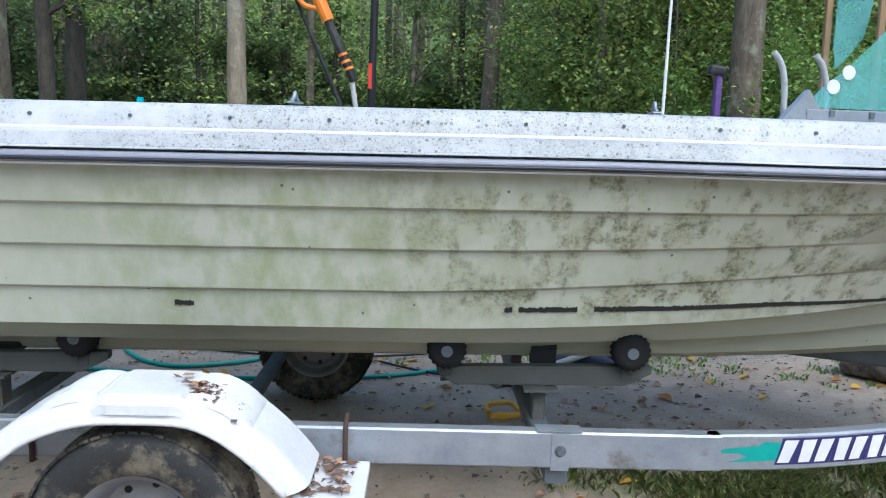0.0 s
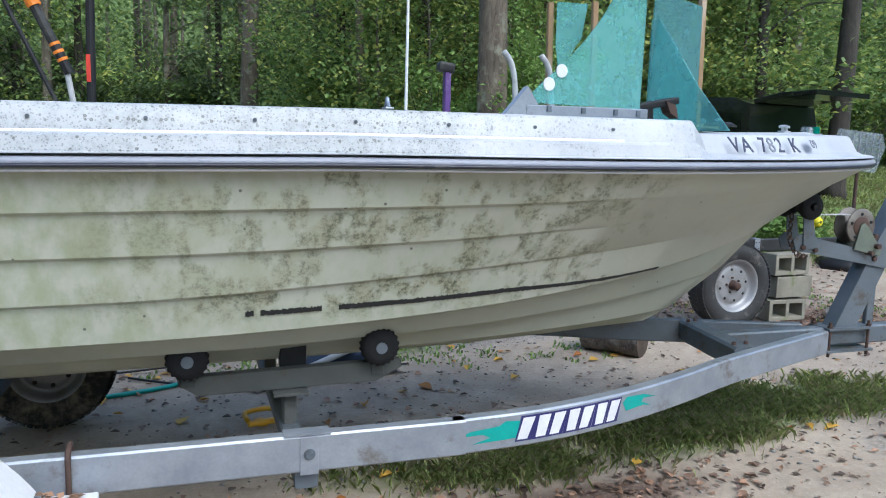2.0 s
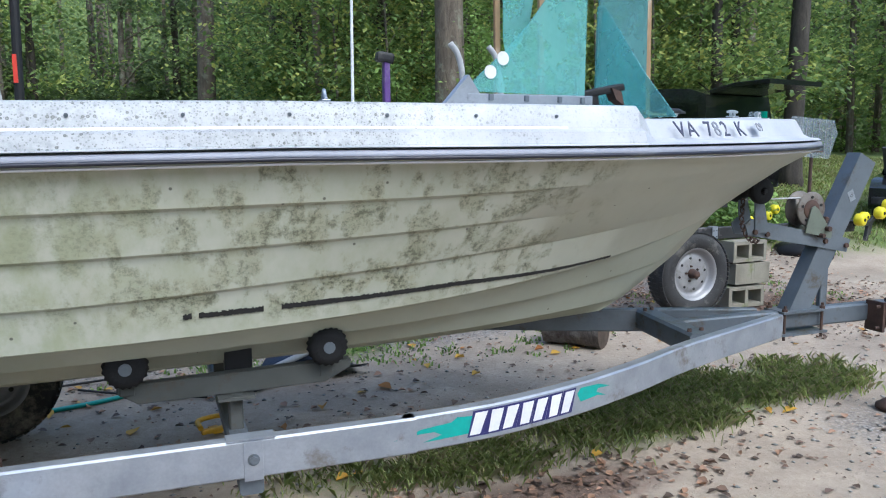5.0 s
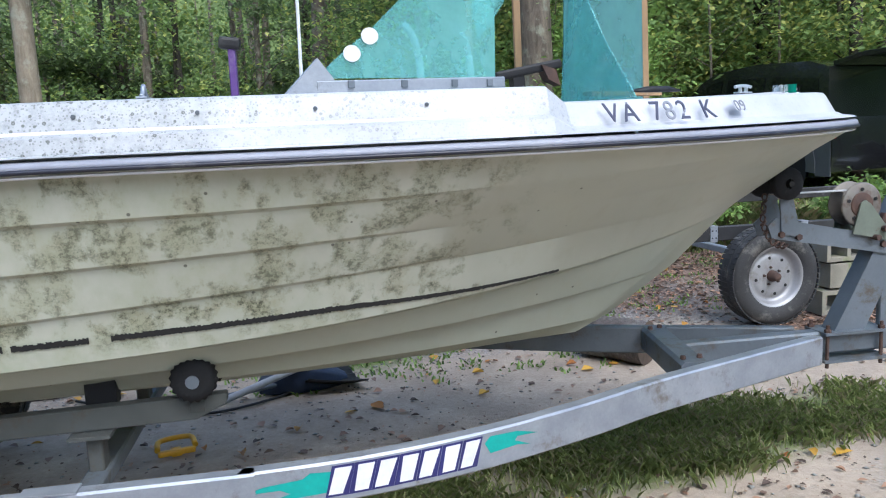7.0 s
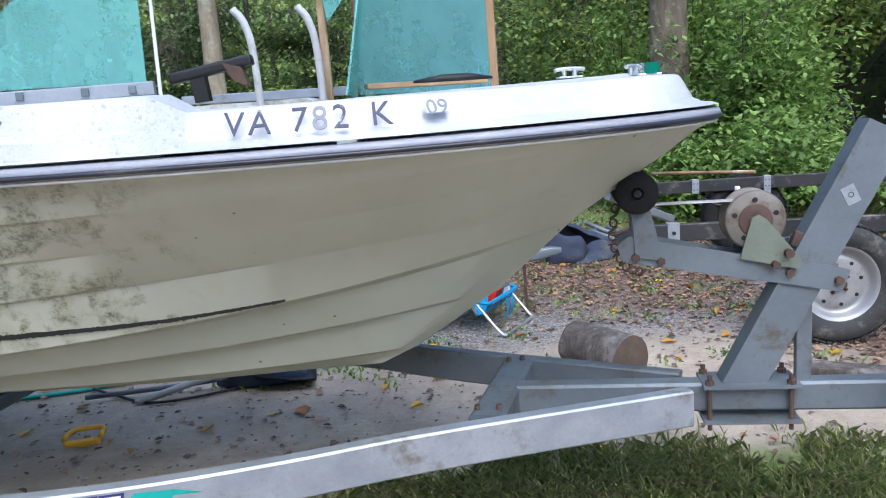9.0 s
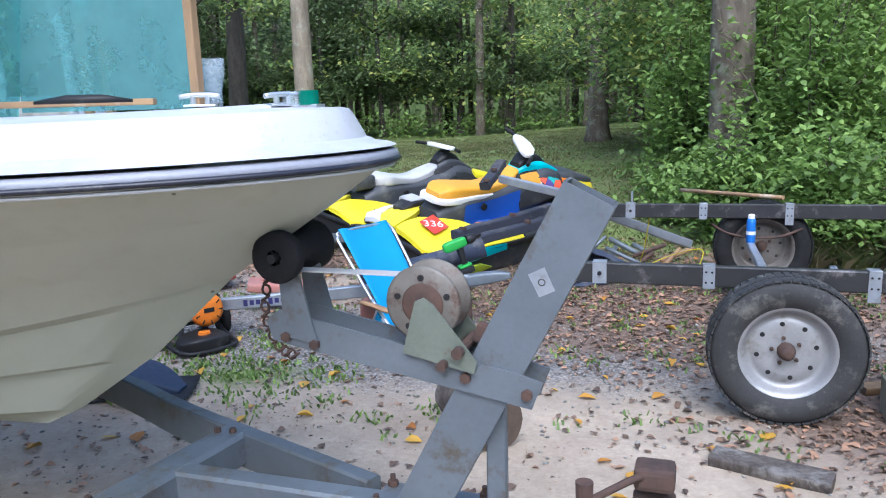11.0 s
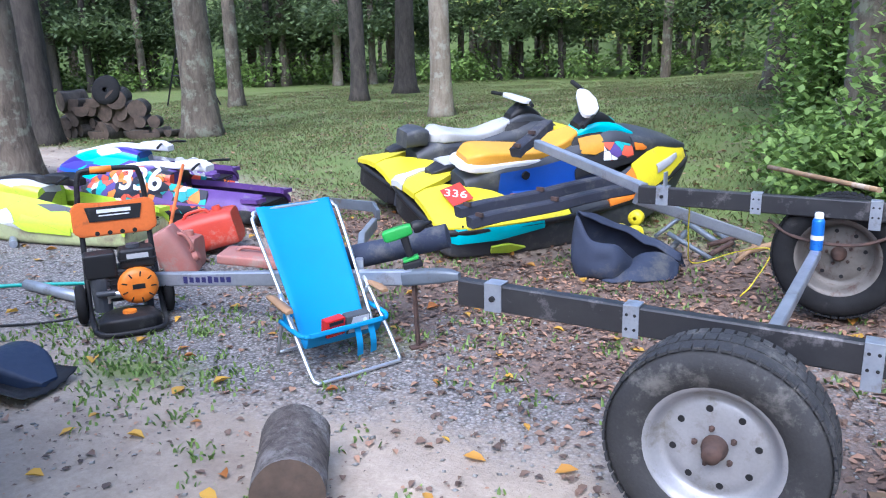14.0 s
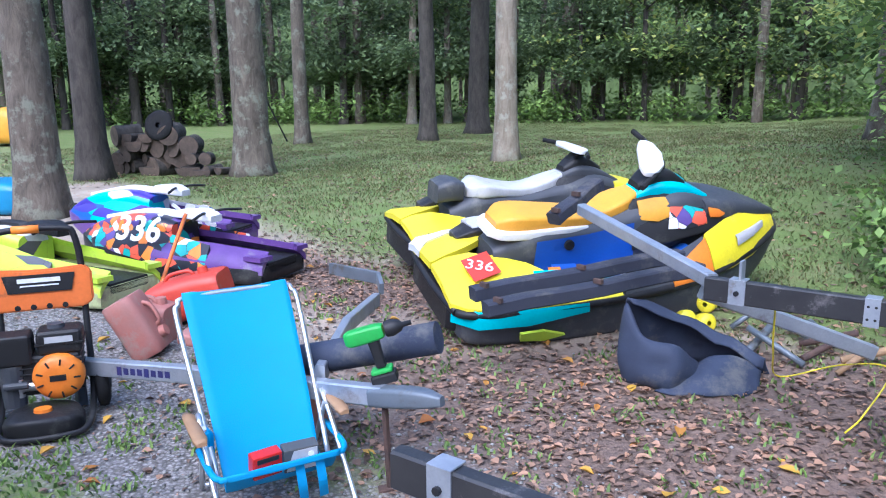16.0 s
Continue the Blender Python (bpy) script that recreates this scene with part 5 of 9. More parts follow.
# ---- the second trailer, taken apart in the yard ----
def build_second_trailer():
    tr = thing("bare_trailer", Matrix(), "dismantled black steel boat trailer on two old wheels", "trailer")
    near = [Vector((3.33, 5.87, 0.655)), Vector((6.6, 6.12, 0.63))]
    far = [Vector((3.26, 8.02, 0.69)), Vector((6.8, 8.28, 0.70))]
    for pts, brs in ((near, (0.16, 0.72, 1.50)), (far, (0.15, 0.70, 1.32))):
        bm = bmesh.new()
        bar(bm, pts, 0.055, 0.11)
        beam = part("side_beam", bm, M["black_frame"], tr, "scuffed black box-section beam")
        d = (pts[1] - pts[0]).normalized()
        n = Vector((d.y, -d.x, 0))
        for i, s in enumerate(brs):
            c = pts[0] + d * s
            bm = bmesh.new()
            w = 0.075 if i == 0 else 0.06
            hgt = (0.115, 0.122, 0.16)[i]
            q = Matrix.Translation(c + n * 0.031 - Vector((0, 0, (hgt - 0.118) / 2))) @ pose(0, 0, 0, 0, 0, math.degrees(math.atan2(d.y, d.x)))
            box(bm, (w, 0.006, hgt), q.translation, (0, 0, math.degrees(math.atan2(d.y, d.x))), 0.002)
            box(bm, (w, 0.07, 0.006), (c + Vector((0, 0, 0.059))), (0, 0, math.degrees(math.atan2(d.y, d.x))), 0.002)
            br = part("bracket", bm, M["galv"], beam, "galvanised bracket plate with bolt holes")
            for u in ((-0.015, 0.025), (0.015, 0.025), (-0.015, -0.03), (0.015, -0.03)) if i else ((0, 0),):
                bm = bmesh.new()
                c2 = c + n * 0.0345 + d * u[0] + Vector((0, 0, u[1]))
                cyl(bm, c2, c2 + n * (0.002 if i else 0.012), 0.006 if i else 0.012, None, 8)
                part("bolt_hole", bm, M["blackp"], br)
    for nm, m, inn in (("wheel", pose(4.42, 5.76, 0.335, 90, 0, 5), False), ("wheel", pose(4.40, 8.22, 0.40, 90, 0, 4), True)):
        w = new(nm)
        w.parent = tr
        # the far wheel's shadow is put into its blacker tyre and darker rim
        build_wheel(w, m, 0.368 if not inn else 0.36, 0.21, 0.222, "tyre" if not inn else "rubber", inn)
    bm = bmesh.new()
    bar(bm, [(4.44, 5.9, 0.44), (4.31, 8.02, 0.44)], 0.055, 0.055)
    part("axle", bm, M["galv"], tr, "galvanised square axle")
    bm = bmesh.new()
    tube(bm, bend([(4.02, 8.12, 0.585), (4.15, 8.10, 0.515), (4.33, 8.08, 0.49), (4.52, 8.10, 0.50), (4.68, 8.14, 0.56)], 5), 0.016, 6, 0.6)
    part("leaf_spring", bm, M["rust"], tr, "rusted leaf spring")
    # galvanised tongue pieces running off over the watercraft
    bm = bmesh.new()
    bar(bm, [(2.14, 8.75, 0.86), (3.28, 8.04, 0.72)], 0.06, 0.07)
    part("tongue_beam", bm, M["galv"], tr, "galvanised tongue beam")
    bm = bmesh.new()
    bar(bm, [(3.20, 8.12, 0.64), (3.84, 8.75, 0.30)], 0.06, 0.075)
    part("tongue_beam", bm, M["galv"], tr, "galvanised tongue beam")
    bm = bmesh.new()
    bar(bm, [(3.42, 8.03, 0.74), (3.42, 8.03, 0.84)], 0.05, 0.012, (1, 0, 0))
    part("lug", bm, M["galv"], tr)
    return tr


build_second_trailer()


def build_can():
    t = thing("spray_can", pose(4.31, 8.01, 0.466, 0, 0, 0), "blue and white spray can standing on the trailer axle", "can")
    bm = bmesh.new()
    lathe(bm, [(0.0, 0.0), (0.033, 0.0), (0.034, 0.006), (0.034, 0.165), (0.026, 0.182), (0.0, 0.182)], 20)
    part("body", bm, M["can_blue"], t, "blue printed can body")
    bm = bmesh.new()
    lathe(bm, [(0.0345, 0.06), (0.0348, 0.062), (0.0348, 0.085), (0.0345, 0.087)], 20)
    part("band", bm, M["decal_white"], t, "white label band")
    bm = bmesh.new()
    lathe(bm, [(0.024, 0.18), (0.024, 0.205), (0.02, 0.215), (0.0, 0.215)], 16)
    part("cap", bm, M["decal_white"], t, "white cap")


build_can()


def build_block(m, label):
    """A concrete block with two square holes along its length, lying so the holes show."""
    t = thing("concrete_block", m, label, "block", "concrete blocks under the beam")
    L, W, H = 0.40, 0.19, 0.19
    for y in (-L / 2 + 0.018, 0, L / 2 - 0.018):
        bm = bmesh.new()
        box(bm, (W, 0.036, H), (0, y, 0), (0, 0, 0), 0.004)
        part("web", bm, M["concrete"], t)
    for z in (-H / 2 + 0.017, H / 2 - 0.017):
        for y in (-0.1, 0.1):
            bm = bmesh.new()
            box(bm, (W - 0.004, 0.165, 0.034), (0, y, z), (0, 0, 0), 0.003)
            part("face_shell", bm, M["concrete"], t)
    return t


build_block(pose(5.12, 5.93, 0.48, 0, 0, 96), "mossy concrete block with two open holes on top of a stack")
build_block(pose(5.16, 5.93, 0.275, 0, 90, 94), "grey concrete block standing under another")
build_block(pose(5.10, 5.92, 0.065, 0, 0, 92), "dirty concrete block at the foot of a stack")


def build_log(name, a, b, r, label, bark="bark_log", split=False):
    a, b = Vector(a), Vector(b)
    t = thing(name, Matrix.Translation((a + b) / 2), label, "log")
    a, b = a - t.location, b - t.location
    bm = bmesh.new()
    d = (b - a).normalized()
    s = d.cross(Vector((0, 0, 1))).normalized()
    u = s.cross(d)
    seg = 30
    rings = []
    for k in range(9):
        p = a.lerp(b, k / 8)
        ring = []
        for j in range(seg):
            q = 2 * math.pi * j / seg
            rr = r * (1 + 0.06 * noise.noise((math.cos(q) * 1.5, math.sin(q) * 1.5, k * 0.3)) + 0.025 * noise.noise((math.cos(q) * 7, math.sin(q) * 7, k * 0.9)))
            v = s * math.cos(q) * rr + u * math.sin(q) * rr
            if split and v.dot(u) > 0.15 * r:
                v -= u * (v.dot(u) - 0.15 * r)
            ring.append(p + v)
        rings.append(ring)
    loft(bm, rings, caps=False)
    part("bark", bm, M[bark], t, "rough grey bark")
    for e, sg in ((rings[0], -1), (rings[-1], 1)):
        bm = bmesh.new()
        c = sum(e, Vector()) / seg
        ins = [[c + (v - c) * f + d * sg * (0.004 * (1 - f)) for v in e] for f in (1.0, 0.9, 0.6, 0.25)]
        loft(bm, ins, caps=False)
        bm.faces.new([bm.verts.new(v) for v in ins[-1]])
        part("cut_end", bm, M["logend"], t, "sawn end with dark cracks")
    return t


build_log("log", (3.15, 5.01, 0.10), (2.86, 5.34, 0.105), 0.138, "short thick sawn log lying on the driveway")
build_log("firewood", (4.10, 5.17, 0.005), (4.58, 5.05, 0.0), 0.07, "split piece of firewood lying on the driveway", "bark_log", True)
build_log("firewood", (5.2, 5.35, 0.0), (5.7, 5.9, 0.03), 0.08, "split log with rough bark lying beside the wheel", "bark_log", True)
build_log("firewood", (4.85, 6.25, 0.0), (5.25, 6.40, 0.0), 0.05, "split pale firewood behind the wheel", "wood", True)


# ---- personal watercraft ----
def sections(rows, m=None, ring=None):
    """Rings of a body from rows of x, half width, top z, bottom z, with rounded corners."""
    out = []
    for x, w, zt, zb in rows:
        c = min(w, (zt - zb) / 2) * 0.45
        r = []
        for sx, sz, a0 in ((1, 1, 0), (-1, 1, 90), (-1, -1, 180), (1, -1, 270)):
            for k in range(4):
                a = radians(a0 + 30 * k)
                r.append(Vector((x, sx * (w - c) + c * math.cos(a), (zt - c if sz > 0 else zb + c) + c * math.sin(a))))
        out.append(r)
    return out


def body(name, rows, mat, parent, label="", smooth_n=4, m=None):
    rows = [tuple(v) for v in np.array([bend([(r[0], r[1], r[2]) for r in rows], smooth_n), bend([(r[0], r[3], 0) for r in rows], smooth_n)]).transpose(1, 0, 2).reshape(-1, 6)[:, [0, 1, 2, 4]]]
    bm = bmesh.new()
    loft(bm, sections(rows))
    if m is not None:
        bmesh.ops.transform(bm, matrix=m, verts=bm.verts[:])
    bmesh.ops.recalc_face_normals(bm, faces=bm.faces[:])
    return shade(part(name, bm, mat, parent, label), 45)


def strip(name, rows, mat, parent, label="", thick=0.02):
    """A moulded panel from rows of (inner point, outer point)."""
    bm = bmesh.new()
    rings = []
    for a, b in rows:
        a, b = Vector(a), Vector(b)
        c = a.lerp(b, 0.5) + Vector((0, 0, 0.018))
        dn = Vector((0, 0, -thick))
        rings.append([a, c, b, b + dn, c + dn, a + dn])
    loft(bm, rings)
    bmesh.ops.recalc_face_normals(bm, faces=bm.faces[:])
    return shade(part(name, bm, mat, parent, label), 50)


def build_spark(m, look_b, label):
    """A light sit-down watercraft: x runs from stern to bow, z from the keel up."""
    t = thing("jet_ski", m, label, "jet ski", "yellow jet skis")
    C = dict(rear="yellow", side="yellow", well="greyp", seat="seatgrey", console="greyp", nose="yellow", cheek="blackp", trim="yellow")
    if look_b:
        C.update(well="blues", seat="amber", console="cyan", cheek="blackp", trim="cyan")
    body("hull", [(0.0, 0.50, 0.27, 0.10), (0.12, 0.56, 0.29, 0.06), (0.7, 0.59, 0.30, 0.02), (1.5, 0.56, 0.32, 0.02), (2.1, 0.42, 0.38, 0.05), (2.5, 0.24, 0.44, 0.18), (2.74, 0.08, 0.47, 0.34)], M["greyp"], t, "dark grey lower hull")
    # rubber bumper line
    bm = bmesh.new()
    edge = bend([(-0.03, 0.48, 0.295), (0.06, 0.55, 0.30), (0.3, 0.585, 0.305), (1.0, 0.60, 0.315), (1.7, 0.54, 0.35), (2.2, 0.38, 0.41), (2.6, 0.18, 0.465), (2.76, 0.0, 0.48)], 5)
    tube(bm, [(p.x, -p.y, p.z) for p in edge] + [(p.x, p.y, p.z) for p in reversed(edge[:-1])], 0.028, 8)
    part("bumper", bm, M["blackp"], t, "black bumper moulding")
    bm = bmesh.new()
    tube(bm, bend([(-0.03, -0.48, 0.295), (-0.06, -0.2, 0.30), (-0.06, 0.2, 0.30), (-0.03, 0.48, 0.295)], 5), 0.028, 8)
    part("stern_bumper", bm, M["blackp"], t)
    # side mouldings with their broad rear shoulders
    for s in (-1, 1):
        strip("side_panel", [((-0.05, s * 0.012, 0.41), (-0.06, s * 0.44, 0.345)), ((0.04, s * 0.012, 0.45), (0.02, s * 0.535, 0.345)), ((0.20, s * 0.04, 0.485), (0.18, s * 0.59, 0.345)), ((0.36, s * 0.14, 0.49), (0.36, s * 0.605, 0.345)), ((0.54, s * 0.24, 0.47), (0.58, s * 0.608, 0.342)), ((0.72, s * 0.40, 0.42), (0.78, s * 0.608, 0.34)), ((1.1, s * 0.47, 0.40), (1.1, s * 0.605, 0.342))], M[C["rear"]], t, "yellow rear deck panel", 0.05)
        if look_b and s > 0:
            strip("rear_corner", [((-0.065, 0.22, 0.398), (-0.07, 0.45, 0.352)), ((0.02, 0.33, 0.418), (0.015, 0.545, 0.352)), ((0.22, 0.46, 0.405), (0.20, 0.597, 0.352)), ((0.42, 0.55, 0.378), (0.42, 0.612, 0.350))], M["white"], t, "white rear corner panel", 0.05)
        strip("side_panel", [((1.12, s * 0.47, 0.40), (1.12, s * 0.60, 0.345)), ((1.5, s * 0.44, 0.48), (1.55, s * 0.57, 0.36)), ((1.82, s * 0.37, 0.60), (1.86, s * 0.50, 0.39))], M["greyp"], t, "dark grey mid side panel", 0.05)
        strip("side_panel", [((1.84, s * 0.36, 0.61), (1.88, s * 0.505, 0.395)), ((2.05, s * 0.29, 0.68), (2.08, s * 0.45, 0.415)), ((2.3, s * 0.18, 0.68), (2.32, s * 0.35, 0.44)), ((2.66, s * 0.03, 0.60), (2.68, s * 0.13, 0.48))], M[C["nose"]], t, "yellow front side panel", 0.05)
        strip("head_lamp", [((2.12, s * 0.355, 0.575), (2.12, s * 0.405, 0.515)), ((2.32, s * 0.27, 0.585), (2.32, s * 0.315, 0.535)), ((2.5, s * 0.16, 0.575), (2.5, s * 0.195, 0.545))], M["seatgrey"], t, "pale lamp strip", 0.006)
        strip("side_trim", [((1.50, s * 0.525, 0.405), (1.50, s * 0.592, 0.372)), ((1.66, s * 0.47, 0.525), (1.72, s * 0.562, 0.385)), ((1.82, s * 0.40, 0.60), (1.86, s * 0.52, 0.40))], M["orange" if look_b else "blackp"], t, "contrasting side trim", 0.02)
        strip("foot_well", [((0.3, s * 0.20, 0.42), (0.3, s * 0.30, 0.42)), ((0.7, s * 0.21, 0.31), (0.7, s * 0.42, 0.37)), ((1.4, s * 0.21, 0.31), (1.4, s * 0.46, 0.39)), ((1.75, s * 0.20, 0.48), (1.75, s * 0.40, 0.52))], M[C["well"]], t, "foot well")
        strip("pedestal_side", [((0.62, s * 0.215, 0.60), (0.60, s * 0.235, 0.34)), ((1.0, s * 0.21, 0.62), (1.0, s * 0.225, 0.33)), ((1.35, s * 0.22, 0.68), (1.38, s * 0.235, 0.36))], M["blue" if look_b else "greyp"], t, "coloured pedestal side" if look_b else "", 0.015)
        strip("cheek", [((1.35, s * 0.10, 0.80), (1.35, s * 0.25, 0.50)), ((1.6, s * 0.14, 0.86), (1.6, s * 0.33, 0.58)), ((1.9, s * 0.15, 0.80), (1.9, s * 0.34, 0.64)), ((2.15, s * 0.12, 0.74), (2.15, s * 0.24, 0.64))], M[C["cheek"]], t, "coloured front cheek")
        if look_b:
            strip("cheek_flash", [((1.40, s * 0.135, 0.805), (1.40, s * 0.20, 0.70)), ((1.52, s * 0.155, 0.83), (1.52, s * 0.255, 0.70)), ((1.60, s * 0.17, 0.835), (1.62, s * 0.25, 0.73))], M["amber"], t, "orange cheek flash", 0.012)
            strip("cheek_tip", [((1.92, s * 0.20, 0.785), (1.92, s * 0.29, 0.715)), ((2.02, s * 0.19, 0.765), (2.02, s * 0.275, 0.70)), ((2.10, s * 0.17, 0.745), (2.12, s * 0.22, 0.70))], M["orange"], t, "orange cheek tip", 0.012)
        strip("cheek_vent", [((1.62, s * 0.215, 0.79), (1.58, s * 0.30, 0.655)), ((1.74, s * 0.23, 0.785), (1.74, s * 0.325, 0.655)), ((1.88, s * 0.25, 0.75), (1.88, s * 0.32, 0.68))], M["facets" if look_b else "blackp"], t, "red vent panel" if look_b else "black vent", 0.01)
        bm = bmesh.new()
        cyl(bm, (0.86, s * 0.20, 0.56), (0.86, s * 0.235, 0.56), 0.035, 0.035, 16)
        part("side_port", bm, M["rubber"], t, "round black port")
        for k in range(4):
            bm = bmesh.new()
            cyl(bm, (0.12 + 0.3 * k, s * 0.565, 0.352), (0.12 + 0.3 * k, s * 0.568, 0.362), 0.009, 0.009, 8)
            part("rivet", bm, M["blackp"], t)
    # dark well in the rear deck, left of the tunnel
    body("deck_recess", [(0.28, 0.07, 0.445, 0.40), (0.42, 0.10, 0.50, 0.40), (0.58, 0.07, 0.49, 0.40)], M["blackp"], t, "open black deck recess", 3, pose(-0.06, 0.33, 0.012))
    if look_b:
        strip("stern_trim", [((-0.04, -0.43, 0.335), (-0.06, -0.46, 0.25)), ((0.08, -0.57, 0.335), (0.08, -0.595, 0.245)), ((0.42, -0.615, 0.335), (0.42, -0.63, 0.25)), ((0.82, -0.625, 0.335), (0.84, -0.63, 0.30))], M["cyan"], t, "turquoise stern trim", 0.03)
        bm = bmesh.new()
        plate(bm, ((0.10, -0.14), (0.30, -0.1), (0.28, 0.12), (0.08, 0.08)), 0.003, pose(0.02, -0.24, 0.466, 14, -6, 0))
        part("decal", bm, M["decal_red"], t, "red decal with white marks")
        bm = bmesh.new()
        plate(bm, ((0, -0.03), (0.16, -0.05), (0.34, 0.0), (0.2, 0.05), (0.02, 0.04)), 0.02, pose(0.36, -0.61, 0.14, -70, 6, 2))
        part("sponson", bm, M["lime"], t, "bright lime sponson")
        text_part("336", 0.13, pose(0.20, -0.25, 0.488, 14, -6, 0) @ pose(0, 0, 0, 0, 0, -28), M["decal_white"], t, "number")
    # stern face under the deck panel
    body("stern_block", [(-0.055, 0.36, 0.30, 0.10), (0.02, 0.42, 0.31, 0.09), (0.2, 0.44, 0.31, 0.08)], M["blackp"], t, "black stern block with jet outlet")
    body("pedestal", [(0.34, 0.15, 0.53, 0.28), (0.6, 0.21, 0.66, 0.28), (1.0, 0.20, 0.66, 0.28), (1.4, 0.21, 0.76, 0.28), (1.7, 0.24, 0.86, 0.4), (2.0, 0.22, 0.78, 0.45)], M["greyp"], t, "moulded grey pedestal")
    if look_b:
        body("seat_edge", [(0.30, 0.11, 0.665, 0.625), (0.42, 0.19, 0.67, 0.61), (0.8, 0.185, 0.665, 0.60), (1.05, 0.16, 0.655, 0.60)], M["white"], t, "scuffed white seat edge")
    s0 = 0.36 if look_b else 0.50
    body("seat", [(s0, 0.10, 0.715, 0.63), (s0 + 0.12, 0.165 if look_b else 0.20, 0.765, 0.64), (0.8, 0.155 if look_b else 0.18, 0.735, 0.65), (1.05, 0.14, 0.72, 0.64), (1.3, 0.13, 0.80, 0.68), (1.42, 0.09, 0.85, 0.72)], M[C["seat"]], t, "worn vinyl seat")
    body("console", [(1.42, 0.09, 0.84, 0.72), (1.56, 0.14, 0.92, 0.76), (1.75, 0.155, 0.905, 0.75), (2.0, 0.12, 0.80, 0.68)], M[C["console"]], t, "steering console")
    body("nose_hood", [(1.9, 0.26, 0.80, 0.52), (2.2, 0.22, 0.76, 0.52), (2.5, 0.13, 0.68, 0.52), (2.7, 0.05, 0.60, 0.53)], M["greyp" if look_b else C["nose"]], t, "dark nose hood" if look_b else "yellow nose hood")
    if not look_b:
        body("engine_cover", [(0.46, 0.13, 0.76, 0.60), (0.34, 0.15, 0.78, 0.60), (0.22, 0.13, 0.74, 0.58)], M["greyp"], t, "grey rear grab cover")
    body("steering_tower", [(1.44, 0.07, 0.90, 0.74), (1.55, 0.105, 0.99, 0.76), (1.68, 0.105, 0.985, 0.74), (1.82, 0.075, 0.90, 0.72)], M["blackp"], t, "black steering tower")
    body("tower_badge", [(1.70, 0.05, 0.972, 0.94), (1.76, 0.058, 0.945, 0.90), (1.83, 0.04, 0.902, 0.87)], M["cyan" if look_b else "cargrey"], t, "small tower panel", 3)
    if look_b:
        body("display_box", [(0.34, 0.085, 0.522, 0.47), (0.40, 0.09, 0.527, 0.47), (0.52, 0.085, 0.525, 0.47)], M["seatgrey"], t, "small grey electronic box", 2, pose(0, 0.30, -0.005, 0, 0, 10))
        for dx, dy, cl in ((0.42, -0.42, "cyan"), (0.58, -0.36, "blue"), (0.50, -0.37, "orange")):
            bm = bmesh.new()
            plate(bm, ((-0.10, -0.03), (0.08, -0.04), (0.10, 0.02), (-0.08, 0.05)), 0.003, pose(dx + 0.2, dy + 0.02, 0.452 if cl != "orange" else 0.456, 20, 0, 8) @ Matrix.Scale(0.5 if cl == "orange" else 1.0, 4))
            part("deck_graphic", bm, M[cl], t, "bright printed deck graphic")
    # steering
    st = body("steering_column", [(1.50, 0.05, 0.96, 0.86), (1.56, 0.06, 1.02, 0.92), (1.64, 0.05, 1.05, 0.94)], M["blackp"], t)
    bm = bmesh.new()
    tube(bm, bend([(1.46, -0.36, 1.06), (1.56, -0.2, 1.06), (1.62, 0, 1.05), (1.56, 0.2, 1.06), (1.46, 0.36, 1.06)], 4), 0.014, 8)
    hb = part("handlebar", bm, M["blackp"], t, "black handlebar")
    for s in (-1, 1):
        bm = bmesh.new()
        cyl(bm, (1.52, s * 0.26, 1.06), (1.455, s * 0.37, 1.06), 0.02, 0.02, 10)
        part("grip", bm, M["rubber"], hb, "black rubber grip")
    pad = body("handlebar_pad", [(1.46, 0.12, 1.078, 1.05), (1.49, 0.205, 1.088, 1.045), (1.57, 0.19, 1.086, 1.045), (1.63, 0.08, 1.075, 1.045)], M["white"], hb, "white handlebar pad")
    bm = bmesh.new()
    tube(bm, bend([(1.60, 0, 0.86), (1.62, 0, 0.95), (1.58, 0, 1.045)], 4), 0.05, 10)
    part("column_boot", bm, M["blackp"], t, "black ribbed column boot")
    turn = pose(1.58, 0, 0.98) @ pose(0, 0, 0, 14 if look_b else 0, 0, -24 if look_b else 4) @ pose(-1.58, 0, -0.98)
    for o in [hb] + list(hb.children):
        o.data.transform(turn)
    return t


build_spark(pose(-0.02, 9.37, 0.08, 8, 3, 62), False, "yellow and grey jet ski with a bleached seat on the grass")
build_spark(pose(1.16, 8.46, 0.05, 14, -1, 60), True, "yellow jet ski with turquoise and blue panels and orange seat")


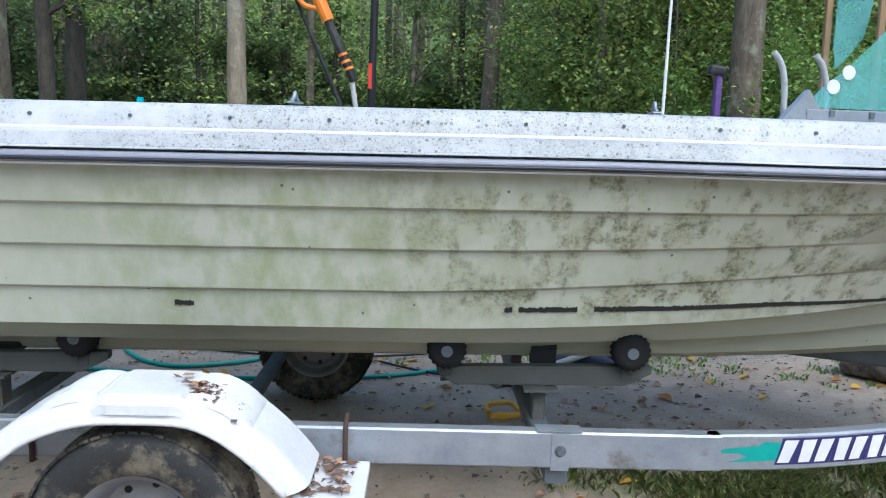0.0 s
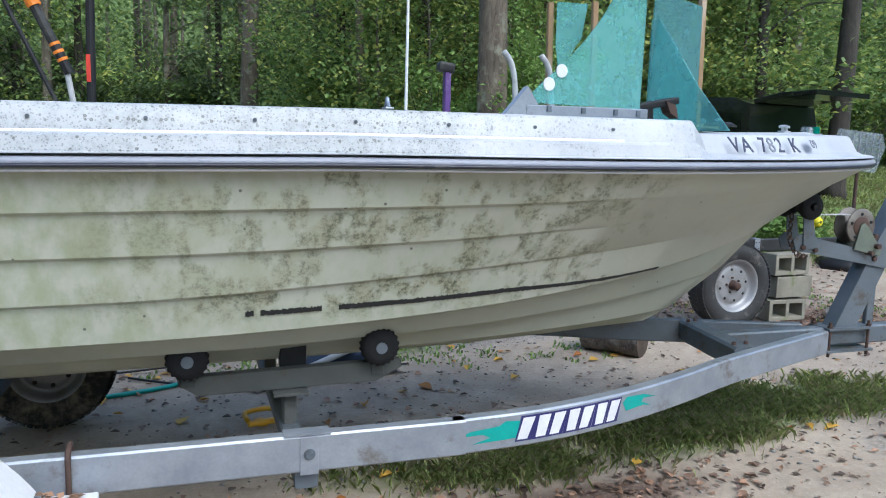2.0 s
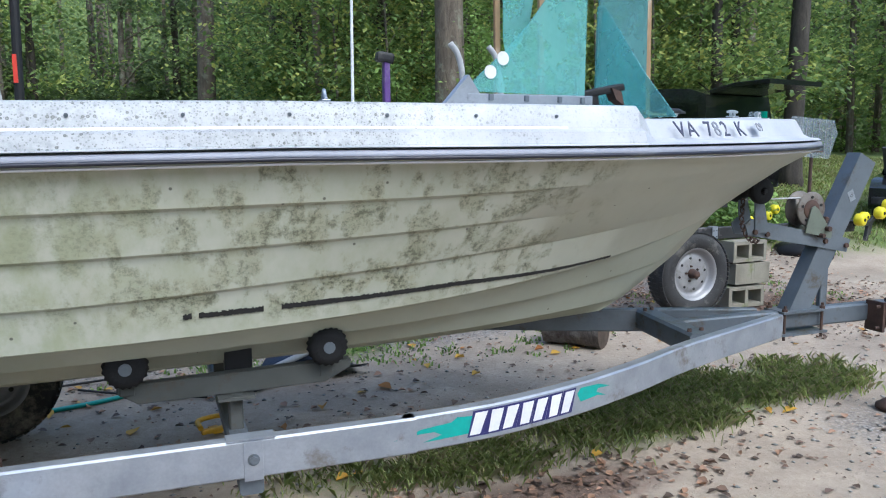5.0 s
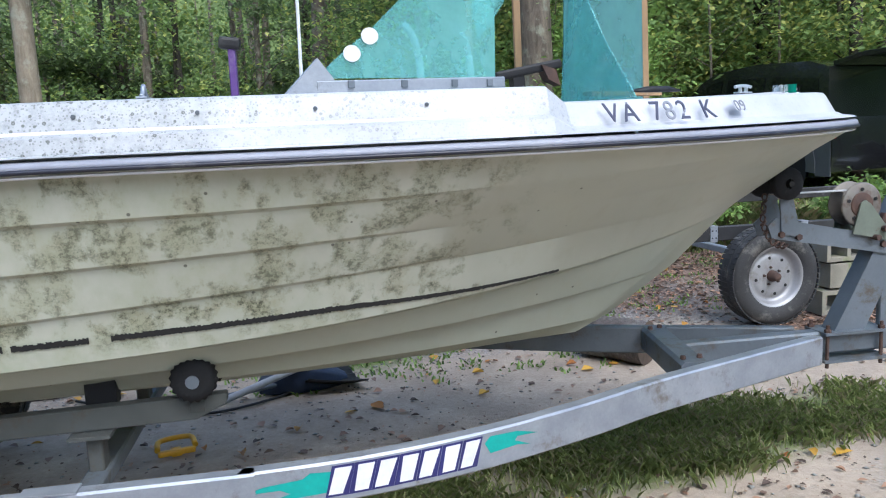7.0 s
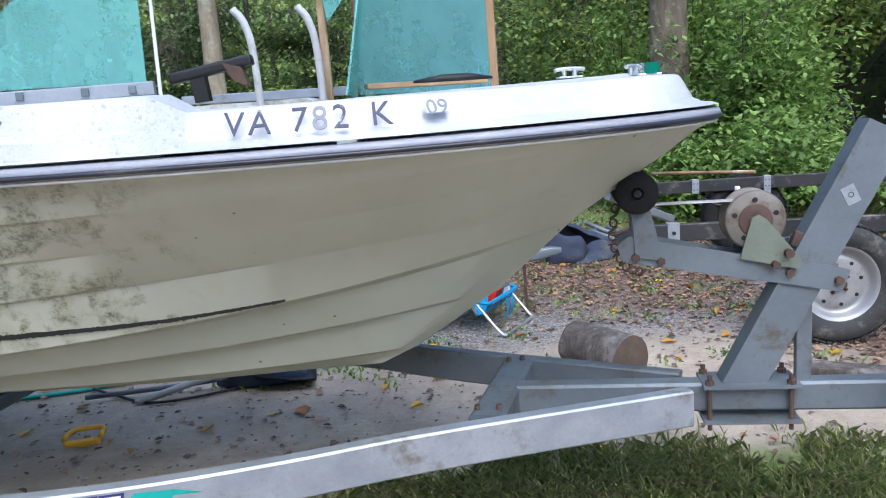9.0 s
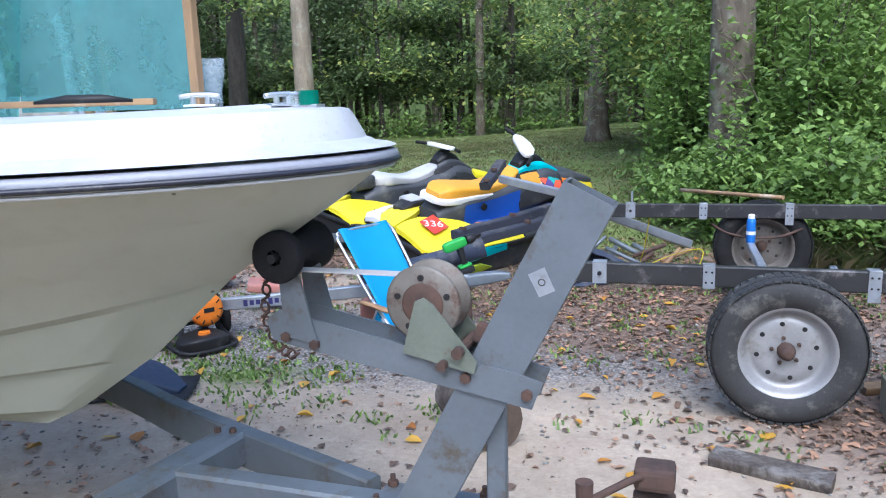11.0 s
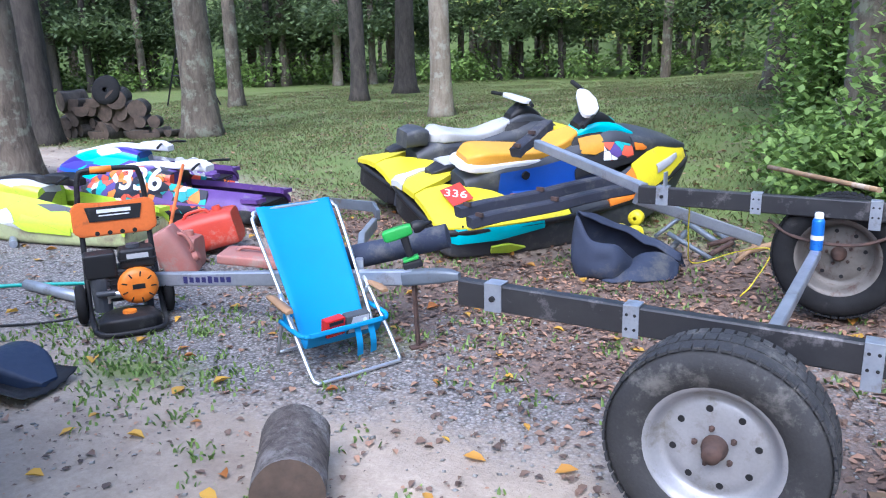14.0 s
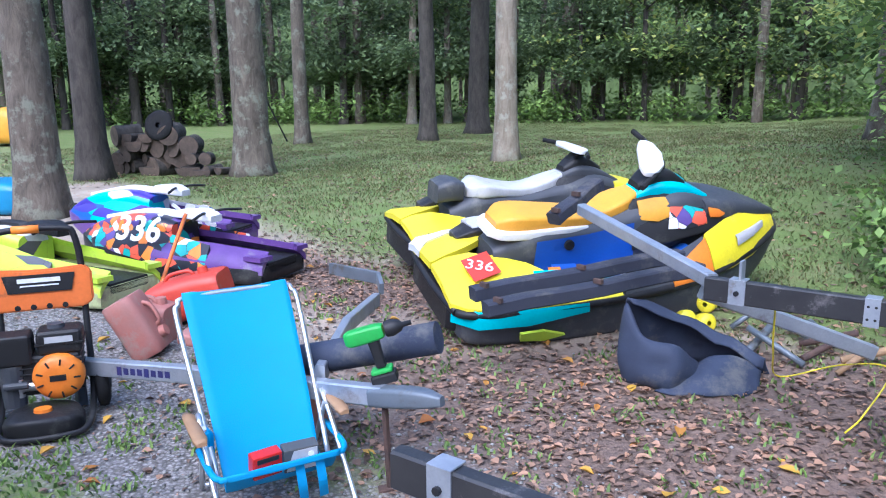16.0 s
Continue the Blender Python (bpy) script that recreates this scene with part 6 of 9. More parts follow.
def build_standup(m, mats, label, length=2.0, number=""):
    """A stand-up watercraft: x runs from stern to bow."""
    t = thing("stand_up_jet_ski", m, label, "jet ski", "stand-up jet skis")
    L = length
    body("hull", [(0.0, 0.27, 0.17, 0.04), (0.1, 0.31, 0.19, 0.02), (0.5 * L, 0.32, 0.22, 0.0), (0.78 * L, 0.26, 0.25, 0.02), (0.93 * L, 0.14, 0.28, 0.1), (L, 0.04, 0.29, 0.2)], M[mats[0]], t, "lower hull")
    for s in (-1, 1):
        strip("tray_wall", [((0.0, s * 0.17, 0.30), (-0.02, s * 0.30, 0.18)), ((0.25 * L, s * 0.18, 0.34), (0.25 * L, s * 0.325, 0.2)), ((0.5 * L, s * 0.2, 0.36), (0.5 * L, s * 0.33, 0.22))], M[mats[1]], t, "tray side wall", 0.06)
        strip("side_graphic", [((0.24 * L, s * 0.25, 0.335), (0.24 * L, s * 0.338, 0.16)), ((0.45 * L, s * 0.21, 0.40), (0.45 * L, s * 0.342, 0.17)), ((0.65 * L, s * 0.21, 0.46), (0.65 * L, s * 0.31, 0.24)), ((0.85 * L, s * 0.12, 0.40), (0.85 * L, s * 0.22, 0.27)), ((0.97 * L, s * 0.03, 0.31), (0.97 * L, s * 0.08, 0.29))], M[mats[2]], t, "printed side graphic", 0.05)
    body("tray", [(0.0, 0.19, 0.2, 0.12), (0.3 * L, 0.19, 0.21, 0.12), (0.5 * L, 0.19, 0.24, 0.14)], M["blackp"], t, "black standing tray")
    body("hood", [(0.46 * L, 0.16, 0.48, 0.2), (0.56 * L, 0.21, 0.54, 0.22), (0.72 * L, 0.2, 0.52, 0.24), (0.86 * L, 0.13, 0.44, 0.26), (0.97 * L, 0.05, 0.33, 0.27)], M[mats[3]], t, "hood")
    body("pole", [(0.36 * L, 0.035, 0.53, 0.49), (0.6 * L, 0.045, 0.58, 0.51), (0.85 * L, 0.05, 0.49, 0.42)], M[mats[4]], t, "handle pole")
    body("chin_pad", [(0.30 * L, 0.07, 0.55, 0.49), (0.36 * L, 0.09, 0.60, 0.50), (0.46 * L, 0.06, 0.59, 0.51)], M[mats[5]], t, "chin pad")
    bm = bmesh.new()
    tube(bm, bend([(0.29 * L, -0.3, 0.56), (0.32 * L, -0.12, 0.58), (0.34 * L, 0, 0.56), (0.32 * L, 0.12, 0.58), (0.29 * L, 0.3, 0.56)], 4), 0.013, 8)
    part("handlebar", bm, M["blackp"], t)
    for s in (-1, 1):
        bm = bmesh.new()
        plate(bm, ((-0.09, -0.06), (0.06, -0.07), (0.1, 0.05), (-0.07, 0.07)), 0.04, pose(0.05, s * 0.245, 0.255, 0, 0, 0))
        part("rail_cap", bm, M[mats[1]], t)
    if number:
        for s in (-1, 1):
            text_part(number, 0.32, pose(0.55 * L, s * 0.275, 0.43, 90 - s * -0 if s < 0 else 90, 0, 0 if s < 0 else 180) @ pose(0, 0, 0, -14, 0, 0) @ pose(0, 0, 0.065), M["decal_white"], t, "race_number", 0.004, 0.15, 0.95, 0.006)
    return t


build_standup(pose(-0.72, 8.60, -0.03, 0, 0, 198) @ Matrix.Diagonal((1.1, 1.1, 0.97, 1)), ("blackp", "purple", "facets", "facets", "decal_white", "white"), "purple stand-up jet ski with a coloured facet graphic", 2.05, "336")
build_standup(pose(-1.05, 7.38, -0.03, 0, 0, 196), ("limehull", "lime", "limewhite", "limewhite", "blackp", "blackp"), "lime and white stand-up jet ski on the gravel", 2.2)
build_standup(pose(-1.95, 9.05, 0.04, 0, 0, 203), ("purple", "purple", "blues", "blues", "white", "white"), "purple and white stand-up jet ski behind another", 2.1)


# ---- loose things in the yard ----
def build_chair():
    t = thing("beach_chair", pose(2.47, 6.19, rise(2.4, 6.2) + 0.012, 0, 0, 71) @ Matrix.Diagonal((1.05, 0.80, 0.985, 1)), "low folding beach chair with bright blue cloth and aluminium frame", "chair")
    def rod(name, pts, r=0.011, mat="alu", label="", n=5):
        bm = bmesh.new()
        tube(bm, bend(pts, n), r, 8)
        return part(name, bm, M[mat], t, label)
    rod("front_loop", [(-0.245, 0.47, 0.40), (-0.25, 0.30, 0.26), (-0.25, 0.06, 0.04), (-0.235, 0.01, 0.008), (-0.2, 0.0, 0.006), (0.2, 0.0, 0.006), (0.235, 0.01, 0.008), (0.25, 0.06, 0.04), (0.25, 0.30, 0.26), (0.25, 0.47, 0.40)], label="bent aluminium front leg loop")
    rod("back_loop", [(-0.215, 0.28, 0.14), (-0.235, 0.55, 0.46), (-0.25, 0.79, 0.735), (-0.235, 0.83, 0.78), (-0.19, 0.85, 0.805), (0.19, 0.85, 0.805), (0.235, 0.83, 0.78), (0.25, 0.79, 0.735), (0.235, 0.55, 0.46), (0.215, 0.28, 0.14)], label="aluminium backrest loop")
    rod("seat_loop", [(-0.255, 0.46, 0.25), (-0.255, 0.22, 0.235), (-0.235, 0.16, 0.225), (-0.19, 0.145, 0.225), (0.19, 0.145, 0.225), (0.235, 0.16, 0.225), (0.255, 0.22, 0.235), (0.255, 0.46, 0.25)], 0.013, "canvas", "seat bar wrapped in blue cloth")
    rod("rear_leg", [(-0.24, 0.40, 0.36), (-0.235, 0.52, 0.18), (-0.225, 0.64, 0.005)])
    rod("rear_leg", [(0.24, 0.40, 0.36), (0.235, 0.52, 0.18), (0.225, 0.64, 0.005)])
    rod("rear_bar", [(-0.225, 0.64, 0.012), (0, 0.65, 0.012), (0.225, 0.64, 0.012)])
    for s in (-1, 1):
        bm = bmesh.new()
        rr = []
        for y, w, z in ((0.24, 0.018, 0.352), (0.28, 0.026, 0.358), (0.42, 0.024, 0.372), (0.52, 0.022, 0.38), (0.56, 0.014, 0.378)):
            rr.append([(s * 0.275 - w, y, z - 0.008), (s * 0.275 + w, y, z - 0.008), (s * 0.275 + w, y, z + 0.006), (s * 0.275, y, z + 0.011), (s * 0.275 - w, y, z + 0.006)])
        loft(bm, rr)
        part("armrest", bm, M["wood_arm"], t, "brown wooden armrest")
    # cloth sling
    bm = bmesh.new()
    rows = []
    run = bend([(0, 0.868, 0.79), (0, 0.85, 0.822), (0, 0.825, 0.80), (0, 0.66, 0.60), (0, 0.48, 0.37), (0, 0.37, 0.20), (0, 0.30, 0.125), (0, 0.22, 0.14), (0, 0.165, 0.205), (0, 0.135, 0.238), (0, 0.13, 0.215)], 5)
    for i, p in enumerate(run):
        f = i / (len(run) - 1)
        w = 0.205 + 0.012 * math.sin(f * 9)
        dip = 0.022 * math.sin(min(1, f * 1.2) * math.pi)
        rows.append([bm.verts.new((w * u, p.y + dip * (1 - u * u), p.z - dip * (1 - u * u) * 0.6 + 0.004 * noise.noise((u * 3, f * 9, 0)))) for u in (-1, -0.8, -0.5, -0.2, 0.1, 0.4, 0.7, 0.9, 1)])
    for a, b in zip(rows, rows[1:]):
        for i in range(8):
            bm.faces.new((a[i], a[i + 1], b[i + 1], b[i])).smooth = True
    ob = part("sling", bm, M["canvas"], t, "sagging bright blue cloth sling")
    so = ob.modifiers.new("thick", "SOLIDIFY")
    so.thickness = 0.004
    # pocket bunched at the side, straps below
    body("side_pocket", [(-0.245, 0.02, 0.36, 0.26), (-0.225, 0.035, 0.38, 0.22), (-0.205, 0.02, 0.36, 0.24)], M["canvas"], t, "bunched blue side pocket", 3, pose(0, 0.42, -0.03))
    for x in (0.06, 0.14):
        bm = bmesh.new()
        bar(bm, bend([(x, 0.16, 0.215), (x + 0.005, 0.14, 0.12), (x + 0.02, 0.18, 0.035)], 4), 0.035, 0.003, (0, 1, 0.3))
        part("strap", bm, M["canvas"], t, "faded blue hanging strap")
    return t


build_chair()


def build_seat_boxes():
    m = pose(2.47, 6.19, rise(2.4, 6.2) + 0.012, 0, 0, 71) @ Matrix.Diagonal((1.05, 0.80, 0.985, 1))
    t = thing("tail_lamp", m @ pose(-0.06, 0.20, 0.215, 8, 0, 6), "red square trailer lamp lying on the chair seat", "lamp")
    bm = bmesh.new()
    box(bm, (0.115, 0.07, 0.10), (0, 0, 0.02), (0, 0, 0), 0.008)
    part("lens", bm, M["lamp_red"], t, "red plastic lens")
    bm = bmesh.new()
    box(bm, (0.085, 0.006, 0.02), (0, -0.036, 0.05), (0, 0, 0), 0.002)
    part("slot", bm, M["blackp"], t)
    t = thing("switch_box", m @ pose(0.075, 0.205, 0.21, 8, 0, -4), "grey electrical box with a worn front on the chair seat", "box")
    bm = bmesh.new()
    box(bm, (0.135, 0.075, 0.105), (0, 0, 0.02), (0, 0, 0), 0.006)
    part("case", bm, M["cargrey"], t)
    bm = bmesh.new()
    plate(bm, ((-0.06, -0.045), (0.06, -0.045), (0.06, 0.045), (-0.03, 0.045)), 0.003, pose(0, -0.04, 0.02, 90, 0, 0))
    part("face_plate", bm, M["seatgrey"], t, "scuffed pale front plate")
    bm = bmesh.new()
    cyl(bm, (0.035, -0.045, 0.04), (0.035, -0.04, 0.04), 0.012, 0.012, 14)
    part("knob", bm, M["decal_white"], t)


build_seat_boxes()


def build_washer():
    t = thing("pressure_washer", pose(0.69, 6.02, rise(0.7, 6.0) + 0.005, 0, 0, 61) @ Matrix.Diagonal((1.06, 0.86, 1.03, 1)), "orange and black petrol pressure washer on two wheels", "pressure washer")
    bm = bmesh.new()
    tube(bm, bend([(-0.19, -0.24, 0.03), (-0.20, 0.0, 0.06), (-0.20, 0.14, 0.16), (-0.19, 0.24, 0.45), (-0.19, 0.27, 0.70), (-0.17, 0.27, 0.88), (-0.12, 0.27, 0.92), (0.12, 0.27, 0.92), (0.17, 0.27, 0.88), (0.19, 0.27, 0.70), (0.19, 0.24, 0.45), (0.20, 0.14, 0.16), (0.20, 0.0, 0.06), (0.19, -0.24, 0.03), (0.12, -0.32, 0.02), (-0.12, -0.32, 0.02), (-0.19, -0.24, 0.03)], 4), 0.016, 8)
    fr = part("frame", bm, M["blackp"], t, "black tube frame")
    bm = bmesh.new()
    tube(bm, [(-0.10, 0.27, 0.922), (0.02, 0.27, 0.922)], 0.021, 10)
    part("grip", bm, M["orange"], fr, "orange handle grip")
    bm = bmesh.new()
    plate(bm, ((-0.235, -0.10), (-0.19, -0.13), (0.19, -0.13), (0.235, -0.10), (0.235, 0.055), (0.20, 0.085), (0.06, 0.075), (-0.06, 0.075), (-0.20, 0.085), (-0.235, 0.055)), 0.05, pose(0, 0.245, 0.645, 86, 0, 0), 0.008)
    pan = part("control_panel", bm, M["orange_d"], t, "orange control panel")
    bm = bmesh.new()
    plate(bm, ((-0.14, -0.05), (0.14, -0.05), (0.16, 0.04), (-0.16, 0.04)), 0.006, pose(0, 0.215, 0.66, 86, 0, 0))
    part("panel_label", bm, M["blackp"], pan, "black label panel")
    for zz, w, hh in ((0.672, 0.19, 0.022), (0.645, 0.17, 0.007)):
        bm = bmesh.new()
        box(bm, (w, 0.003, hh), (0, 0.2095, zz))
        part("label_bar", bm, M["decal_white"], pan, "white printed bar")
    for k in range(4):
        bm = bmesh.new()
        cyl(bm, (-0.105 + 0.07 * k, 0.225, 0.535), (-0.105 + 0.07 * k, 0.21, 0.535), 0.014, 0.014, 12)
        part("nozzle", bm, M["blackp"], pan)
    body("tray", [(-0.17, 0.05, 0.06, 0.0), (-0.12, 0.13, 0.09, 0.0), (0.0, 0.16, 0.10, 0.0), (0.12, 0.13, 0.09, 0.0), (0.17, 0.05, 0.06, 0.0)], M["blackp"], t, "black moulded front tray", 4, pose(0, -0.17, 0.01))
    bm = bmesh.new()
    cyl(bm, (0.0, -0.19, 0.10), (0.0, -0.19, 0.125), 0.042, 0.038, 18)
    part("tank_cap", bm, M["orange"], t, "orange tank cap")
    bm = bmesh.new()
    box(bm, (0.26, 0.22, 0.20), (0.04, 0.05, 0.25), (0, 0, 0), 0.03, 3)
    for k in range(6):
        box(bm, (0.27, 0.23, 0.008), (0.04, 0.05, 0.17 + 0.03 * k), (0, 0, 0), 0.003)
    part("engine_block", bm, M["blackp"], t, "black engine block")
    bm = bmesh.new()
    lathe(bm, [(0.0, 0.05), (0.05, 0.052), (0.085, 0.045), (0.108, 0.025), (0.115, 0.0), (0.115, -0.04)], 28, pose(0.07, -0.07, 0.24, 90, 0, 0))
    cov = part("recoil_cover", bm, M["orange"], t, "round orange recoil cover")
    for k in range(9):
        bm = bmesh.new()
        a = radians(40 * k)
        box(bm, (0.03, 0.006, 0.008), (0.07 + 0.082 * math.cos(a), -0.122 + 0.004, 0.24 + 0.082 * math.sin(a)), (0, -40 * k, 0))
        part("vent_slot", bm, M["blackp"], cov)
    bm = bmesh.new()
    box(bm, (0.07, 0.004, 0.03), (0.07, -0.124, 0.245), (0, 0, 0), 0.001)
    part("badge", bm, M["blackp"], cov)
    bm = bmesh.new()
    box(bm, (0.20, 0.19, 0.12), (0.085, 0.03, 0.405), (0, 0, 0), 0.03, 3)
    box(bm, (0.21, 0.20, 0.012), (0.085, 0.03, 0.40), (0, 0, 0), 0.004)
    tank = part("fuel_tank", bm, M["blackp"], t, "black fuel tank")
    bm = bmesh.new()
    cyl(bm, (0.07, 0.03, 0.46), (0.07, 0.03, 0.485), 0.04, 0.038, 18)
    part("fuel_cap", bm, M["greyp"], tank)
    bm = bmesh.new()
    box(bm, (0.12, 0.003, 0.03), (0.085, -0.073, 0.425))
    part("warning_label", bm, M["seatgrey"], tank, "pale warning label")
    bm = bmesh.new()
    box(bm, (0.17, 0.16, 0.15), (-0.12, 0.0, 0.385), (0, 0, 0), 0.02, 3)
    for k in range(5):
        box(bm, (0.175, 0.006, 0.11), (-0.12, -0.066 + 0.032 * k, 0.39))
    part("air_filter", bm, M["blackp"], t, "black ribbed air filter housing")
    bm = bmesh.new()
    cyl(bm, (-0.13, -0.02, 0.10), (-0.13, -0.02, 0.31), 0.05, 0.06, 14)
    cyl(bm, (-0.16, -0.09, 0.22), (-0.06, -0.10, 0.22), 0.018, 0.018, 10)
    part("pump_housing", bm, M["greyp"], t, "dirty grey pump housing")
    bm = bmesh.new()
    cyl(bm, (-0.10, -0.05, 0.20), (-0.02, -0.07, 0.20), 0.025, 0.02, 12)
    cyl(bm, (-0.10, -0.05, 0.15), (-0.10, -0.05, 0.24), 0.018, 0.018, 10)
    part("pump", bm, M["alu"], t, "metal pump")
    for s in (-1, 1):
        bm = bmesh.new()
        lathe(bm, [(0.03, -0.03), (0.09, -0.03), (0.12, -0.02), (0.125, 0.0), (0.12, 0.02), (0.09, 0.03), (0.03, 0.03)], 28, pose(s * 0.245, 0.12, 0.125, 0, 90, 0))
        w = part("wheel", bm, M["rubber"], t, "black wheel")
        bm = bmesh.new()
        cyl(bm, (s * 0.215, 0.12, 0.125), (s * 0.283, 0.12, 0.125), 0.03, 0.03, 14)
        part("wheel_hub", bm, M["greyp"], w)
    h = thing("hose", Matrix(), "black rubber hose snaking over the gravel", "hose")
    bm = bmesh.new()
    pts = bend([(0.62, 5.98, 0.16), (0.45, 5.85, 0.02), (0.15, 5.6, -0.02), (-0.3, 5.35, -0.02), (-1.2, 5.3, -0.03), (-2.4, 5.6, -0.03)], 6)
    tube(bm, [(p.x, p.y, max(p.z, rise(p.x, p.y) + 0.008)) for p in pts], 0.008, 6)
    part("hose_line", bm, M["blackp"], h)


build_washer()


def build_fuel_can(m, mat, label, w=0.42, d=0.30, h=0.24):
    t = thing("fuel_can", m, label, "fuel can", "fuel cans")
    body("tank", [(-w / 2, d * 0.38, h * 0.85, 0.01), (-w * 0.45, d * 0.5, h * 0.95, 0.0), (0, d * 0.5, h, 0.0), (w * 0.45, d * 0.5, h * 0.95, 0.0), (w / 2, d * 0.38, h * 0.85, 0.01)], M[mat], t, "", 3)
    bm = bmesh.new()
    cyl(bm, (w * 0.25, 0, h * 0.97), (w * 0.25, 0, h + 0.035), 0.04, 0.035, 16)
    part("cap", bm, M[mat], t)
    bm = bmesh.new()
    tube(bm, bend([(-w * 0.3, 0, h * 0.96), (-w * 0.2, 0, h + 0.03), (w * 0.05, 0, h + 0.03), (w * 0.12, 0, h * 0.97)], 4), 0.014, 8)
    part("handle", bm, M[mat], t)
    return t


build_fuel_can(pose(-0.30, 7.50, rise(-0.3, 7.5) + 0.04, 0, -14, 40), "red", "bright red plastic fuel can tilted on the gravel", 0.54, 0.36, 0.30)
build_fuel_can(pose(-0.02, 6.80, rise(0, 6.8) + 0.13, 0, 62, 40), "red_fade", "faded pink-red fuel can lying on its side", 0.40, 0.26, 0.22)
build_fuel_can(pose(-0.12, 7.05, rise(0, 7.0) + 0.0, 0, 0, 30), "red_fade", "old faded red fuel can behind the pressure washer", 0.30, 0.24, 0.26)
build_fuel_can(pose(1.75, 6.78, rise(1.7, 6.8) + 0.0, 0, 0, 10), "red_fade", "dark red fuel can behind the beach chair", 0.24, 0.18, 0.22)
build_fuel_can(pose(0.75, 7.05, rise(0.7, 7.0) + 0.16, 0, 6, 30), "red_fade", "worn red and white cooler lid on the trailer frame", 0.5, 0.30, 0.07)


def stick(name, a, b, r, mat, label, category, z_up=True):
    t = thing(name, Matrix.Translation(Vector(a)), label, category)
    bm = bmesh.new()
    e = Vector(b) - Vector(a)
    tube(bm, [Vector(), e * 0.33, e * 0.66, e], r, 8)
    part("shaft", bm, M[mat], t)
    return t


stick("red_stake", (-1.0, 7.55, rise(-1, 7.5)), (-1.48, 8.16, 0.53), 0.017, "orange_d", "long red-orange metal stake leaning on a jet ski", "stake")
stick("metal_bar", (-0.62, 6.06, 0.0), (0.05, 6.09, 0.0), 0.04, "galv", "galvanised bar lying on the gravel", "bar")
stick("metal_bar", (-2.15, 6.75, 0.0), (-1.95, 6.65, 0.0), 0.035, "galv", "short galvanised offcut on the gravel", "bar")
stick("wooden_handle", (3.72, 9.4, 0.70), (4.55, 8.42, 0.76), 0.017, "wood", "weathered wooden handle lying across the wheel", "handle")
stick("metal_bar", (4.95, 8.75, 0.12), (6.6, 8.95, 0.17), 0.04, "galv", "galvanised bar lying in the leaves", "bar")


def build_frame_trailer():
    """The low trailer whose tongue lies behind the chair."""
    t = thing("low_trailer", Matrix(), "low galvanised trailer tongue lying among the watercraft with padded bunk", "trailer")
    bm = bmesh.new()
    bar(bm, [(0.35, 6.13, 0.17), (1.28, 6.43, 0.245), (2.50, 6.64, 0.385)], 0.06, 0.085)
    tg = part("tongue", bm, M["galv"], t, "blue-grey galvanised tongue")
    bm = bmesh.new()
    body("coupler", [(-0.06, 0.04, 0.035, -0.045), (0.08, 0.042, 0.045, -0.04), (0.20, 0.038, 0.04, -0.03), (0.28, 0.018, 0.02, -0.02)], M["galv_d"], t, "dull steel coupler", 3, pose(2.50, 6.64, 0.385, 0, -7, 10))
    bm.free()
    # maker's marks as plain shapes
    d = Vector((0.93, 0.30, 0)).normalized()
    for k in range(8):
        p = Vector((0.93, 6.317, 0.217)) + d * 0.045 * k + Vector((d.y, -d.x, 0)) * 0.032 + Vector((0, 0, 0.0034 * k))
        bm = bmesh.new()
        box(bm, (0.03, 0.002, 0.045 if k in (0, 4) else 0.034), p, (0, 0, 18))
        part("logo_block", bm, M["decal_navy"], tg, "dark blue logo shape")
    bm = bmesh.new()
    bar(bm, [(1.20, 7.86, 0.30), (1.60, 7.25, 0.36), (2.12, 6.62, 0.39)], 0.045, 0.085)
    part("side_channel", bm, M["galv"], t, "galvanised channel")
    bm = bmesh.new()
    bar(bm, [(0.55, 8.05, 0.37), (1.10, 7.98, 0.40), (1.21, 7.90, 0.36)], 0.03, 0.08)
    part("bent_channel", bm, M["galv_d"], t, "bent grey channel")
    bm = bmesh.new()
    tube(bm, [(1.70, 6.60, 0.33), (1.95, 6.70, 0.40), (2.25, 6.85, 0.48), (2.50, 6.98, 0.55)], 0.072, 14)
    part("bunk_pad", bm, M["tarp"], t, "dark blue padded bunk")
    bm = bmesh.new()
    bar(bm, [(2.50, 6.66, -0.04), (2.49, 6.65, 0.35)], 0.022, 0.022, (1, 0, 0))
    bar(bm, [(2.47, 6.62, -0.04), (2.53, 6.70, -0.03)], 0.05, 0.015)
    part("stand", bm, M["rust"], t, "short rusted stand")
    for x, y in ((0.62, 6.22),):
        bm = bmesh.new()
        bar(bm, [(x, y, -0.03), (x, y, 0.16)], 0.05, 0.05, (1, 0, 0))
        part("stand", bm, M["galv_d"], t)
    return t


build_frame_trailer()


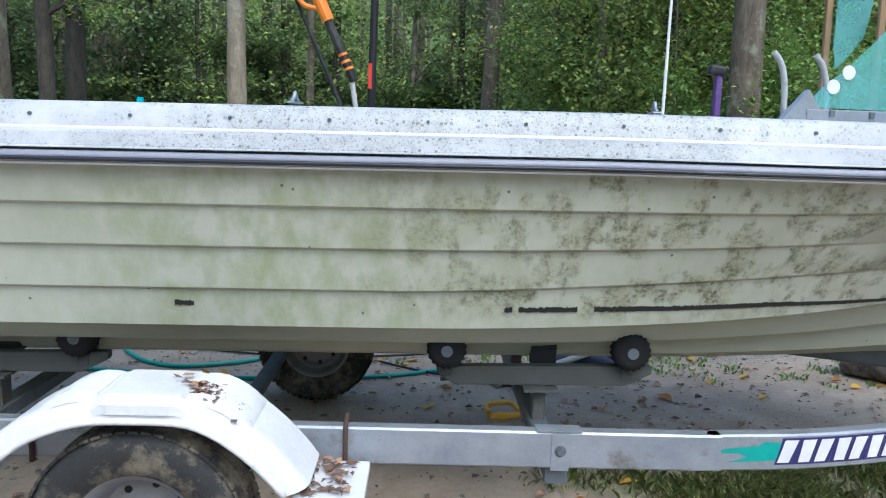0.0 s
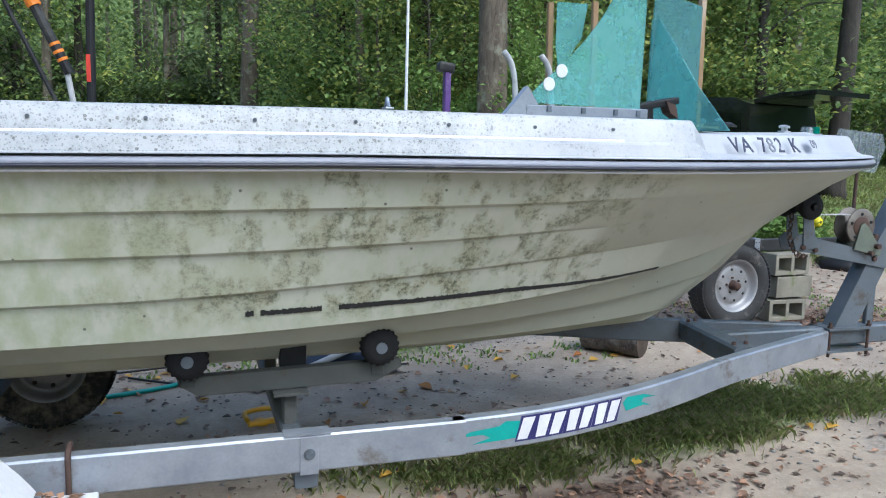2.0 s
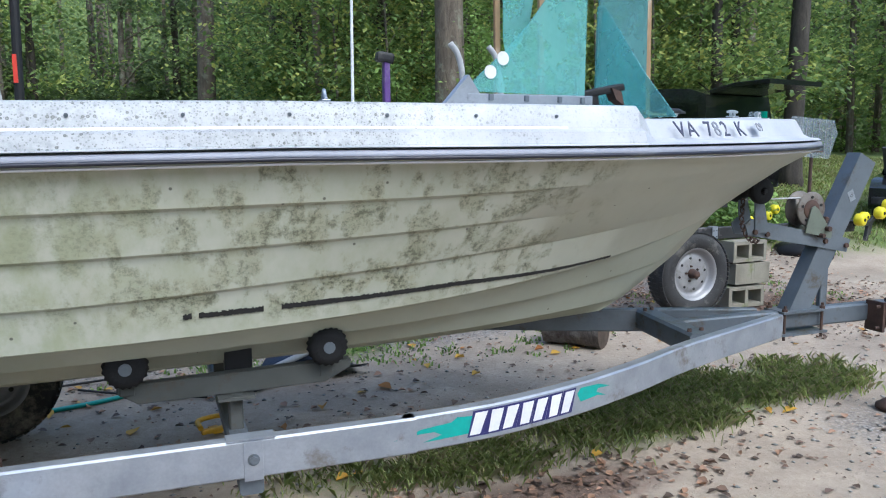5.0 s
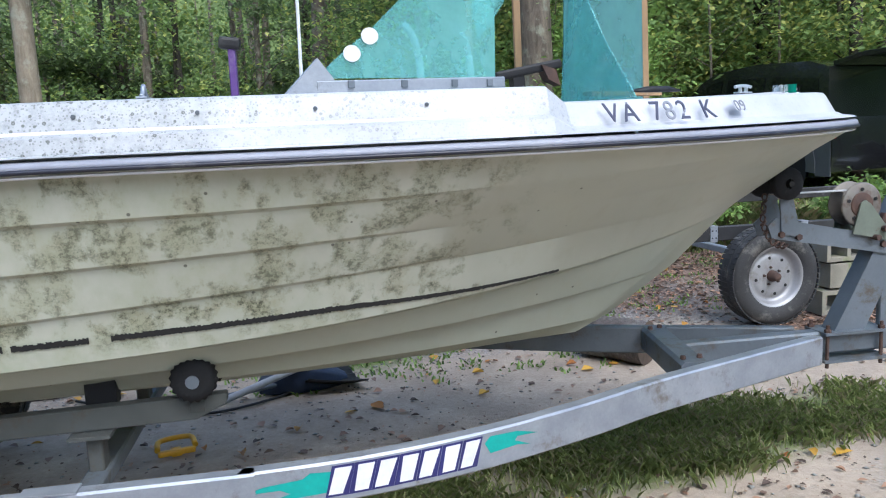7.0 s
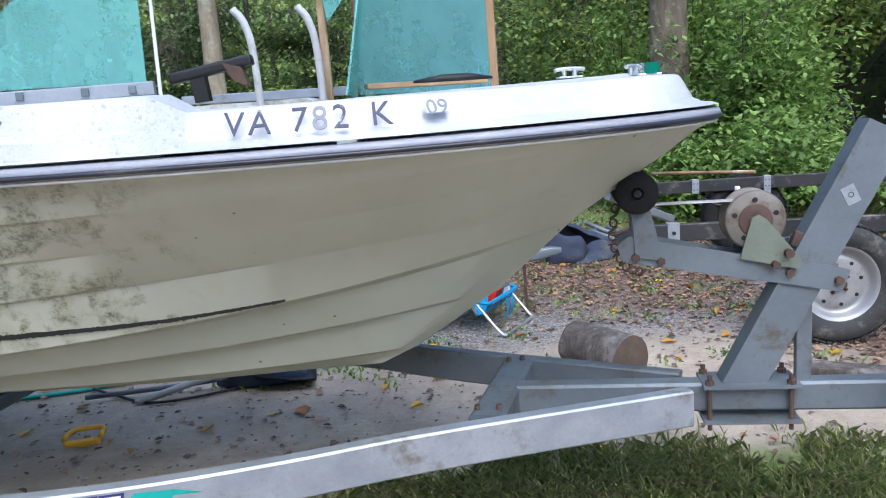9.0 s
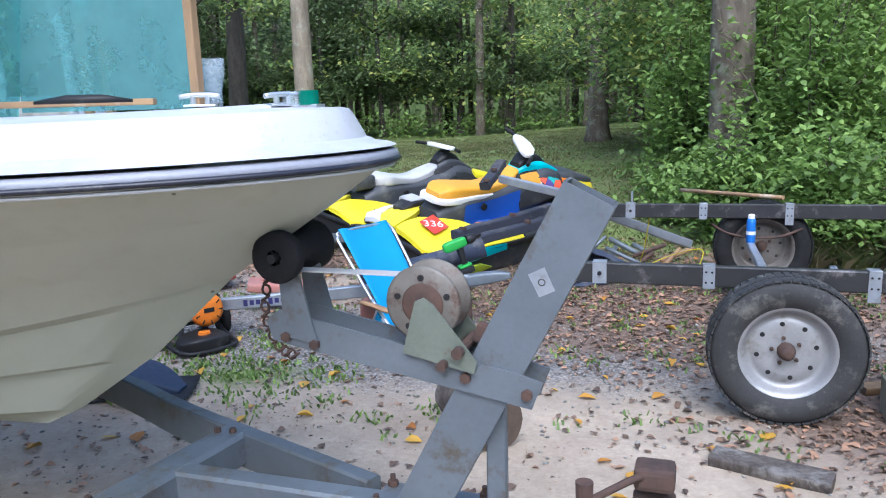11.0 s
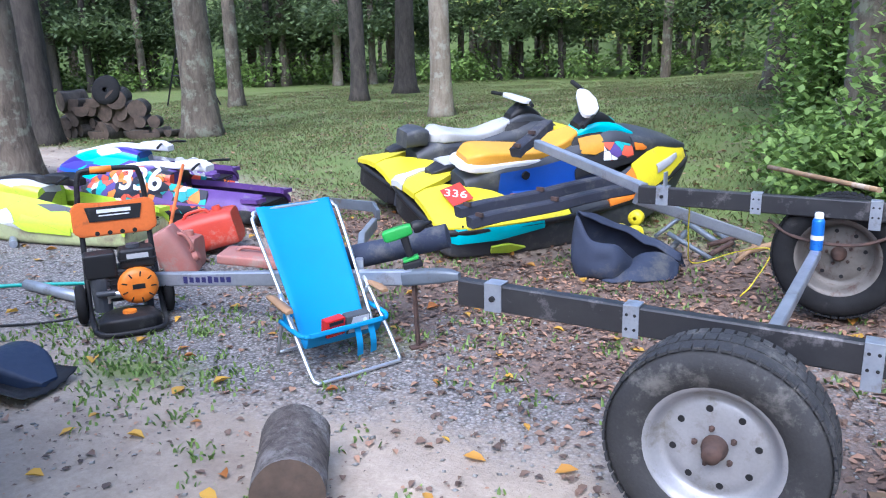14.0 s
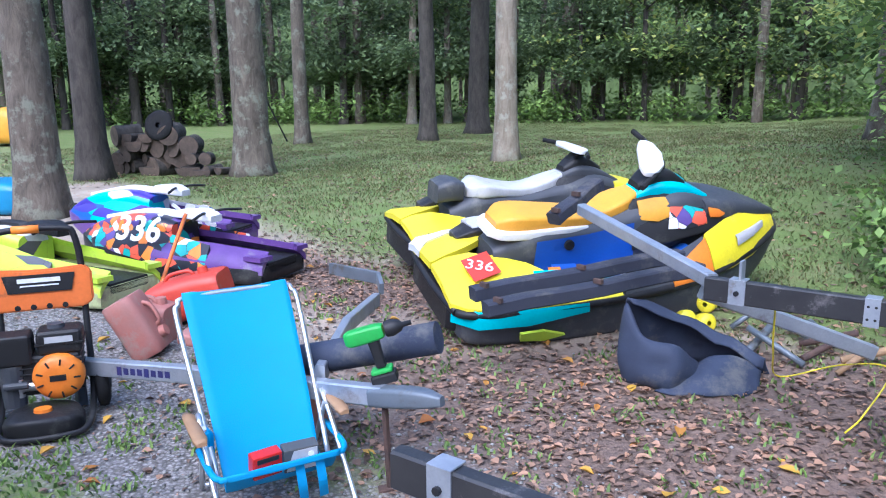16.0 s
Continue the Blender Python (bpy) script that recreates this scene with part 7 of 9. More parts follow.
def build_drill():
    t = thing("cordless_drill", pose(2.47, 6.69, 0.405, 0, -16, 40) @ Matrix.Scale(0.92, 4), "green and black cordless drill standing on the trailer tongue", "drill")
    bm = bmesh.new()
    box(bm, (0.12, 0.075, 0.05), (0.0, 0, 0.045), (0, 0, 0), 0.012)
    part("battery", bm, M["blackp"], t, "black battery pack")
    bm = bmesh.new()
    box(bm, (0.10, 0.068, 0.022), (0.0, 0, 0.082), (0, 0, 0), 0.009)
    part("foot", bm, M["green_tool"], t, "bright green foot")
    body("grip", [(0.10, 0.022, 0.02, -0.025), (0.17, 0.024, 0.022, -0.025), (0.24, 0.026, 0.025, -0.03)], M["blackp"], t, "black grip", 3, pose(0, 0, 0, 0, -90, 0) @ pose(0, 0, 0))
    body("motor_housing", [(-0.12, 0.022, 0.285, 0.235), (-0.09, 0.033, 0.295, 0.222), (0.03, 0.034, 0.295, 0.225), (0.06, 0.028, 0.287, 0.232)], M["green_tool"], t, "green motor housing", 3)
    bm = bmesh.new()
    lathe(bm, [(0.036, 0.07), (0.04, 0.10), (0.034, 0.12), (0.026, 0.14), (0.013, 0.15), (0.011, 0.19), (0.0, 0.19)], 18, pose(0, 0, 0.26, 0, 90, 0))
    part("chuck", bm, M["blackp"], t, "black chuck with a socket")
    return t


build_drill()


def build_bunk(a, b, label):
    a, b = Vector(a), Vector(b)
    t = thing("trailer_bunk", Matrix.Translation(a), label, "bunk", "padded trailer bunks")
    bm = bmesh.new()
    e = b - a
    pts = [e * (k / 6) + Vector((0, 0, 0.006 * math.sin(k * 1.7))) for k in range(7)]
    bar(bm, pts, 0.10, 0.08)
    bmesh.ops.bevel(bm, geom=[x for x in bm.edges if x.calc_face_angle(0) > 0.3], offset=0.012, segments=2, affect="EDGES")
    part("carpet", bm, M["bunk"], t)
    for k in (0.06, 0.5):
        bm = bmesh.new()
        box(bm, (0.025, 0.06, 0.03), e * k + Vector((0.02, -0.04, 0.05)), (0, 0, 80), 0.004)
        part("bracket", bm, M["rust"], t)
    return t


build_bunk((1.98, 7.86, 0.47), (2.64, 9.12, 0.57), "long charcoal carpeted bunk lying across the jet ski")
build_bunk((2.12, 7.80, 0.42), (2.80, 9.06, 0.52), "charcoal carpeted bunk lying beside another on the jet ski")
build_bunk((2.02, 8.62, 0.80), (2.05, 9.10, 0.98), "short charcoal bunk propped against the jet ski's seat")


def build_mat():
    """A stiff foam mat folded over itself: a pouch, a back sheet and a flap on the ground."""
    t = thing("foam_mat", pose(2.72, 8.42, rise(2.8, 8.5), 0, 0, 30), "crumpled dark navy foam mat heaped on the leaves", "mat")

    def sheet(name, rows, label, crumple=0.03):
        rows = [bend(r, 6) for r in rows]
        cols = [bend([r[i] for r in rows], 5) for i in range(len(rows[0]))]
        bm = bmesh.new()
        grid = []
        for c in cols:
            grid.append([bm.verts.new(p + Vector((0, 1, 0.6)) * crumple * noise.noise((p.x * 8, p.y * 6, p.z * 9))) for p in c])
        for p, q in zip(grid, grid[1:]):
            for i in range(len(p) - 1):
                bm.faces.new((p[i], q[i], q[i + 1], p[i + 1])).smooth = True
        ob = part(name, bm, M["tarp"], t, label)
        ob.modifiers.new("thick", "SOLIDIFY").thickness = 0.012

    sheet("front_fold", (((-0.03, 0.22, 0.0), (-0.07, 0.06, 0.0), (0.06, -0.06, 0.0), (0.20, -0.08, 0.0), (0.33, 0.0, 0.0), (0.40, 0.10, 0.0)),
                         ((-0.05, 0.22, 0.20), (-0.10, 0.06, 0.16), (0.03, -0.08, 0.13), (0.20, -0.13, 0.15), (0.33, -0.02, 0.08), (0.40, 0.10, 0.05)),
                         ((-0.04, 0.20, 0.38), (-0.06, 0.08, 0.45), (0.03, -0.03, 0.29), (0.20, -0.07, 0.27), (0.32, 0.04, 0.16), (0.38, 0.13, 0.08)),
                         ((0.00, 0.20, 0.24), (0.02, 0.11, 0.24), (0.09, 0.04, 0.16), (0.20, 0.02, 0.16), (0.28, 0.10, 0.10), (0.34, 0.16, 0.04))), "folded pouch of dark foam")
    sheet("back_sheet", (((-0.02, 0.26, 0.0), (0.20, 0.36, 0.0), (0.45, 0.38, 0.0), (0.78, 0.26, 0.0)),
                         ((-0.04, 0.20, 0.24), (0.20, 0.30, 0.22), (0.46, 0.32, 0.16), (0.74, 0.22, 0.08)),
                         ((-0.06, 0.10, 0.46), (0.16, 0.20, 0.38), (0.44, 0.24, 0.27), (0.72, 0.16, 0.13)),
                         ((-0.02, 0.06, 0.44), (0.18, 0.13, 0.34), (0.44, 0.17, 0.22), (0.70, 0.11, 0.08))), "back sheet of dark foam")
    sheet("flap", (((0.10, -0.12, 0.02), (0.32, -0.17, 0.015), (0.55, -0.12, 0.012), (0.66, -0.05, 0.012)),
                   ((0.22, -0.04, 0.06), (0.38, -0.06, 0.10), (0.56, -0.02, 0.09), (0.68, 0.02, 0.05)),
                   ((0.34, 0.08, 0.12), (0.44, 0.06, 0.16), (0.60, 0.08, 0.15), (0.70, 0.10, 0.07))), "flat mat flap")


build_mat()


def build_debris():
    """Pale scrap, a yellow rope and dirty yellow rollers behind the mat."""
    rnd = random.Random(3)
    for k, (x, y, z) in enumerate(((2.62, 9.30, 0.13), (2.74, 9.33, 0.12), (2.70, 9.45, 0.22))):
        t = thing("trailer_roller", pose(x, y, z + rise(x, y), rnd.uniform(60, 110), 0, rnd.uniform(0, 90)), "yellow rubber trailer roller among scrap", "roller", "yellow rollers")
        bm = bmesh.new()
        lathe(bm, [(0.015, -0.05), (0.05, -0.05), (0.062, -0.035), (0.062, 0.035), (0.05, 0.05), (0.015, 0.05)], 20)
        part("tread", bm, M["yellow"], t)
    for k in range(9):
        x, y = 2.95 + rnd.uniform(-0.15, 0.75), 9.35 + rnd.uniform(-0.25, 0.35)
        ln = rnd.uniform(0.15, 0.4)
        a = rnd.uniform(0, 3.1)
        z = rise(x, y) + 0.03
        stick("scrap_stick" if k % 2 else "scrap_pipe", (x, y, z), (x + ln * math.cos(a), y + ln * math.sin(a), z + rnd.uniform(0, 0.16)), rnd.uniform(0.012, 0.028), ("galv_d", "wood", "rust", "galv_d")[k % 4], "short piece of scrap lying in the leaves", "scrap")
    t = thing("rope", Matrix(), "yellow rope hanging in loops below the trailer beam", "rope")
    bm = bmesh.new()
    tube(bm, bend([(3.55, 8.12, 0.62), (3.5, 8.3, 0.35), (3.45, 8.6, 0.12), (3.7, 8.75, 0.20), (3.95, 8.6, 0.28), (3.9, 8.4, 0.10), (3.85, 8.3, 0.03)], 6), 0.0045, 6)
    part("rope_line", bm, M["yellow"], t)


build_debris()


def build_shovel():
    t = thing("snow_shovel", pose(1.12, 5.10, rise(1.1, 5.1) + 0.012, 0, 0, 18), "black plastic snow shovel lying on the driveway", "shovel")
    bm = bmesh.new()
    rows = []
    for j in range(13):
        u = -1 + 2 * j / 12
        rows.append([bm.verts.new((-0.17 + 0.36 * i / 6, 0.20 * u * (0.75 + 0.25 * i / 6), 0.05 * (1 - i / 6) ** 2 + 0.045 * u * u + 0.006 * math.cos(u * 20) + 0.01)) for i in range(7)])
    for a, b in zip(rows, rows[1:]):
        for i in range(6):
            bm.faces.new((a[i], b[i], b[i + 1], a[i + 1])).smooth = True
    ob = part("blade", bm, M["blackp"], t, "ribbed black blade")
    ob.modifiers.new("thick", "SOLIDIFY").thickness = 0.005
    bm = bmesh.new()
    tube(bm, [(-0.14, 0, 0.07), (-0.6, 0.02, 0.04), (-1.15, 0.04, 0.025)], 0.016, 8)
    part("handle", bm, M["galv_d"], t)


build_shovel()


# ---- things on and in the boat ----
def build_boat_gear():
    t = thing("string_trimmer", Matrix(), "orange and black pole tool leaning out of the cockpit", "pole tool")
    bm = bmesh.new()
    cyl(bm, (-0.375, 3.6, 1.35), (-0.44, 3.6, 1.78), 0.012, 0.012, 10)
    part("lower_shaft", bm, M["seatgrey"], t, "pale grey lower shaft")
    bm = bmesh.new()
    cyl(bm, (-0.425, 3.6, 1.74), (-0.56, 3.6, 2.03), 0.02, 0.02, 12)
    sh = part("upper_shaft", bm, M["blackp"], t, "black shaft")
    for k in range(3):
        bm = bmesh.new()
        a = Vector((-0.447 - 0.014 * k, 3.6, 1.79 + 0.03 * k))
        cyl(bm, a, a + Vector((-0.005, 0, 0.011)), 0.0215, 0.0215, 12)
        part("orange_ring", bm, M["orange"], sh)
    bm = bmesh.new()
    cyl(bm, (-0.545, 3.6, 2.0), (-0.60, 3.6, 2.12), 0.027, 0.03, 12)
    tube(bm, bend([(-0.58, 3.6, 2.05), (-0.66, 3.6, 2.07), (-0.70, 3.6, 2.15)], 4), 0.012, 8)
    part("handle", bm, M["orange"], t, "orange handle")
    t = thing("fishing_rod", Matrix(), "thin dark rod leaning out of the cockpit", "rod")
    bm = bmesh.new()
    cyl(bm, (-0.385, 3.64, 1.4), (-0.74, 3.62, 2.2), 0.011, 0.008, 8)
    part("rod", bm, M["blackp"], t)
    t = thing("pole", Matrix(), "black pole with a red label standing in the cockpit", "pole")
    bm = bmesh.new()
    cyl(bm, (-0.352, 3.6, 1.3), (-0.335, 3.6, 2.4), 0.019, 0.017, 12)
    p = part("pole_shaft", bm, M["blackp"], t)
    bm = bmesh.new()
    box(bm, (0.016, 0.004, 0.11), (-0.352, 3.580, 1.765))
    part("red_label", bm, M["decal_red"], p, "red vertical label")
    t = thing("rod_stub", Matrix(), "turquoise tube with a white cap in the cockpit", "tube")
    bm = bmesh.new()
    cyl(bm, (-1.53, 3.9, 1.4), (-1.505, 3.9, 1.65), 0.016, 0.016, 12)
    part("tube_body", bm, M["cyan"], t)
    t = thing("antenna", Matrix(), "thin white whip antenna standing on the gunwale", "antenna")
    bm = bmesh.new()
    cyl(bm, (1.10, 4.08, 1.55), (1.115, 4.10, 3.2), 0.009, 0.005, 8)
    part("whip", bm, M["white"], t)
    bm = bmesh.new()
    cyl(bm, (1.10, 4.08, 1.58), (1.10, 4.08, 1.66), 0.016, 0.012, 10)
    part("base", bm, M["seatgrey"], t)
    t = thing("rod_holder", Matrix(), "faded purple rod holder on the gunwale", "holder")
    bm = bmesh.new()
    bar(bm, [(0.94, 2.80, 1.57), (0.94, 2.80, 1.76)], 0.034, 0.022, (1, 0, 0))
    part("stem", bm, M["purple"], t, "faded purple stem")
    bm = bmesh.new()
    box(bm, (0.062, 0.05, 0.035), (0.935, 2.80, 1.765), (0, 8, 0), 0.01)
    part("head", bm, M["blackp"], t)
    for x, y, z, turn in ((0.70, 2.70, 1.606, 90), (-0.51, 2.66, 1.598, 80)):
        t = thing("cleat", pose(x, y, z, 0, 0, turn), "small metal cleat on the gunwale", "cleat", "boat cleats")
        bm = bmesh.new()
        tube(bm, bend([(-0.035, 0, 0.004), (-0.012, 0, 0.018), (0.0, 0, 0.036), (0.012, 0, 0.018), (0.035, 0, 0.004)], 3), 0.007, 8)
        box(bm, (0.08, 0.03, 0.006), (0, 0, 0.003), (0, 0, 0), 0.002)
        part("cleat_body", bm, M["galv"], t)
    # chromed bow hardware
    for x, y, z, turn in ((2.87, 3.36, 1.588, 25), (3.07, 3.42, 1.584, 60)):
        t = thing("bow_cleat", pose(x, y, z, 0, 0, turn) @ Matrix.Scale(0.72, 4), "chrome bow cleat on the foredeck", "cleat", "boat cleats")
        bm = bmesh.new()
        tube(bm, bend([(-0.07, 0, 0.035), (-0.03, 0, 0.04), (0.03, 0, 0.04), (0.07, 0, 0.035)], 3), 0.009, 8)
        for s in (-0.025, 0.025):
            cyl(bm, (s, 0, 0), (s, 0, 0.04), 0.012, 0.009, 10)
        box(bm, (0.11, 0.045, 0.008), (0, 0, 0.004), (0, 0, 0), 0.003)
        part("cleat_body", bm, M["alu"], t)
    t = thing("bow_light", pose(3.12, 3.45, 1.578) @ Matrix.Scale(0.78, 4), "green and clear navigation light on the bow", "light")
    bm = bmesh.new()
    box(bm, (0.10, 0.06, 0.012), (0, 0, 0.006), (0, 0, 0), 0.003)
    part("base", bm, M["alu"], t)
    bm = bmesh.new()
    cyl(bm, (0.01, -0.005, 0.01), (0.01, -0.005, 0.055), 0.033, 0.033, 18)
    part("green_lens", bm, mk("green_lens", (0.01, 0.16, 0.11), None, 5, 0.15), t, "dark green lens")
    bm = bmesh.new()
    box(bm, (0.055, 0.06, 0.045), (-0.045, 0.0, 0.032), (0, 0, 0), 0.006)
    part("clear_lens", bm, M["clear"], t, "clear cracked lens")
    t = thing("drinking_glass", pose(2.56, 3.84, 1.588), "clear tall drinking glass on the foredeck", "glass")
    bm = bmesh.new()
    lathe(bm, [(0.0, 0.004), (0.030, 0.0), (0.034, 0.01), (0.034, 0.05), (0.045, 0.10), (0.046, 0.15), (0.043, 0.15), (0.042, 0.10), (0.031, 0.05), (0.030, 0.015), (0.0, 0.012)], 24)
    part("glass_body", bm, M["clear"], t)
    t = thing("dash_pad", pose(1.90, 2.95, 1.60, 0, -6, 10), "broken dark dash bracket with a brown wedge", "bracket")
    bm = bmesh.new()
    box(bm, (0.24, 0.05, 0.03), (-0.02, 0, 0.075), (0, -4, 0), 0.008)
    box(bm, (0.04, 0.04, 0.08), (-0.06, 0, 0.03))
    part("bracket_arm", bm, M["blackp"], t)
    bm = bmesh.new()
    plate(bm, ((0, 0), (0.05, -0.02), (0.06, -0.075), (0.02, -0.05)), 0.05, pose(0.02, -0.01, 0.085, 90, 0, 0))
    part("wedge", bm, M["rust"], t, "brown wedge")
    # white grab tubes beyond the near wing
    for dx, y in ((0.0, 3.88), (0.24, 3.96)):
        t = thing("grab_tube", Matrix(), "bent white grab tube in the cockpit", "tube", "grab tubes")
        bm = bmesh.new()
        tube(bm, bend([(1.64 + dx, y, 1.3), (1.63 + dx, y, 1.75), (1.605 + dx, y, 1.90), (1.56 + dx, y, 1.965)], 4), 0.016, 8)
        part("tube_body", bm, M["seatgrey"], t)
    # a dark strip and a stained plank at the foot of the spare pane
    t = thing("plank", pose(2.40, 3.44, 1.598, 0, 0, 28), "stained orange-brown plank on the foredeck", "plank")
    bm = bmesh.new()
    box(bm, (0.42, 0.05, 0.018), (0, 0, 0.009), (0, 0, 0), 0.003)
    part("board", bm, M["wood"], t)
    t = thing("wiper", pose(2.50, 3.36, 1.606, 0, 0, 20), "dark plastic strip lying on the foredeck", "strip")
    bm = bmesh.new()
    rr = [[(x, -w, 0.0), (x, w, 0.0), (x, w * 0.6, h), (x, -w * 0.6, h)] for x, w, h in ((-0.13, 0.006, 0.008), (-0.04, 0.03, 0.022), (0.05, 0.03, 0.022), (0.13, 0.006, 0.008))]
    loft(bm, rr)
    part("strip_body", bm, M["blackp"], t)


build_boat_gear()


def build_under_boat():
    t = thing("toy_scoop", pose(0.36, 4.25, rise(0.3, 4.2), 0, 0, 15), "yellow plastic scoop lying under the boat", "scoop")
    bm = bmesh.new()
    tube(bm, bend([(-0.09, -0.05, 0.05), (-0.07, 0.05, 0.06), (0.07, 0.06, 0.06), (0.09, -0.05, 0.05)], 4), 0.014, 8)
    box(bm, (0.18, 0.03, 0.03), (0, -0.05, 0.03), (0, 0, 0), 0.01)
    box(bm, (0.05, 0.10, 0.015), (0.0, 0, 0.012), (0, 0, 0), 0.005)
    part("scoop_body", bm, mk("amber_plastic", (0.8, 0.42, 0.02), None, 5, 0.45), t)
    t = thing("tarp_bundle", pose(0.95, 5.15, rise(0.9, 5.1), 0, 0, 10), "dark blue bundled bag lying behind the boat", "bag")
    body("bag_body", [(-0.26, 0.05, 0.06, 0.0), (-0.15, 0.14, 0.15, 0.0), (0.0, 0.16, 0.17, 0.0), (0.15, 0.13, 0.12, 0.0), (0.28, 0.05, 0.05, 0.0)], mk("dark_blue_nylon", (0.02, 0.035, 0.075), None, 5, 0.6, 0, 0.4, 30), t, "", 3)
    stick("plastic_pipe", (0.35, 4.75, rise(0.3, 4.7) + 0.01), (1.0, 5.0, 0.15), 0.022, "seatgrey", "pale grey plastic pipe propped on a dark bag", "pipe")
    for nm, mat, pts, lab in (("garden_hose", "decal_teal", [(-2.6, 5.9, 0), (-1.9, 5.0, 0), (-1.25, 5.15, 0), (-0.9, 5.9, 0), (-0.3, 6.4, 0)], "green garden hose lying behind the boat"), ("cable", "blackp", [(-0.4, 5.2, 0), (0.1, 4.9, 0), (0.5, 4.75, 0), (0.95, 5.05, 0)], "black cable lying on the gravel"), ("garden_hose", "decal_teal", [(-2.7, 4.9, 0), (-1.6, 4.75, 0), (-0.6, 4.8, 0), (0.1, 5.1, 0)], "green garden hose lying behind the boat")):
        t = thing(nm, Matrix(), lab, "hose" if nm != "cable" else "cable")
        bm = bmesh.new()
        tube(bm, [(p.x, p.y, rise(p.x, p.y) + 0.016) for p in bend(pts, 8)], 0.014 if nm != "cable" else 0.008, 8)
        part("line", bm, M[mat], t)


build_under_boat()


# ---- far things ----
def build_suv():
    t = thing("parked_car", pose(8.29, 10.77, 0.50, 0, 0, 107), "black off-road car with grey arches, tailgate open, rear wheel missing", "car")
    # side outline from tail to nose, x forward from the rear axle
    low = [(-0.78, 0.30), (-0.80, 0.62), (-0.72, 0.98), (0.5, 1.02), (2.15, 1.02), (2.35, 0.98), (3.2, 0.90), (3.42, 0.72), (3.45, 0.35), (3.3, 0.22), (-0.6, 0.22)]
    bm = bmesh.new()
    rings = []
    for y, k in ((0.92, 0.96), (0.93, 1.0), (0.5, 1.02), (-0.5, 1.02), (-0.93, 1.0), (-0.92, 0.96)):
        rings.append([(1.3 + (x - 1.3) * k, y, 0.22 + (z - 0.22) * k) for x, z in low])
    loft(bm, rings)
    bmesh.ops.recalc_face_normals(bm, faces=bm.faces[:])
    shade(part("body", bm, M["carpaint"], t, "black painted body"), 30)
    top = [(-0.70, 0.98), (-0.62, 1.66), (-0.3, 1.76), (0.6, 1.80), (1.35, 1.74), (1.65, 1.62), (2.35, 1.0)]
    bm = bmesh.new()
    loft(bm, [[(x, s * (0.90 - 0.14 * (z - 0.98)), z) for x, z in top] for s in (1, 0.4, -0.4, -1)])
    bmesh.ops.recalc_face_normals(bm, faces=bm.faces[:])
    shade(part("cabin", bm, M["carpaint"], t, "black cabin with roof"), 25)
    for s in (1, -1):
        for pts in (((-0.55, 1.06), (-0.48, 1.52), (0.28, 1.60), (0.36, 1.06)), ((0.46, 1.06), (0.40, 1.60), (1.10, 1.62), (1.20, 1.06)), ((1.28, 1.06), (1.22, 1.62), (1.50, 1.58), (2.05, 1.06))):
            bm = bmesh.new()
            vs = [bm.verts.new((x, s * (0.906 - 0.14 * (z - 0.98)), z)) for x, z in pts]
            bm.faces.new(vs)
            part("window", bm, M["carglass"], t, "dark tinted side window")
        bm = bmesh.new()
        pts = []
        ring_o = [(0.0 + 0.56 * math.cos(radians(a)), 0.36 + 0.56 * math.sin(radians(a))) for a in range(-8, 189, 14)]
        ring_i = [(0.0 + 0.42 * math.cos(radians(a)), 0.36 + 0.42 * math.sin(radians(a))) for a in range(188, -9, -14)]
        plate(bm, ring_o + ring_i, 0.05, pose(0, s * 0.935, 0, 90, 0, 0))
        part("arch_trim", bm, M["cargrey"], t, "grey plastic arch trim")
        bm = bmesh.new()
        plate(bm, [(0.42 * math.cos(radians(a)), 0.36 + 0.42 * math.sin(radians(a))) for a in range(0, 360, 15)], 0.02, pose(0, s * 0.932, 0, 90, 0, 0))
        part("wheel_well", bm, M["rubber"], t, "dark wheel well")
        bm = bmesh.new()
        plate(bm, [(2.62 + 0.50 * math.cos(radians(a)), 0.36 + 0.50 * math.sin(radians(a))) for a in range(-8, 189, 14)], 0.03, pose(0, s * 0.933, 0, 90, 0, 0))
        part("arch_trim", bm, M["cargrey"], t)
        bm = bmesh.new()
        plate(bm, ((-0.78, 0.24), (-0.55, 0.24), (-0.50, 0.95), (-0.76, 0.95)), 0.02, pose(0, s * 0.93, 0, 90, 0, 0))
        part("rear_corner", bm, M["cargrey"], t, "grey rear quarter")
        bm = bmesh.new()
        box(bm, (0.12, 0.03, 0.26), (-0.76, s * 0.90, 0.86), (0, 0, 0), 0.01)
        part("tail_light", bm, M["lamp_red"], t, "red tail light")
    bm = bmesh.new()
    lathe(bm, [(0.0, 0.05), (0.05, 0.05), (0.06, 0.02), (0.15, 0.015), (0.16, -0.03), (0.0, -0.03)], 24, pose(0, 0.93, 0.36, -90, 0, 0))
    part("brake_hub", bm, M["rust"], t, "bare rusty brake hub")
    for y in (0.80, -0.80):
        w = new("wheel")
        w.parent = t
        build_wheel(w, pose(2.62, y, 0.30, -90 if y > 0 else 90, 0, 0), 0.36, 0.22, 0.21, "tyre")
    w = new("wheel")
    w.parent = t
    build_wheel(w, pose(0.0, -0.80, 0.30, 90, 0, 0), 0.36, 0.22, 0.21, "tyre")
    # raised tailgate
    bm = bmesh.new()
    bar(bm, [(-0.58, 0, 1.70), (-1.0, 0, 1.78), (-1.55, 0, 1.80)], 1.35, 0.07)
    part("tailgate", bm, M["carpaint"], t, "raised black tailgate")
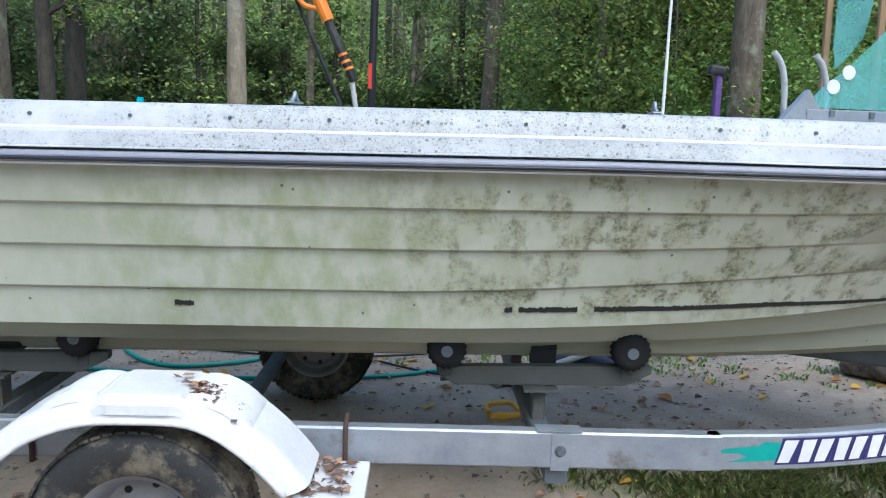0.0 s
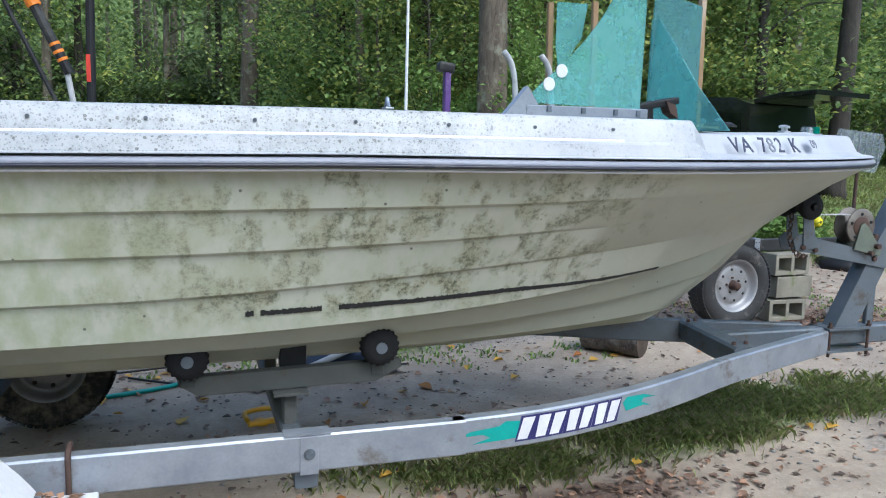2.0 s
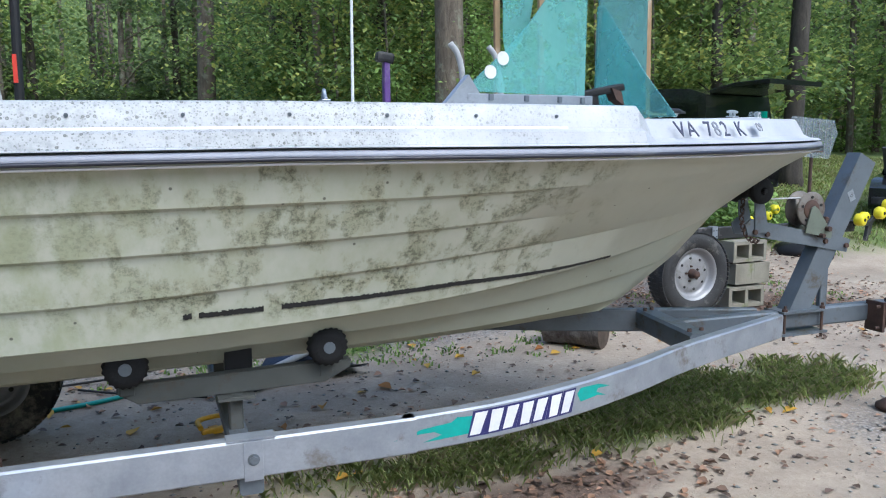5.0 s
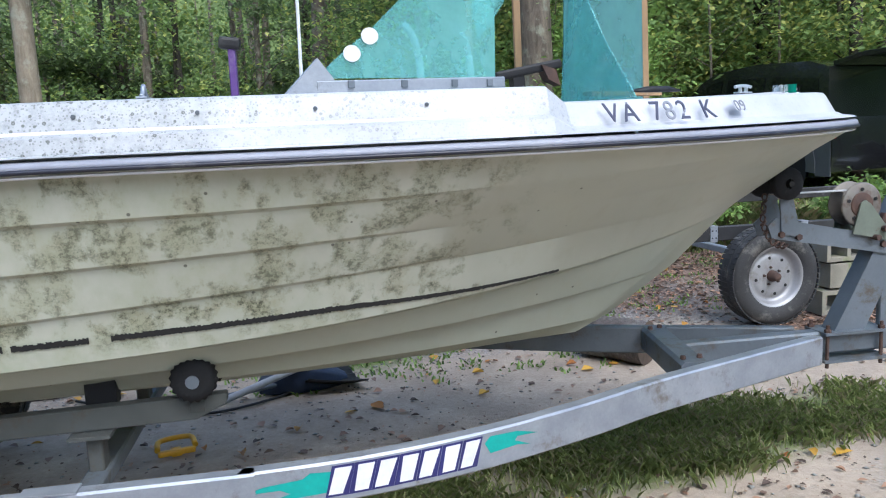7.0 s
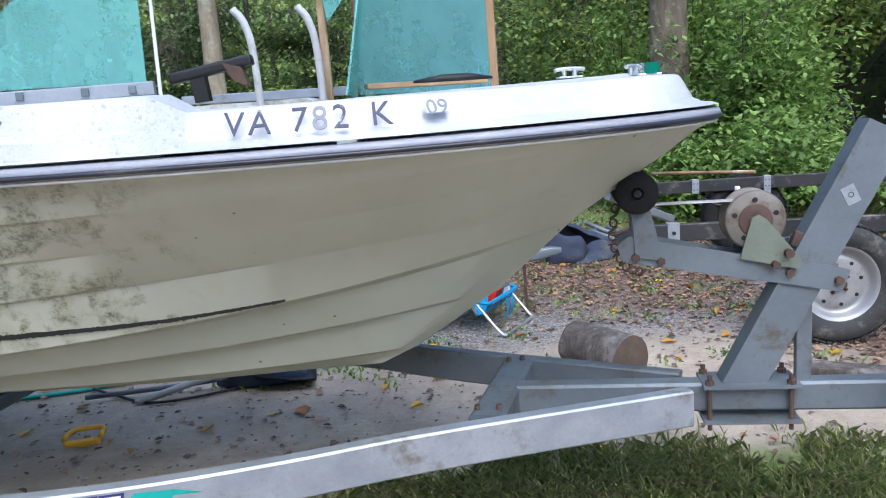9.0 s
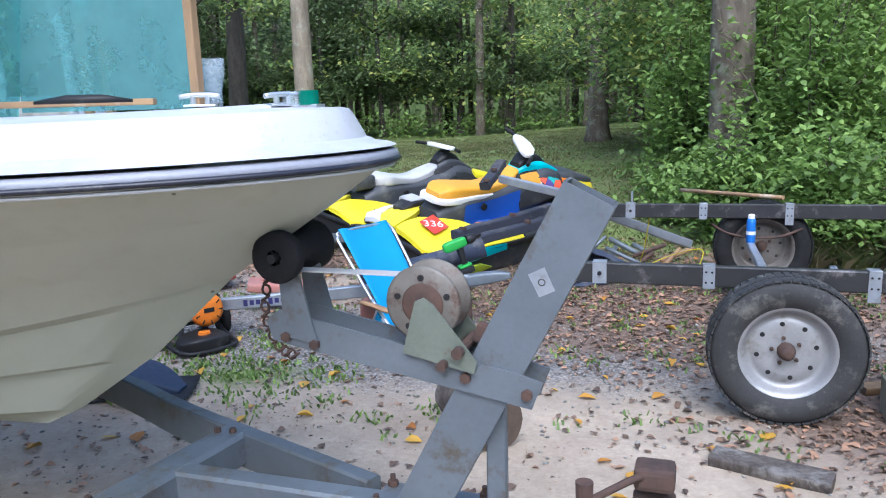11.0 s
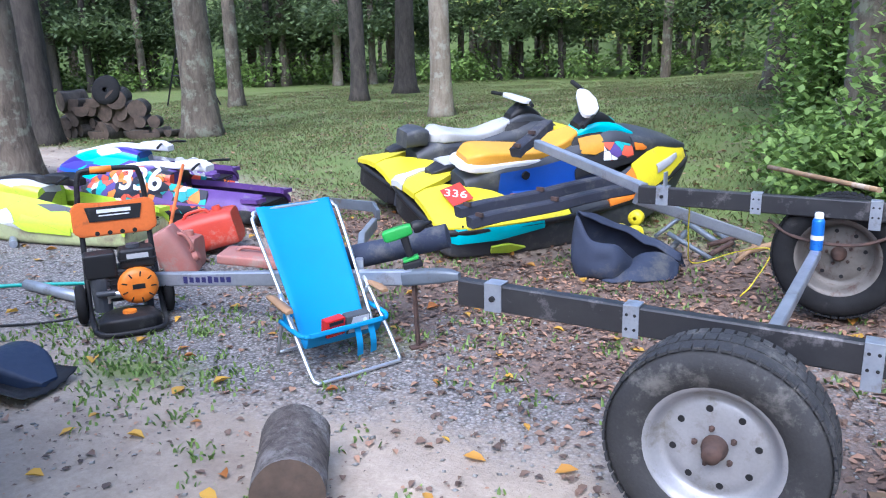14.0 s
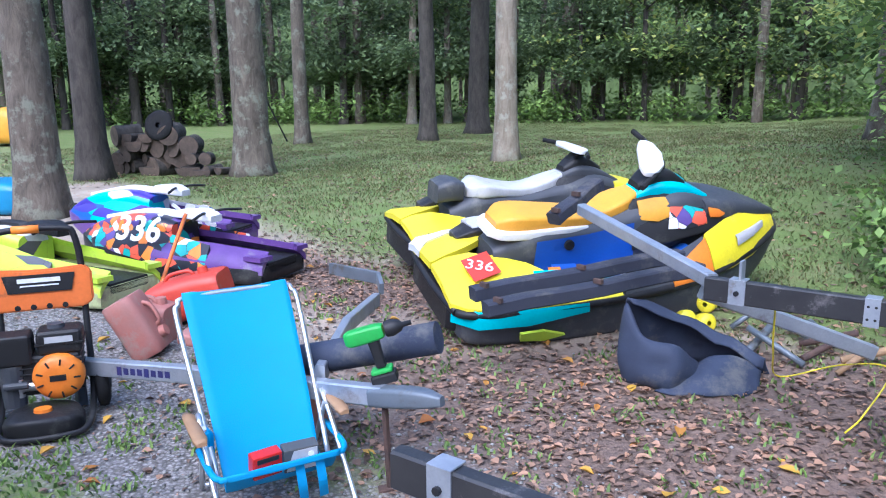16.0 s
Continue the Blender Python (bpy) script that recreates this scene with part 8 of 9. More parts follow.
    # decals as coloured blocks
    for x, c, w in ((-0.42, "cyan", 0.14), (-0.27, "facets", 0.18), (-0.10, "decal_red", 0.16), (0.06, "amber", 0.16), (0.22, "cyan", 0.16), (0.36, "decal_red", 0.1)):
        bm = bmesh.new()
        box(bm, (w, 0.004, 0.13), (x, 0.936, 0.965))
        part("decal_block", bm, M[c], t, "coloured decal block")
    for x, z, w, h in ((-0.06, 1.12, 0.62, 0.06), (0.05, 1.23, 0.2, 0.05)):
        bm = bmesh.new()
        box(bm, (w, 0.004, h), (x, 0.913 - 0.14 * (z - 0.98), z))
        part("decal_bar", bm, M["decal_white"], t, "white decal lettering bar")
    for x in (0.16, -0.12):
        bm = bmesh.new()
        cyl(bm, (x, 0.875, 1.40), (x, 0.869, 1.40), 0.06, 0.06, 20)
        part("round_decal", bm, M["decal_white"], t, "round white decal")
    text_part("336", 0.32, pose(1.35, 0.937, 0.62, 90, 0, 180), M["decal_white"], t, "race_number", 0.002, 0.15)
    # jack stand and blocks under the sill
    for x, y in ((0.55, 0.6), (-0.5, 0.0), (0.55, -0.6)):
        bm = bmesh.new()
        loft(bm, [[(x - a, y - a, z), (x + a, y - a, z), (x + a, y + a, z), (x - a, y + a, z)] for a, z in ((0.14, -0.30), (0.05, 0.16), (0.05, 0.23))])
        part("jack_stand", bm, M["rust"], t, "steel jack stand")
    return t


build_suv()


def build_yellow_roller_arm(x, y, z, turn):
    t = thing("roller_arm", pose(x, y, z, 0, 0, turn), "black wobble roller arm with yellow rollers on the far trailer", "roller arm", "yellow roller arms")
    bm = bmesh.new()
    bar(bm, [(0, 0, -0.05), (0.05, 0, 0.12), (0.34, 0, 0.24)], 0.035, 0.05)
    bar(bm, [(0.05, 0, 0.12), (-0.25, 0, 0.14)], 0.035, 0.05)
    part("arm", bm, M["black_frame"], t)
    for px, pz in ((0.36, 0.27), (0.18, 0.20), (-0.26, 0.16)):
        bm = bmesh.new()
        lathe(bm, [(0.018, -0.045), (0.05, -0.045), (0.062, -0.03), (0.062, 0.03), (0.05, 0.045), (0.018, 0.045)], 20, pose(px, -0.05, pz + 0.02, 90, 0, 0))
        r = part("roller", bm, M["yellow"], t, "yellow roller")
        bm = bmesh.new()
        cyl(bm, (px, -0.10, pz + 0.02), (px, 0.0, pz + 0.02), 0.016, 0.016, 10)
        part("roller_pin", bm, M["blackp"], r)


for _x, _y, _z in ((6.80, 6.14, 0.52), (7.25, 8.25, 0.30), (8.1, 7.3, 0.40)):
    build_yellow_roller_arm(_x, _y, _z, 20)


def build_hoop():
    t = thing("basketball_hoop", pose(7.6, 7.75, rise(7.6, 7.75), 0, 0, -40), "small portable basketball hoop with a clear scratched backboard", "hoop")
    bm = bmesh.new()
    plate(bm, ((-0.25, 1.24), (0.19, 1.20), (0.27, 1.50), (0.23, 1.66), (-0.24, 1.72), (-0.27, 1.6)), 0.012, pose(0, -0.06, 0, 90, 0, 0), 0.003)
    brd = part("backboard", bm, M["clear"], t, "clear plastic backboard with a wire grid")
    for k in range(7):
        bm = bmesh.new()
        x = -0.22 + 0.07 * k
        cyl(bm, (x, -0.072, 1.25), (x + 0.01, -0.072, 1.66), 0.003, 0.003, 5)
        part("grid_bar", bm, M["seatgrey"], brd)
    bm = bmesh.new()
    tube(bm, bend([(-0.11, -0.08, 1.30), (-0.10, -0.26, 1.29), (0, -0.31, 1.29), (0.10, -0.26, 1.29), (0.11, -0.08, 1.30)], 4), 0.008, 8)
    part("rim", bm, M["rust"], t, "rusty ring")
    bm = bmesh.new()
    cyl(bm, (0, 0, 0.06), (0, -0.02, 1.5), 0.024, 0.02, 12)
    part("pole", bm, M["rust"], t, "rusty brown pole")
    bm = bmesh.new()
    loft(bm, [[(x * k, y * k + 0.1, z) for x, y in ((-0.3, -0.2), (0.3, -0.2), (0.36, 0.2), (-0.36, 0.2))] for k, z in ((1, -0.02), (1, 0.09), (0.7, 0.15))])
    part("base", bm, M["blackp"], t, "black weighted base")


build_hoop()


def build_far_car():
    t = thing("utility_vehicle", pose(11.5, 9.35, rise(11.5, 9.35), 0, 0, 215) @ Matrix.Scale(0.72, 4), "small dark utility vehicle with its bonnet up on the verge", "vehicle")
    low = [(-1.9, 0.35), (-1.95, 0.7), (-1.7, 0.92), (0.9, 0.95), (1.9, 0.86), (2.15, 0.7), (2.18, 0.36), (2.0, 0.26), (-1.8, 0.26)]
    bm = bmesh.new()
    loft(bm, [[(x * k, y, 0.26 + (z - 0.26) * k) for x, z in low] for y, k in ((0.84, 0.96), (0.86, 1.0), (-0.86, 1.0), (-0.84, 0.96))])
    bmesh.ops.recalc_face_normals(bm, faces=bm.faces[:])
    shade(part("body", bm, M["carpaint"], t, "black painted body"), 30)
    bm = bmesh.new()
    loft(bm, [[(x, s * (0.82 - 0.16 * (z - 0.92)), z) for x, z in ((-1.6, 0.92), (-1.2, 1.38), (0.1, 1.42), (0.9, 0.95))] for s in (1, -1)])
    bmesh.ops.recalc_face_normals(bm, faces=bm.faces[:])
    part("cabin", bm, M["carglass"], t, "dark glazed cabin")
    bm = bmesh.new()
    bar(bm, [(0.95, 0, 0.97), (1.3, 0, 1.32), (1.55, 0, 1.52)], 1.5, 0.04)
    part("bonnet", bm, M["cargrey"], t, "raised grey bonnet")
    bm = bmesh.new()
    box(bm, (0.14, 1.6, 0.16), (2.16, 0, 0.45), (0, 0, 0), 0.03)
    part("bumper", bm, M["blackp"], t, "black bumper")
    for x in (-1.25, 1.35):
        for y in (-0.76, 0.76):
            w = new("wheel")
            w.parent = t
            build_wheel(w, pose(x, y, 0.30, -90 if y > 0 else 90, 0, 0), 0.31, 0.2, 0.19, "tyre")


build_far_car()


def build_log_pile():
    rnd = random.Random(8)
    n = 0
    for row in range(4):
        for k in range(11 - row * 2):
            u = (k + 0.5 * row) / 11 + rnd.uniform(-0.02, 0.02)
            x, y = -10.4 + 2.6 * u, 11.95 + 1.1 * u
            r = rnd.uniform(0.09, 0.21)
            z = rise(x, y) + 0.12 + row * 0.21 + rnd.uniform(-0.03, 0.05)
            dx, dy = rnd.uniform(-0.05, 0.3), -rnd.uniform(0.1, 0.3)
            build_log("firewood_log", (x - dx, y - dy, z), (x + dx, y + dy, z + rnd.uniform(-0.03, 0.03)), r, "rough split firewood log stacked in a pile", "bark_d", rnd.random() < 0.35)
            n += 1


build_log_pile()


def build_lawn_far():
    t = thing("wheelbarrow", pose(-9.0, 12.2, rise(-9, 12.2) + 0.75, 0, 0, 30), "dark wheelbarrow wheel resting on the log pile", "wheel")
    bm = bmesh.new()
    lathe(bm, [(0.05, -0.05), (0.2, -0.06), (0.27, -0.04), (0.29, 0), (0.27, 0.04), (0.2, 0.06), (0.05, 0.05)], 28, pose(0, 0, 0.2, 75, 0, 0))
    part("tyre", bm, M["rubber"], t)
    t = thing("swing_frame", pose(-14.5, 18.2, rise(-14.5, 18.2)), "dark metal frame with crossed legs on the lawn", "frame")
    for a, b in (((-0.9, 0, 0), (0, 0, 2.2)), ((0.9, 0, 0), (0, 0, 2.2)), ((0.3, 1.0, 0), (0, 0, 2.2)), ((-0.55, 0, 0.9), (0.55, 0, 0.9))):
        bm = bmesh.new()
        cyl(bm, a, b, 0.025, 0.025, 8)
        part("leg", bm, M["blackp"], t)
    t = thing("inflatable", pose(-6.9, 8.55, rise(-6.9, 8.6), 0, 0, 20), "bright blue inflatable lying beside a tree", "inflatable")
    body("tube_body", [(-0.6, 0.1, 0.30, 0.05), (-0.4, 0.3, 0.42, 0.0), (0.2, 0.35, 0.45, 0.0), (0.6, 0.25, 0.40, 0.02), (0.75, 0.08, 0.3, 0.1)], mk("blue_vinyl", (0.02, 0.22, 0.42), None, 4, 0.4), t, "", 4)
    t = thing("play_car", pose(-19.5, 13.6, rise(-19.5, 13.6), 0, 0, 30), "yellow plastic play vehicle on the far drive", "toy car")
    body("shell", [(-0.9, 0.3, 0.5, 0.1), (-0.7, 0.5, 0.8, 0.08), (0.0, 0.55, 1.1, 0.08), (0.6, 0.5, 0.7, 0.08), (0.95, 0.35, 0.5, 0.12)], M["amber"], t, "yellow plastic shell", 3)
    for x in (-0.5, 0.5):
        for y in (-0.5, 0.5):
            bm = bmesh.new()
            cyl(bm, (x, y - 0.06, 0.15), (x, y + 0.06, 0.15), 0.16, 0.16, 18)
            part("wheel", bm, M["rubber"], t)


build_lawn_far()


def build_fender_leaves():
    """Dead leaves and pine straw caught on the near fender."""
    t = thing("leaf_debris", Matrix(), "rust-brown dead leaves caught on the trailer fender", "leaves")
    rnd = random.Random(12)
    bm = bmesh.new()
    for k in range(150):
        if k < 70:
            x, z = -0.66 + rnd.gauss(0, 0.045), 0.0
            y = 2.21 + rnd.gauss(0, 0.03) - 0.25 * (x + 0.66)
            z = float(np.interp(x, (-0.96, -0.76, -0.64, -0.53, -0.44), (0.75, 0.75, 0.715, 0.64, 0.55))) + 0.022
        else:
            x, y, z = rnd.uniform(-0.42, -0.25), rnd.uniform(2.14, 2.40), 0.466 + rnd.uniform(0, 0.012)
        s = rnd.uniform(0.010, 0.026)
        a = rnd.uniform(0, 6.28)
        c, d = math.cos(a) * s, math.sin(a) * s
        w = rnd.uniform(0.3, 0.8)
        q = [(x - c, y - d, z + rnd.uniform(0, 0.01)), (x - d * w, y + c * w, z + rnd.uniform(0, 0.012)), (x + c, y + d, z), (x + d * w, y - c * w, z + rnd.uniform(0, 0.01))]
        bm.faces.new([bm.verts.new(v) for v in q])
    ob = part("dead_leaves", bm, M["litter"], t)
    ob["kind"] = "stuff"


build_fender_leaves()


# ---- fallen leaves, grass and gravel ----
def scatter_points(rng, n, x0, x1, y0, y1, weight):
    out = []
    while len(out) < n:
        x, y = rng.uniform(x0, x1), rng.uniform(y0, y1)
        if rng.random() < weight(x, y):
            out.append((x, y, rise(x, y)))
    return np.array(out)


def flat_leaves(name, pts, lo, hi, material, rng, label):
    """Curled leaves lying on the ground: a blade of six corners folded along its rib."""
    n = len(pts)
    a = rng.uniform(0, 2 * np.pi, n)
    s = rng.uniform(lo, hi, n)
    d = np.stack([np.cos(a), np.sin(a), rng.uniform(-0.15, 0.15, n)], 1) * s[:, None]
    w = np.stack([-np.sin(a), np.cos(a), rng.uniform(-0.3, 0.3, n)], 1) * (s * rng.uniform(0.5, 0.95, n))[:, None]
    up = np.zeros((n, 3))
    up[:, 2] = s * rng.uniform(0.05, 0.4, n)
    c = pts + np.array([0, 0, 0.008])
    v = np.stack([c - d * 0.5, c - d * 0.12 + w * 0.42 + up, c + d * 0.22 + w * 0.36 + up * 0.8, c + d * 0.55 + up * 0.3, c + d * 0.18 - w * 0.38 + up * 0.9, c - d * 0.15 - w * 0.42 + up * 0.8], 1)
    me = bpy.data.meshes.new(name)
    me.vertices.add(n * 6)
    me.vertices.foreach_set("co", v.reshape(-1))
    b = np.arange(n)[:, None] * 6
    idx = (b + np.array([0, 1, 2, 3, 0, 3, 4, 5])).reshape(-1)
    me.loops.add(n * 8)
    me.loops.foreach_set("vertex_index", idx.astype(np.int32))
    me.polygons.add(n * 2)
    me.polygons.foreach_set("loop_start", np.arange(0, n * 8, 4, dtype=np.int32))
    me.update(calc_edges=True)
    me.materials.append(material)
    return tagged(new(name, me), label, "leaves", kind="stuff")


def blades(name, pts, lo, hi, material, rng, label, per=7, spread=0.05, width=0.004):
    """Tufts of thin bent grass blades."""
    c = np.repeat(pts, per, axis=0)
    n = len(c)
    c = c + np.concatenate([rng.normal(0, spread, (n, 2)), np.zeros((n, 1))], 1)
    a = rng.uniform(0, 2 * np.pi, n)
    h = rng.uniform(lo, hi, n)
    side = np.stack([-np.sin(a), np.cos(a), np.zeros(n)], 1) * width
    out = np.stack([np.cos(a), np.sin(a), np.zeros(n)], 1)
    z = np.array([0, 0, 1.0])
    mid = c + out * (h * 0.22)[:, None] + z * (h * 0.6)[:, None]
    tip = c + out * (h * rng.uniform(0.4, 0.9, n))[:, None] + z * (h * rng.uniform(0.75, 1.0, n))[:, None]
    v = np.stack([c - side, c + side, mid + side * 0.8, tip, mid - side * 0.8], 1)
    me = bpy.data.meshes.new(name)
    me.vertices.add(n * 5)
    me.vertices.foreach_set("co", v.reshape(-1))
    me.loops.add(n * 5)
    me.loops.foreach_set("vertex_index", np.arange(n * 5, dtype=np.int32))
    me.polygons.add(n)
    me.polygons.foreach_set("loop_start", np.arange(0, n * 5, 5, dtype=np.int32))
    me.update(calc_edges=True)
    me.materials.append(material)
    return tagged(new(name, me), label, "grass", kind="stuff")


_rng = np.random.default_rng(77)
_near = lambda x, y: 0.035 + 0.9 * litter_at(x, y) ** 1.6
flat_leaves("leaf_litter", scatter_points(_rng, 22000, -3.5, 7.5, 1.2, 10.5, _near), 0.015, 0.058, M["litter"], _rng, "brown and russet fallen leaves scattered over the yard")
flat_leaves("yellow_leaves", scatter_points(_rng, 330, -3.5, 7, 1.2, 9.5, lambda x, y: 0.4 + 0.5 * gravel_at(x, y)), 0.05, 0.10, M["litter_y"], _rng, "yellow and orange fallen leaves on the driveway")
flat_leaves("leaf_crumbs", scatter_points(_rng, 8500, -3.5, 7.0, 1.0, 8.5, lambda x, y: 0.25 + 0.6 * max(0, noise.noise((x * 1.3, y * 1.3, 2)))), 0.006, 0.024, M["litter"], _rng, "dark crumbs of dead leaves on the sand")
flat_leaves("lawn_leaves", scatter_points(_rng, 9000, -16, 6, 8.8, 26, lambda x, y: 0.25 + 0.7 * max(0, noise.noise((x * 0.35, y * 0.35, 7)))), 0.035, 0.08, M["litter"], _rng, "fallen leaves scattered on the lawn")
blades("grass_tufts", scatter_points(_rng, 2000, 0.2, 5.2, 2.7, 4.8, lambda x, y: max(0, turf_at(x, y) - 0.30) ** 1.6 * 1.6 * max(0.0, 0.5 + 1.6 * noise.noise((x * 2.3, y * 2.3, 9)))), 0.02, 0.085, M["grass_dry"], _rng, "patchy green grass beside the trailer rail", 8, 0.06, 0.0028)
blades("lawn_grass", scatter_points(_rng, 17000, -17, 5, 8.8, 33, lambda x, y: max(0, turf_at(x, y) - 0.3) * (1.2 - 0.025 * y) * max(0.1, 0.6 + noise.noise((x * 0.7, y * 0.7, 3)))), 0.015, 0.055, M["grass"], _rng, "short uneven lawn grass", 9, 0.13, 0.006)
blades("weeds", scatter_points(_rng, 560, -0.5, 6.5, 5.0, 9.5, lambda x, y: 0.03 + litter_at(x, y) * 0.2 * (y > 6.4) + 0.9 * math.exp(-((x - 1.2) ** 2 + 3 * (y - 5.75) ** 2) * 1.6)), 0.012, 0.045, M["bush"], _rng, "small green weeds among the leaves", 10, 0.05, 0.008)
blades("verge_grass", scatter_points(_rng, 6500, 5.6, 19, 7.0, 19, lambda x, y: max(0, turf_at(x, y) - 0.35)), 0.03, 0.10, M["grass_dry"], _rng, "short green grass in front of the parked car", 8, 0.08, 0.007)
blades("grass_clump", scatter_points(_rng, 160, 4.6, 6.8, 8.7, 9.7, lambda x, y: 0.6), 0.12, 0.34, M["grass"], _rng, "clump of long arching grass beyond the trailer", 14, 0.08, 0.006)


def build_stones():
    """Loose gravel on the drive."""
    rng = np.random.default_rng(5)
    pts = scatter_points(rng, 6500, -3.5, 6.5, 1.3, 8.8, lambda x, y: 0.05 + gravel_at(x, y) ** 2)
    n = len(pts)
    base = np.array([(1, 0, 0), (0, 1, 0), (-1, 0, 0), (0, -1, 0), (0.1, 0.1, 0.8), (0, 0, -0.5)])
    s = rng.uniform(0.006, 0.017, n)
    a = rng.uniform(0, 6.28, n)
    sc = np.stack([s * rng.uniform(0.8, 1.4, n), s, s * rng.uniform(0.5, 0.9, n)], 1)
    v = base[None] * sc[:, None]
    x = v[..., 0] * np.cos(a)[:, None] - v[..., 1] * np.sin(a)[:, None]
    y = v[..., 0] * np.sin(a)[:, None] + v[..., 1] * np.cos(a)[:, None]
    v = np.stack([x, y, v[..., 2]], 2) + pts[:, None] + np.array([0, 0, 0.003])
    tri = np.array([(0, 1, 4), (1, 2, 4), (2, 3, 4), (3, 0, 4), (1, 0, 5), (2, 1, 5), (3, 2, 5), (0, 3, 5)])
    f = (np.arange(n)[:, None, None] * 6 + tri[None]).reshape(-1)
    me = bpy.data.meshes.new("gravel_stones")
    me.vertices.add(n * 6)
    me.vertices.foreach_set("co", v.reshape(-1))
    me.loops.add(len(f))
    me.loops.foreach_set("vertex_index", f.astype(np.int32))
    me.polygons.add(len(f) // 3)
    me.polygons.foreach_set("loop_start", np.arange(0, len(f), 3, dtype=np.int32))
    me.update(calc_edges=True)
    me.materials.append(leaf_mat("loose_stones", (0.15, 0.14, 0.135), (0.31, 0.295, 0.285), 0.0))
    tagged(new("gravel_stones", me), "loose grey gravel stones on the drive", "gravel", kind="stuff")


build_stones()


# ---- woods ----
def leaf_mesh(name, centres, sizes, material, rng, parent=None, droop=0.3, label=""):
    """Many small folded leaves, each four corners, as one mesh."""
    n = len(centres)
    c = np.asarray(centres)
    s = np.asarray(sizes)[:, None]
    a = rng.uniform(0, 2 * np.pi, n)
    d = np.stack([np.cos(a), np.sin(a), rng.uniform(-0.8, 0.4, n) - droop], 1)
    d /= np.linalg.norm(d, axis=1)[:, None]
    w = np.stack([-np.sin(a), np.cos(a), rng.uniform(-0.7, 0.7, n)], 1)
    w /= np.linalg.norm(w, axis=1)[:, None]
    nrm = np.cross(d, w)
    v = np.empty((n, 4, 3))
    v[:, 0] = c - d * s * 0.5
    v[:, 1] = c + w * s * 0.32 + nrm * s * 0.08
    v[:, 2] = c + d * s * 0.5
    v[:, 3] = c - w * s * 0.32 + nrm * s * 0.08
    me = bpy.data.meshes.new(name)
    me.vertices.add(n * 4)
    me.vertices.foreach_set("co", v.reshape(-1))
    me.loops.add(n * 4)
    me.loops.foreach_set("vertex_index", np.arange(n * 4, dtype=np.int32))
    me.polygons.add(n)
    me.polygons.foreach_set("loop_start", np.arange(0, n * 4, 4, dtype=np.int32))
    me.update(calc_edges=True)
    me.materials.append(material)
    ob = new(name, me)
    ob.parent = parent
    if label:
        ob["label"] = label
    return ob


def spray(rng, anchors, per, spread, flat=0.45):
    """Points in flattened sprays round the given anchors."""
    a = np.repeat(np.asarray(anchors), per, axis=0)
    off = rng.normal(0, 1, a.shape) * spread
    off[:, 2] *= flat
    return a + off


def trunk_mesh(bm, rng, r, h, lean=(0, 0), flare=1.5, seg=14, crook=0.04):
    rings = []
    n = 14
    ph = rng.uniform(0, 10)
    path = []
    for k in range(n + 1):
        t = (k / n) ** 1.4
        z = h * t - 0.15
        rr = r * (1 - 0.62 * t) * (1 + (flare - 1) * math.exp(-z / 0.22 if z > 0 else 0))
        cx = lean[0] * t * h + crook * math.sin(ph + t * 5) * t * h * 0.3
        cy = lean[1] * t * h + crook * math.cos(ph * 1.7 + t * 4) * t * h * 0.3
        path.append(Vector((cx, cy, z)))
        rings.append([(cx + rr * (1 + 0.09 * noise.noise((math.cos(q) * 2 + ph, math.sin(q) * 2, z * 0.7)) + 0.13 * math.exp(-max(0, z) / 0.3) * math.sin(q * 5 + ph)) * math.cos(q),
                       cy + rr * (1 + 0.09 * noise.noise((math.cos(q) * 2 + ph, math.sin(q) * 2, z * 0.7)) + 0.13 * math.exp(-max(0, z) / 0.3) * math.sin(q * 5 + ph)) * math.sin(q), z) for q in (2 * math.pi * j / seg for j in range(seg))])
    loft(bm, rings)
    return path


def build_tree(x, y, r, h, bark, label, seed, lean=(0, 0), crown_from=4.0, leaves=2600, leaf_size=0.16, low=0, foliage="leaf"):
    rng = np.random.default_rng(seed)
    z0 = rise(x, y)
    t = thing("tree", pose(x, y, z0), label, "tree", "trees of the wood")
    bm = bmesh.new()
    path = trunk_mesh(bm, rng, r, h, lean)
    anchors = []
    limbs = []
    for k in range(9 + low):
        zz = rng.uniform(crown_from, h * 0.95) if k >= low else rng.uniform(1.6, crown_from)
        i = min(range(len(path)), key=lambda j: abs(path[j].z - zz))
        base = path[i]
        a = rng.uniform(0, 2 * math.pi)
        ln = rng.uniform(1.4, 3.2) * (1.1 - 0.5 * zz / h) if k >= low else rng.uniform(1.0, 2.2)
        tip = base + Vector((math.cos(a) * ln, math.sin(a) * ln, rng.uniform(0.1, 0.9) * ln * 0.6))
        mid = base.lerp(tip, 0.5) + Vector((0, 0, 0.15 * ln))
        rr = r * (0.28 if k >= low else 0.12)
        limbs.append((base, mid, tip, rr))
        for q in np.linspace(0.35, 1.0, 6):
            p = base.lerp(mid, q * 2) if q < 0.5 else mid.lerp(tip, q * 2 - 1)
            anchors.append((p.x + rng.normal(0, 0.3), p.y + rng.normal(0, 0.3), p.z + rng.normal(0, 0.2)))
    for b, m_, e, rr in limbs:
        tube(bm, bend([b, m_, e], 3), [rr * (1 - 0.8 * i / 6) for i in range(7)], 6)
    part("trunk", bm, M[bark], t)
    pts = spray(rng, anchors, max(1, leaves // len(anchors)), 0.42)
    pts = pts[(pts[:, 2] < 6.5) | (rng.random(len(pts)) < 0.4)]
    leaf_mesh("crown", pts, rng.uniform(0.6, 1.2, len(pts)) * leaf_size, M[foliage], rng, t)
    return t


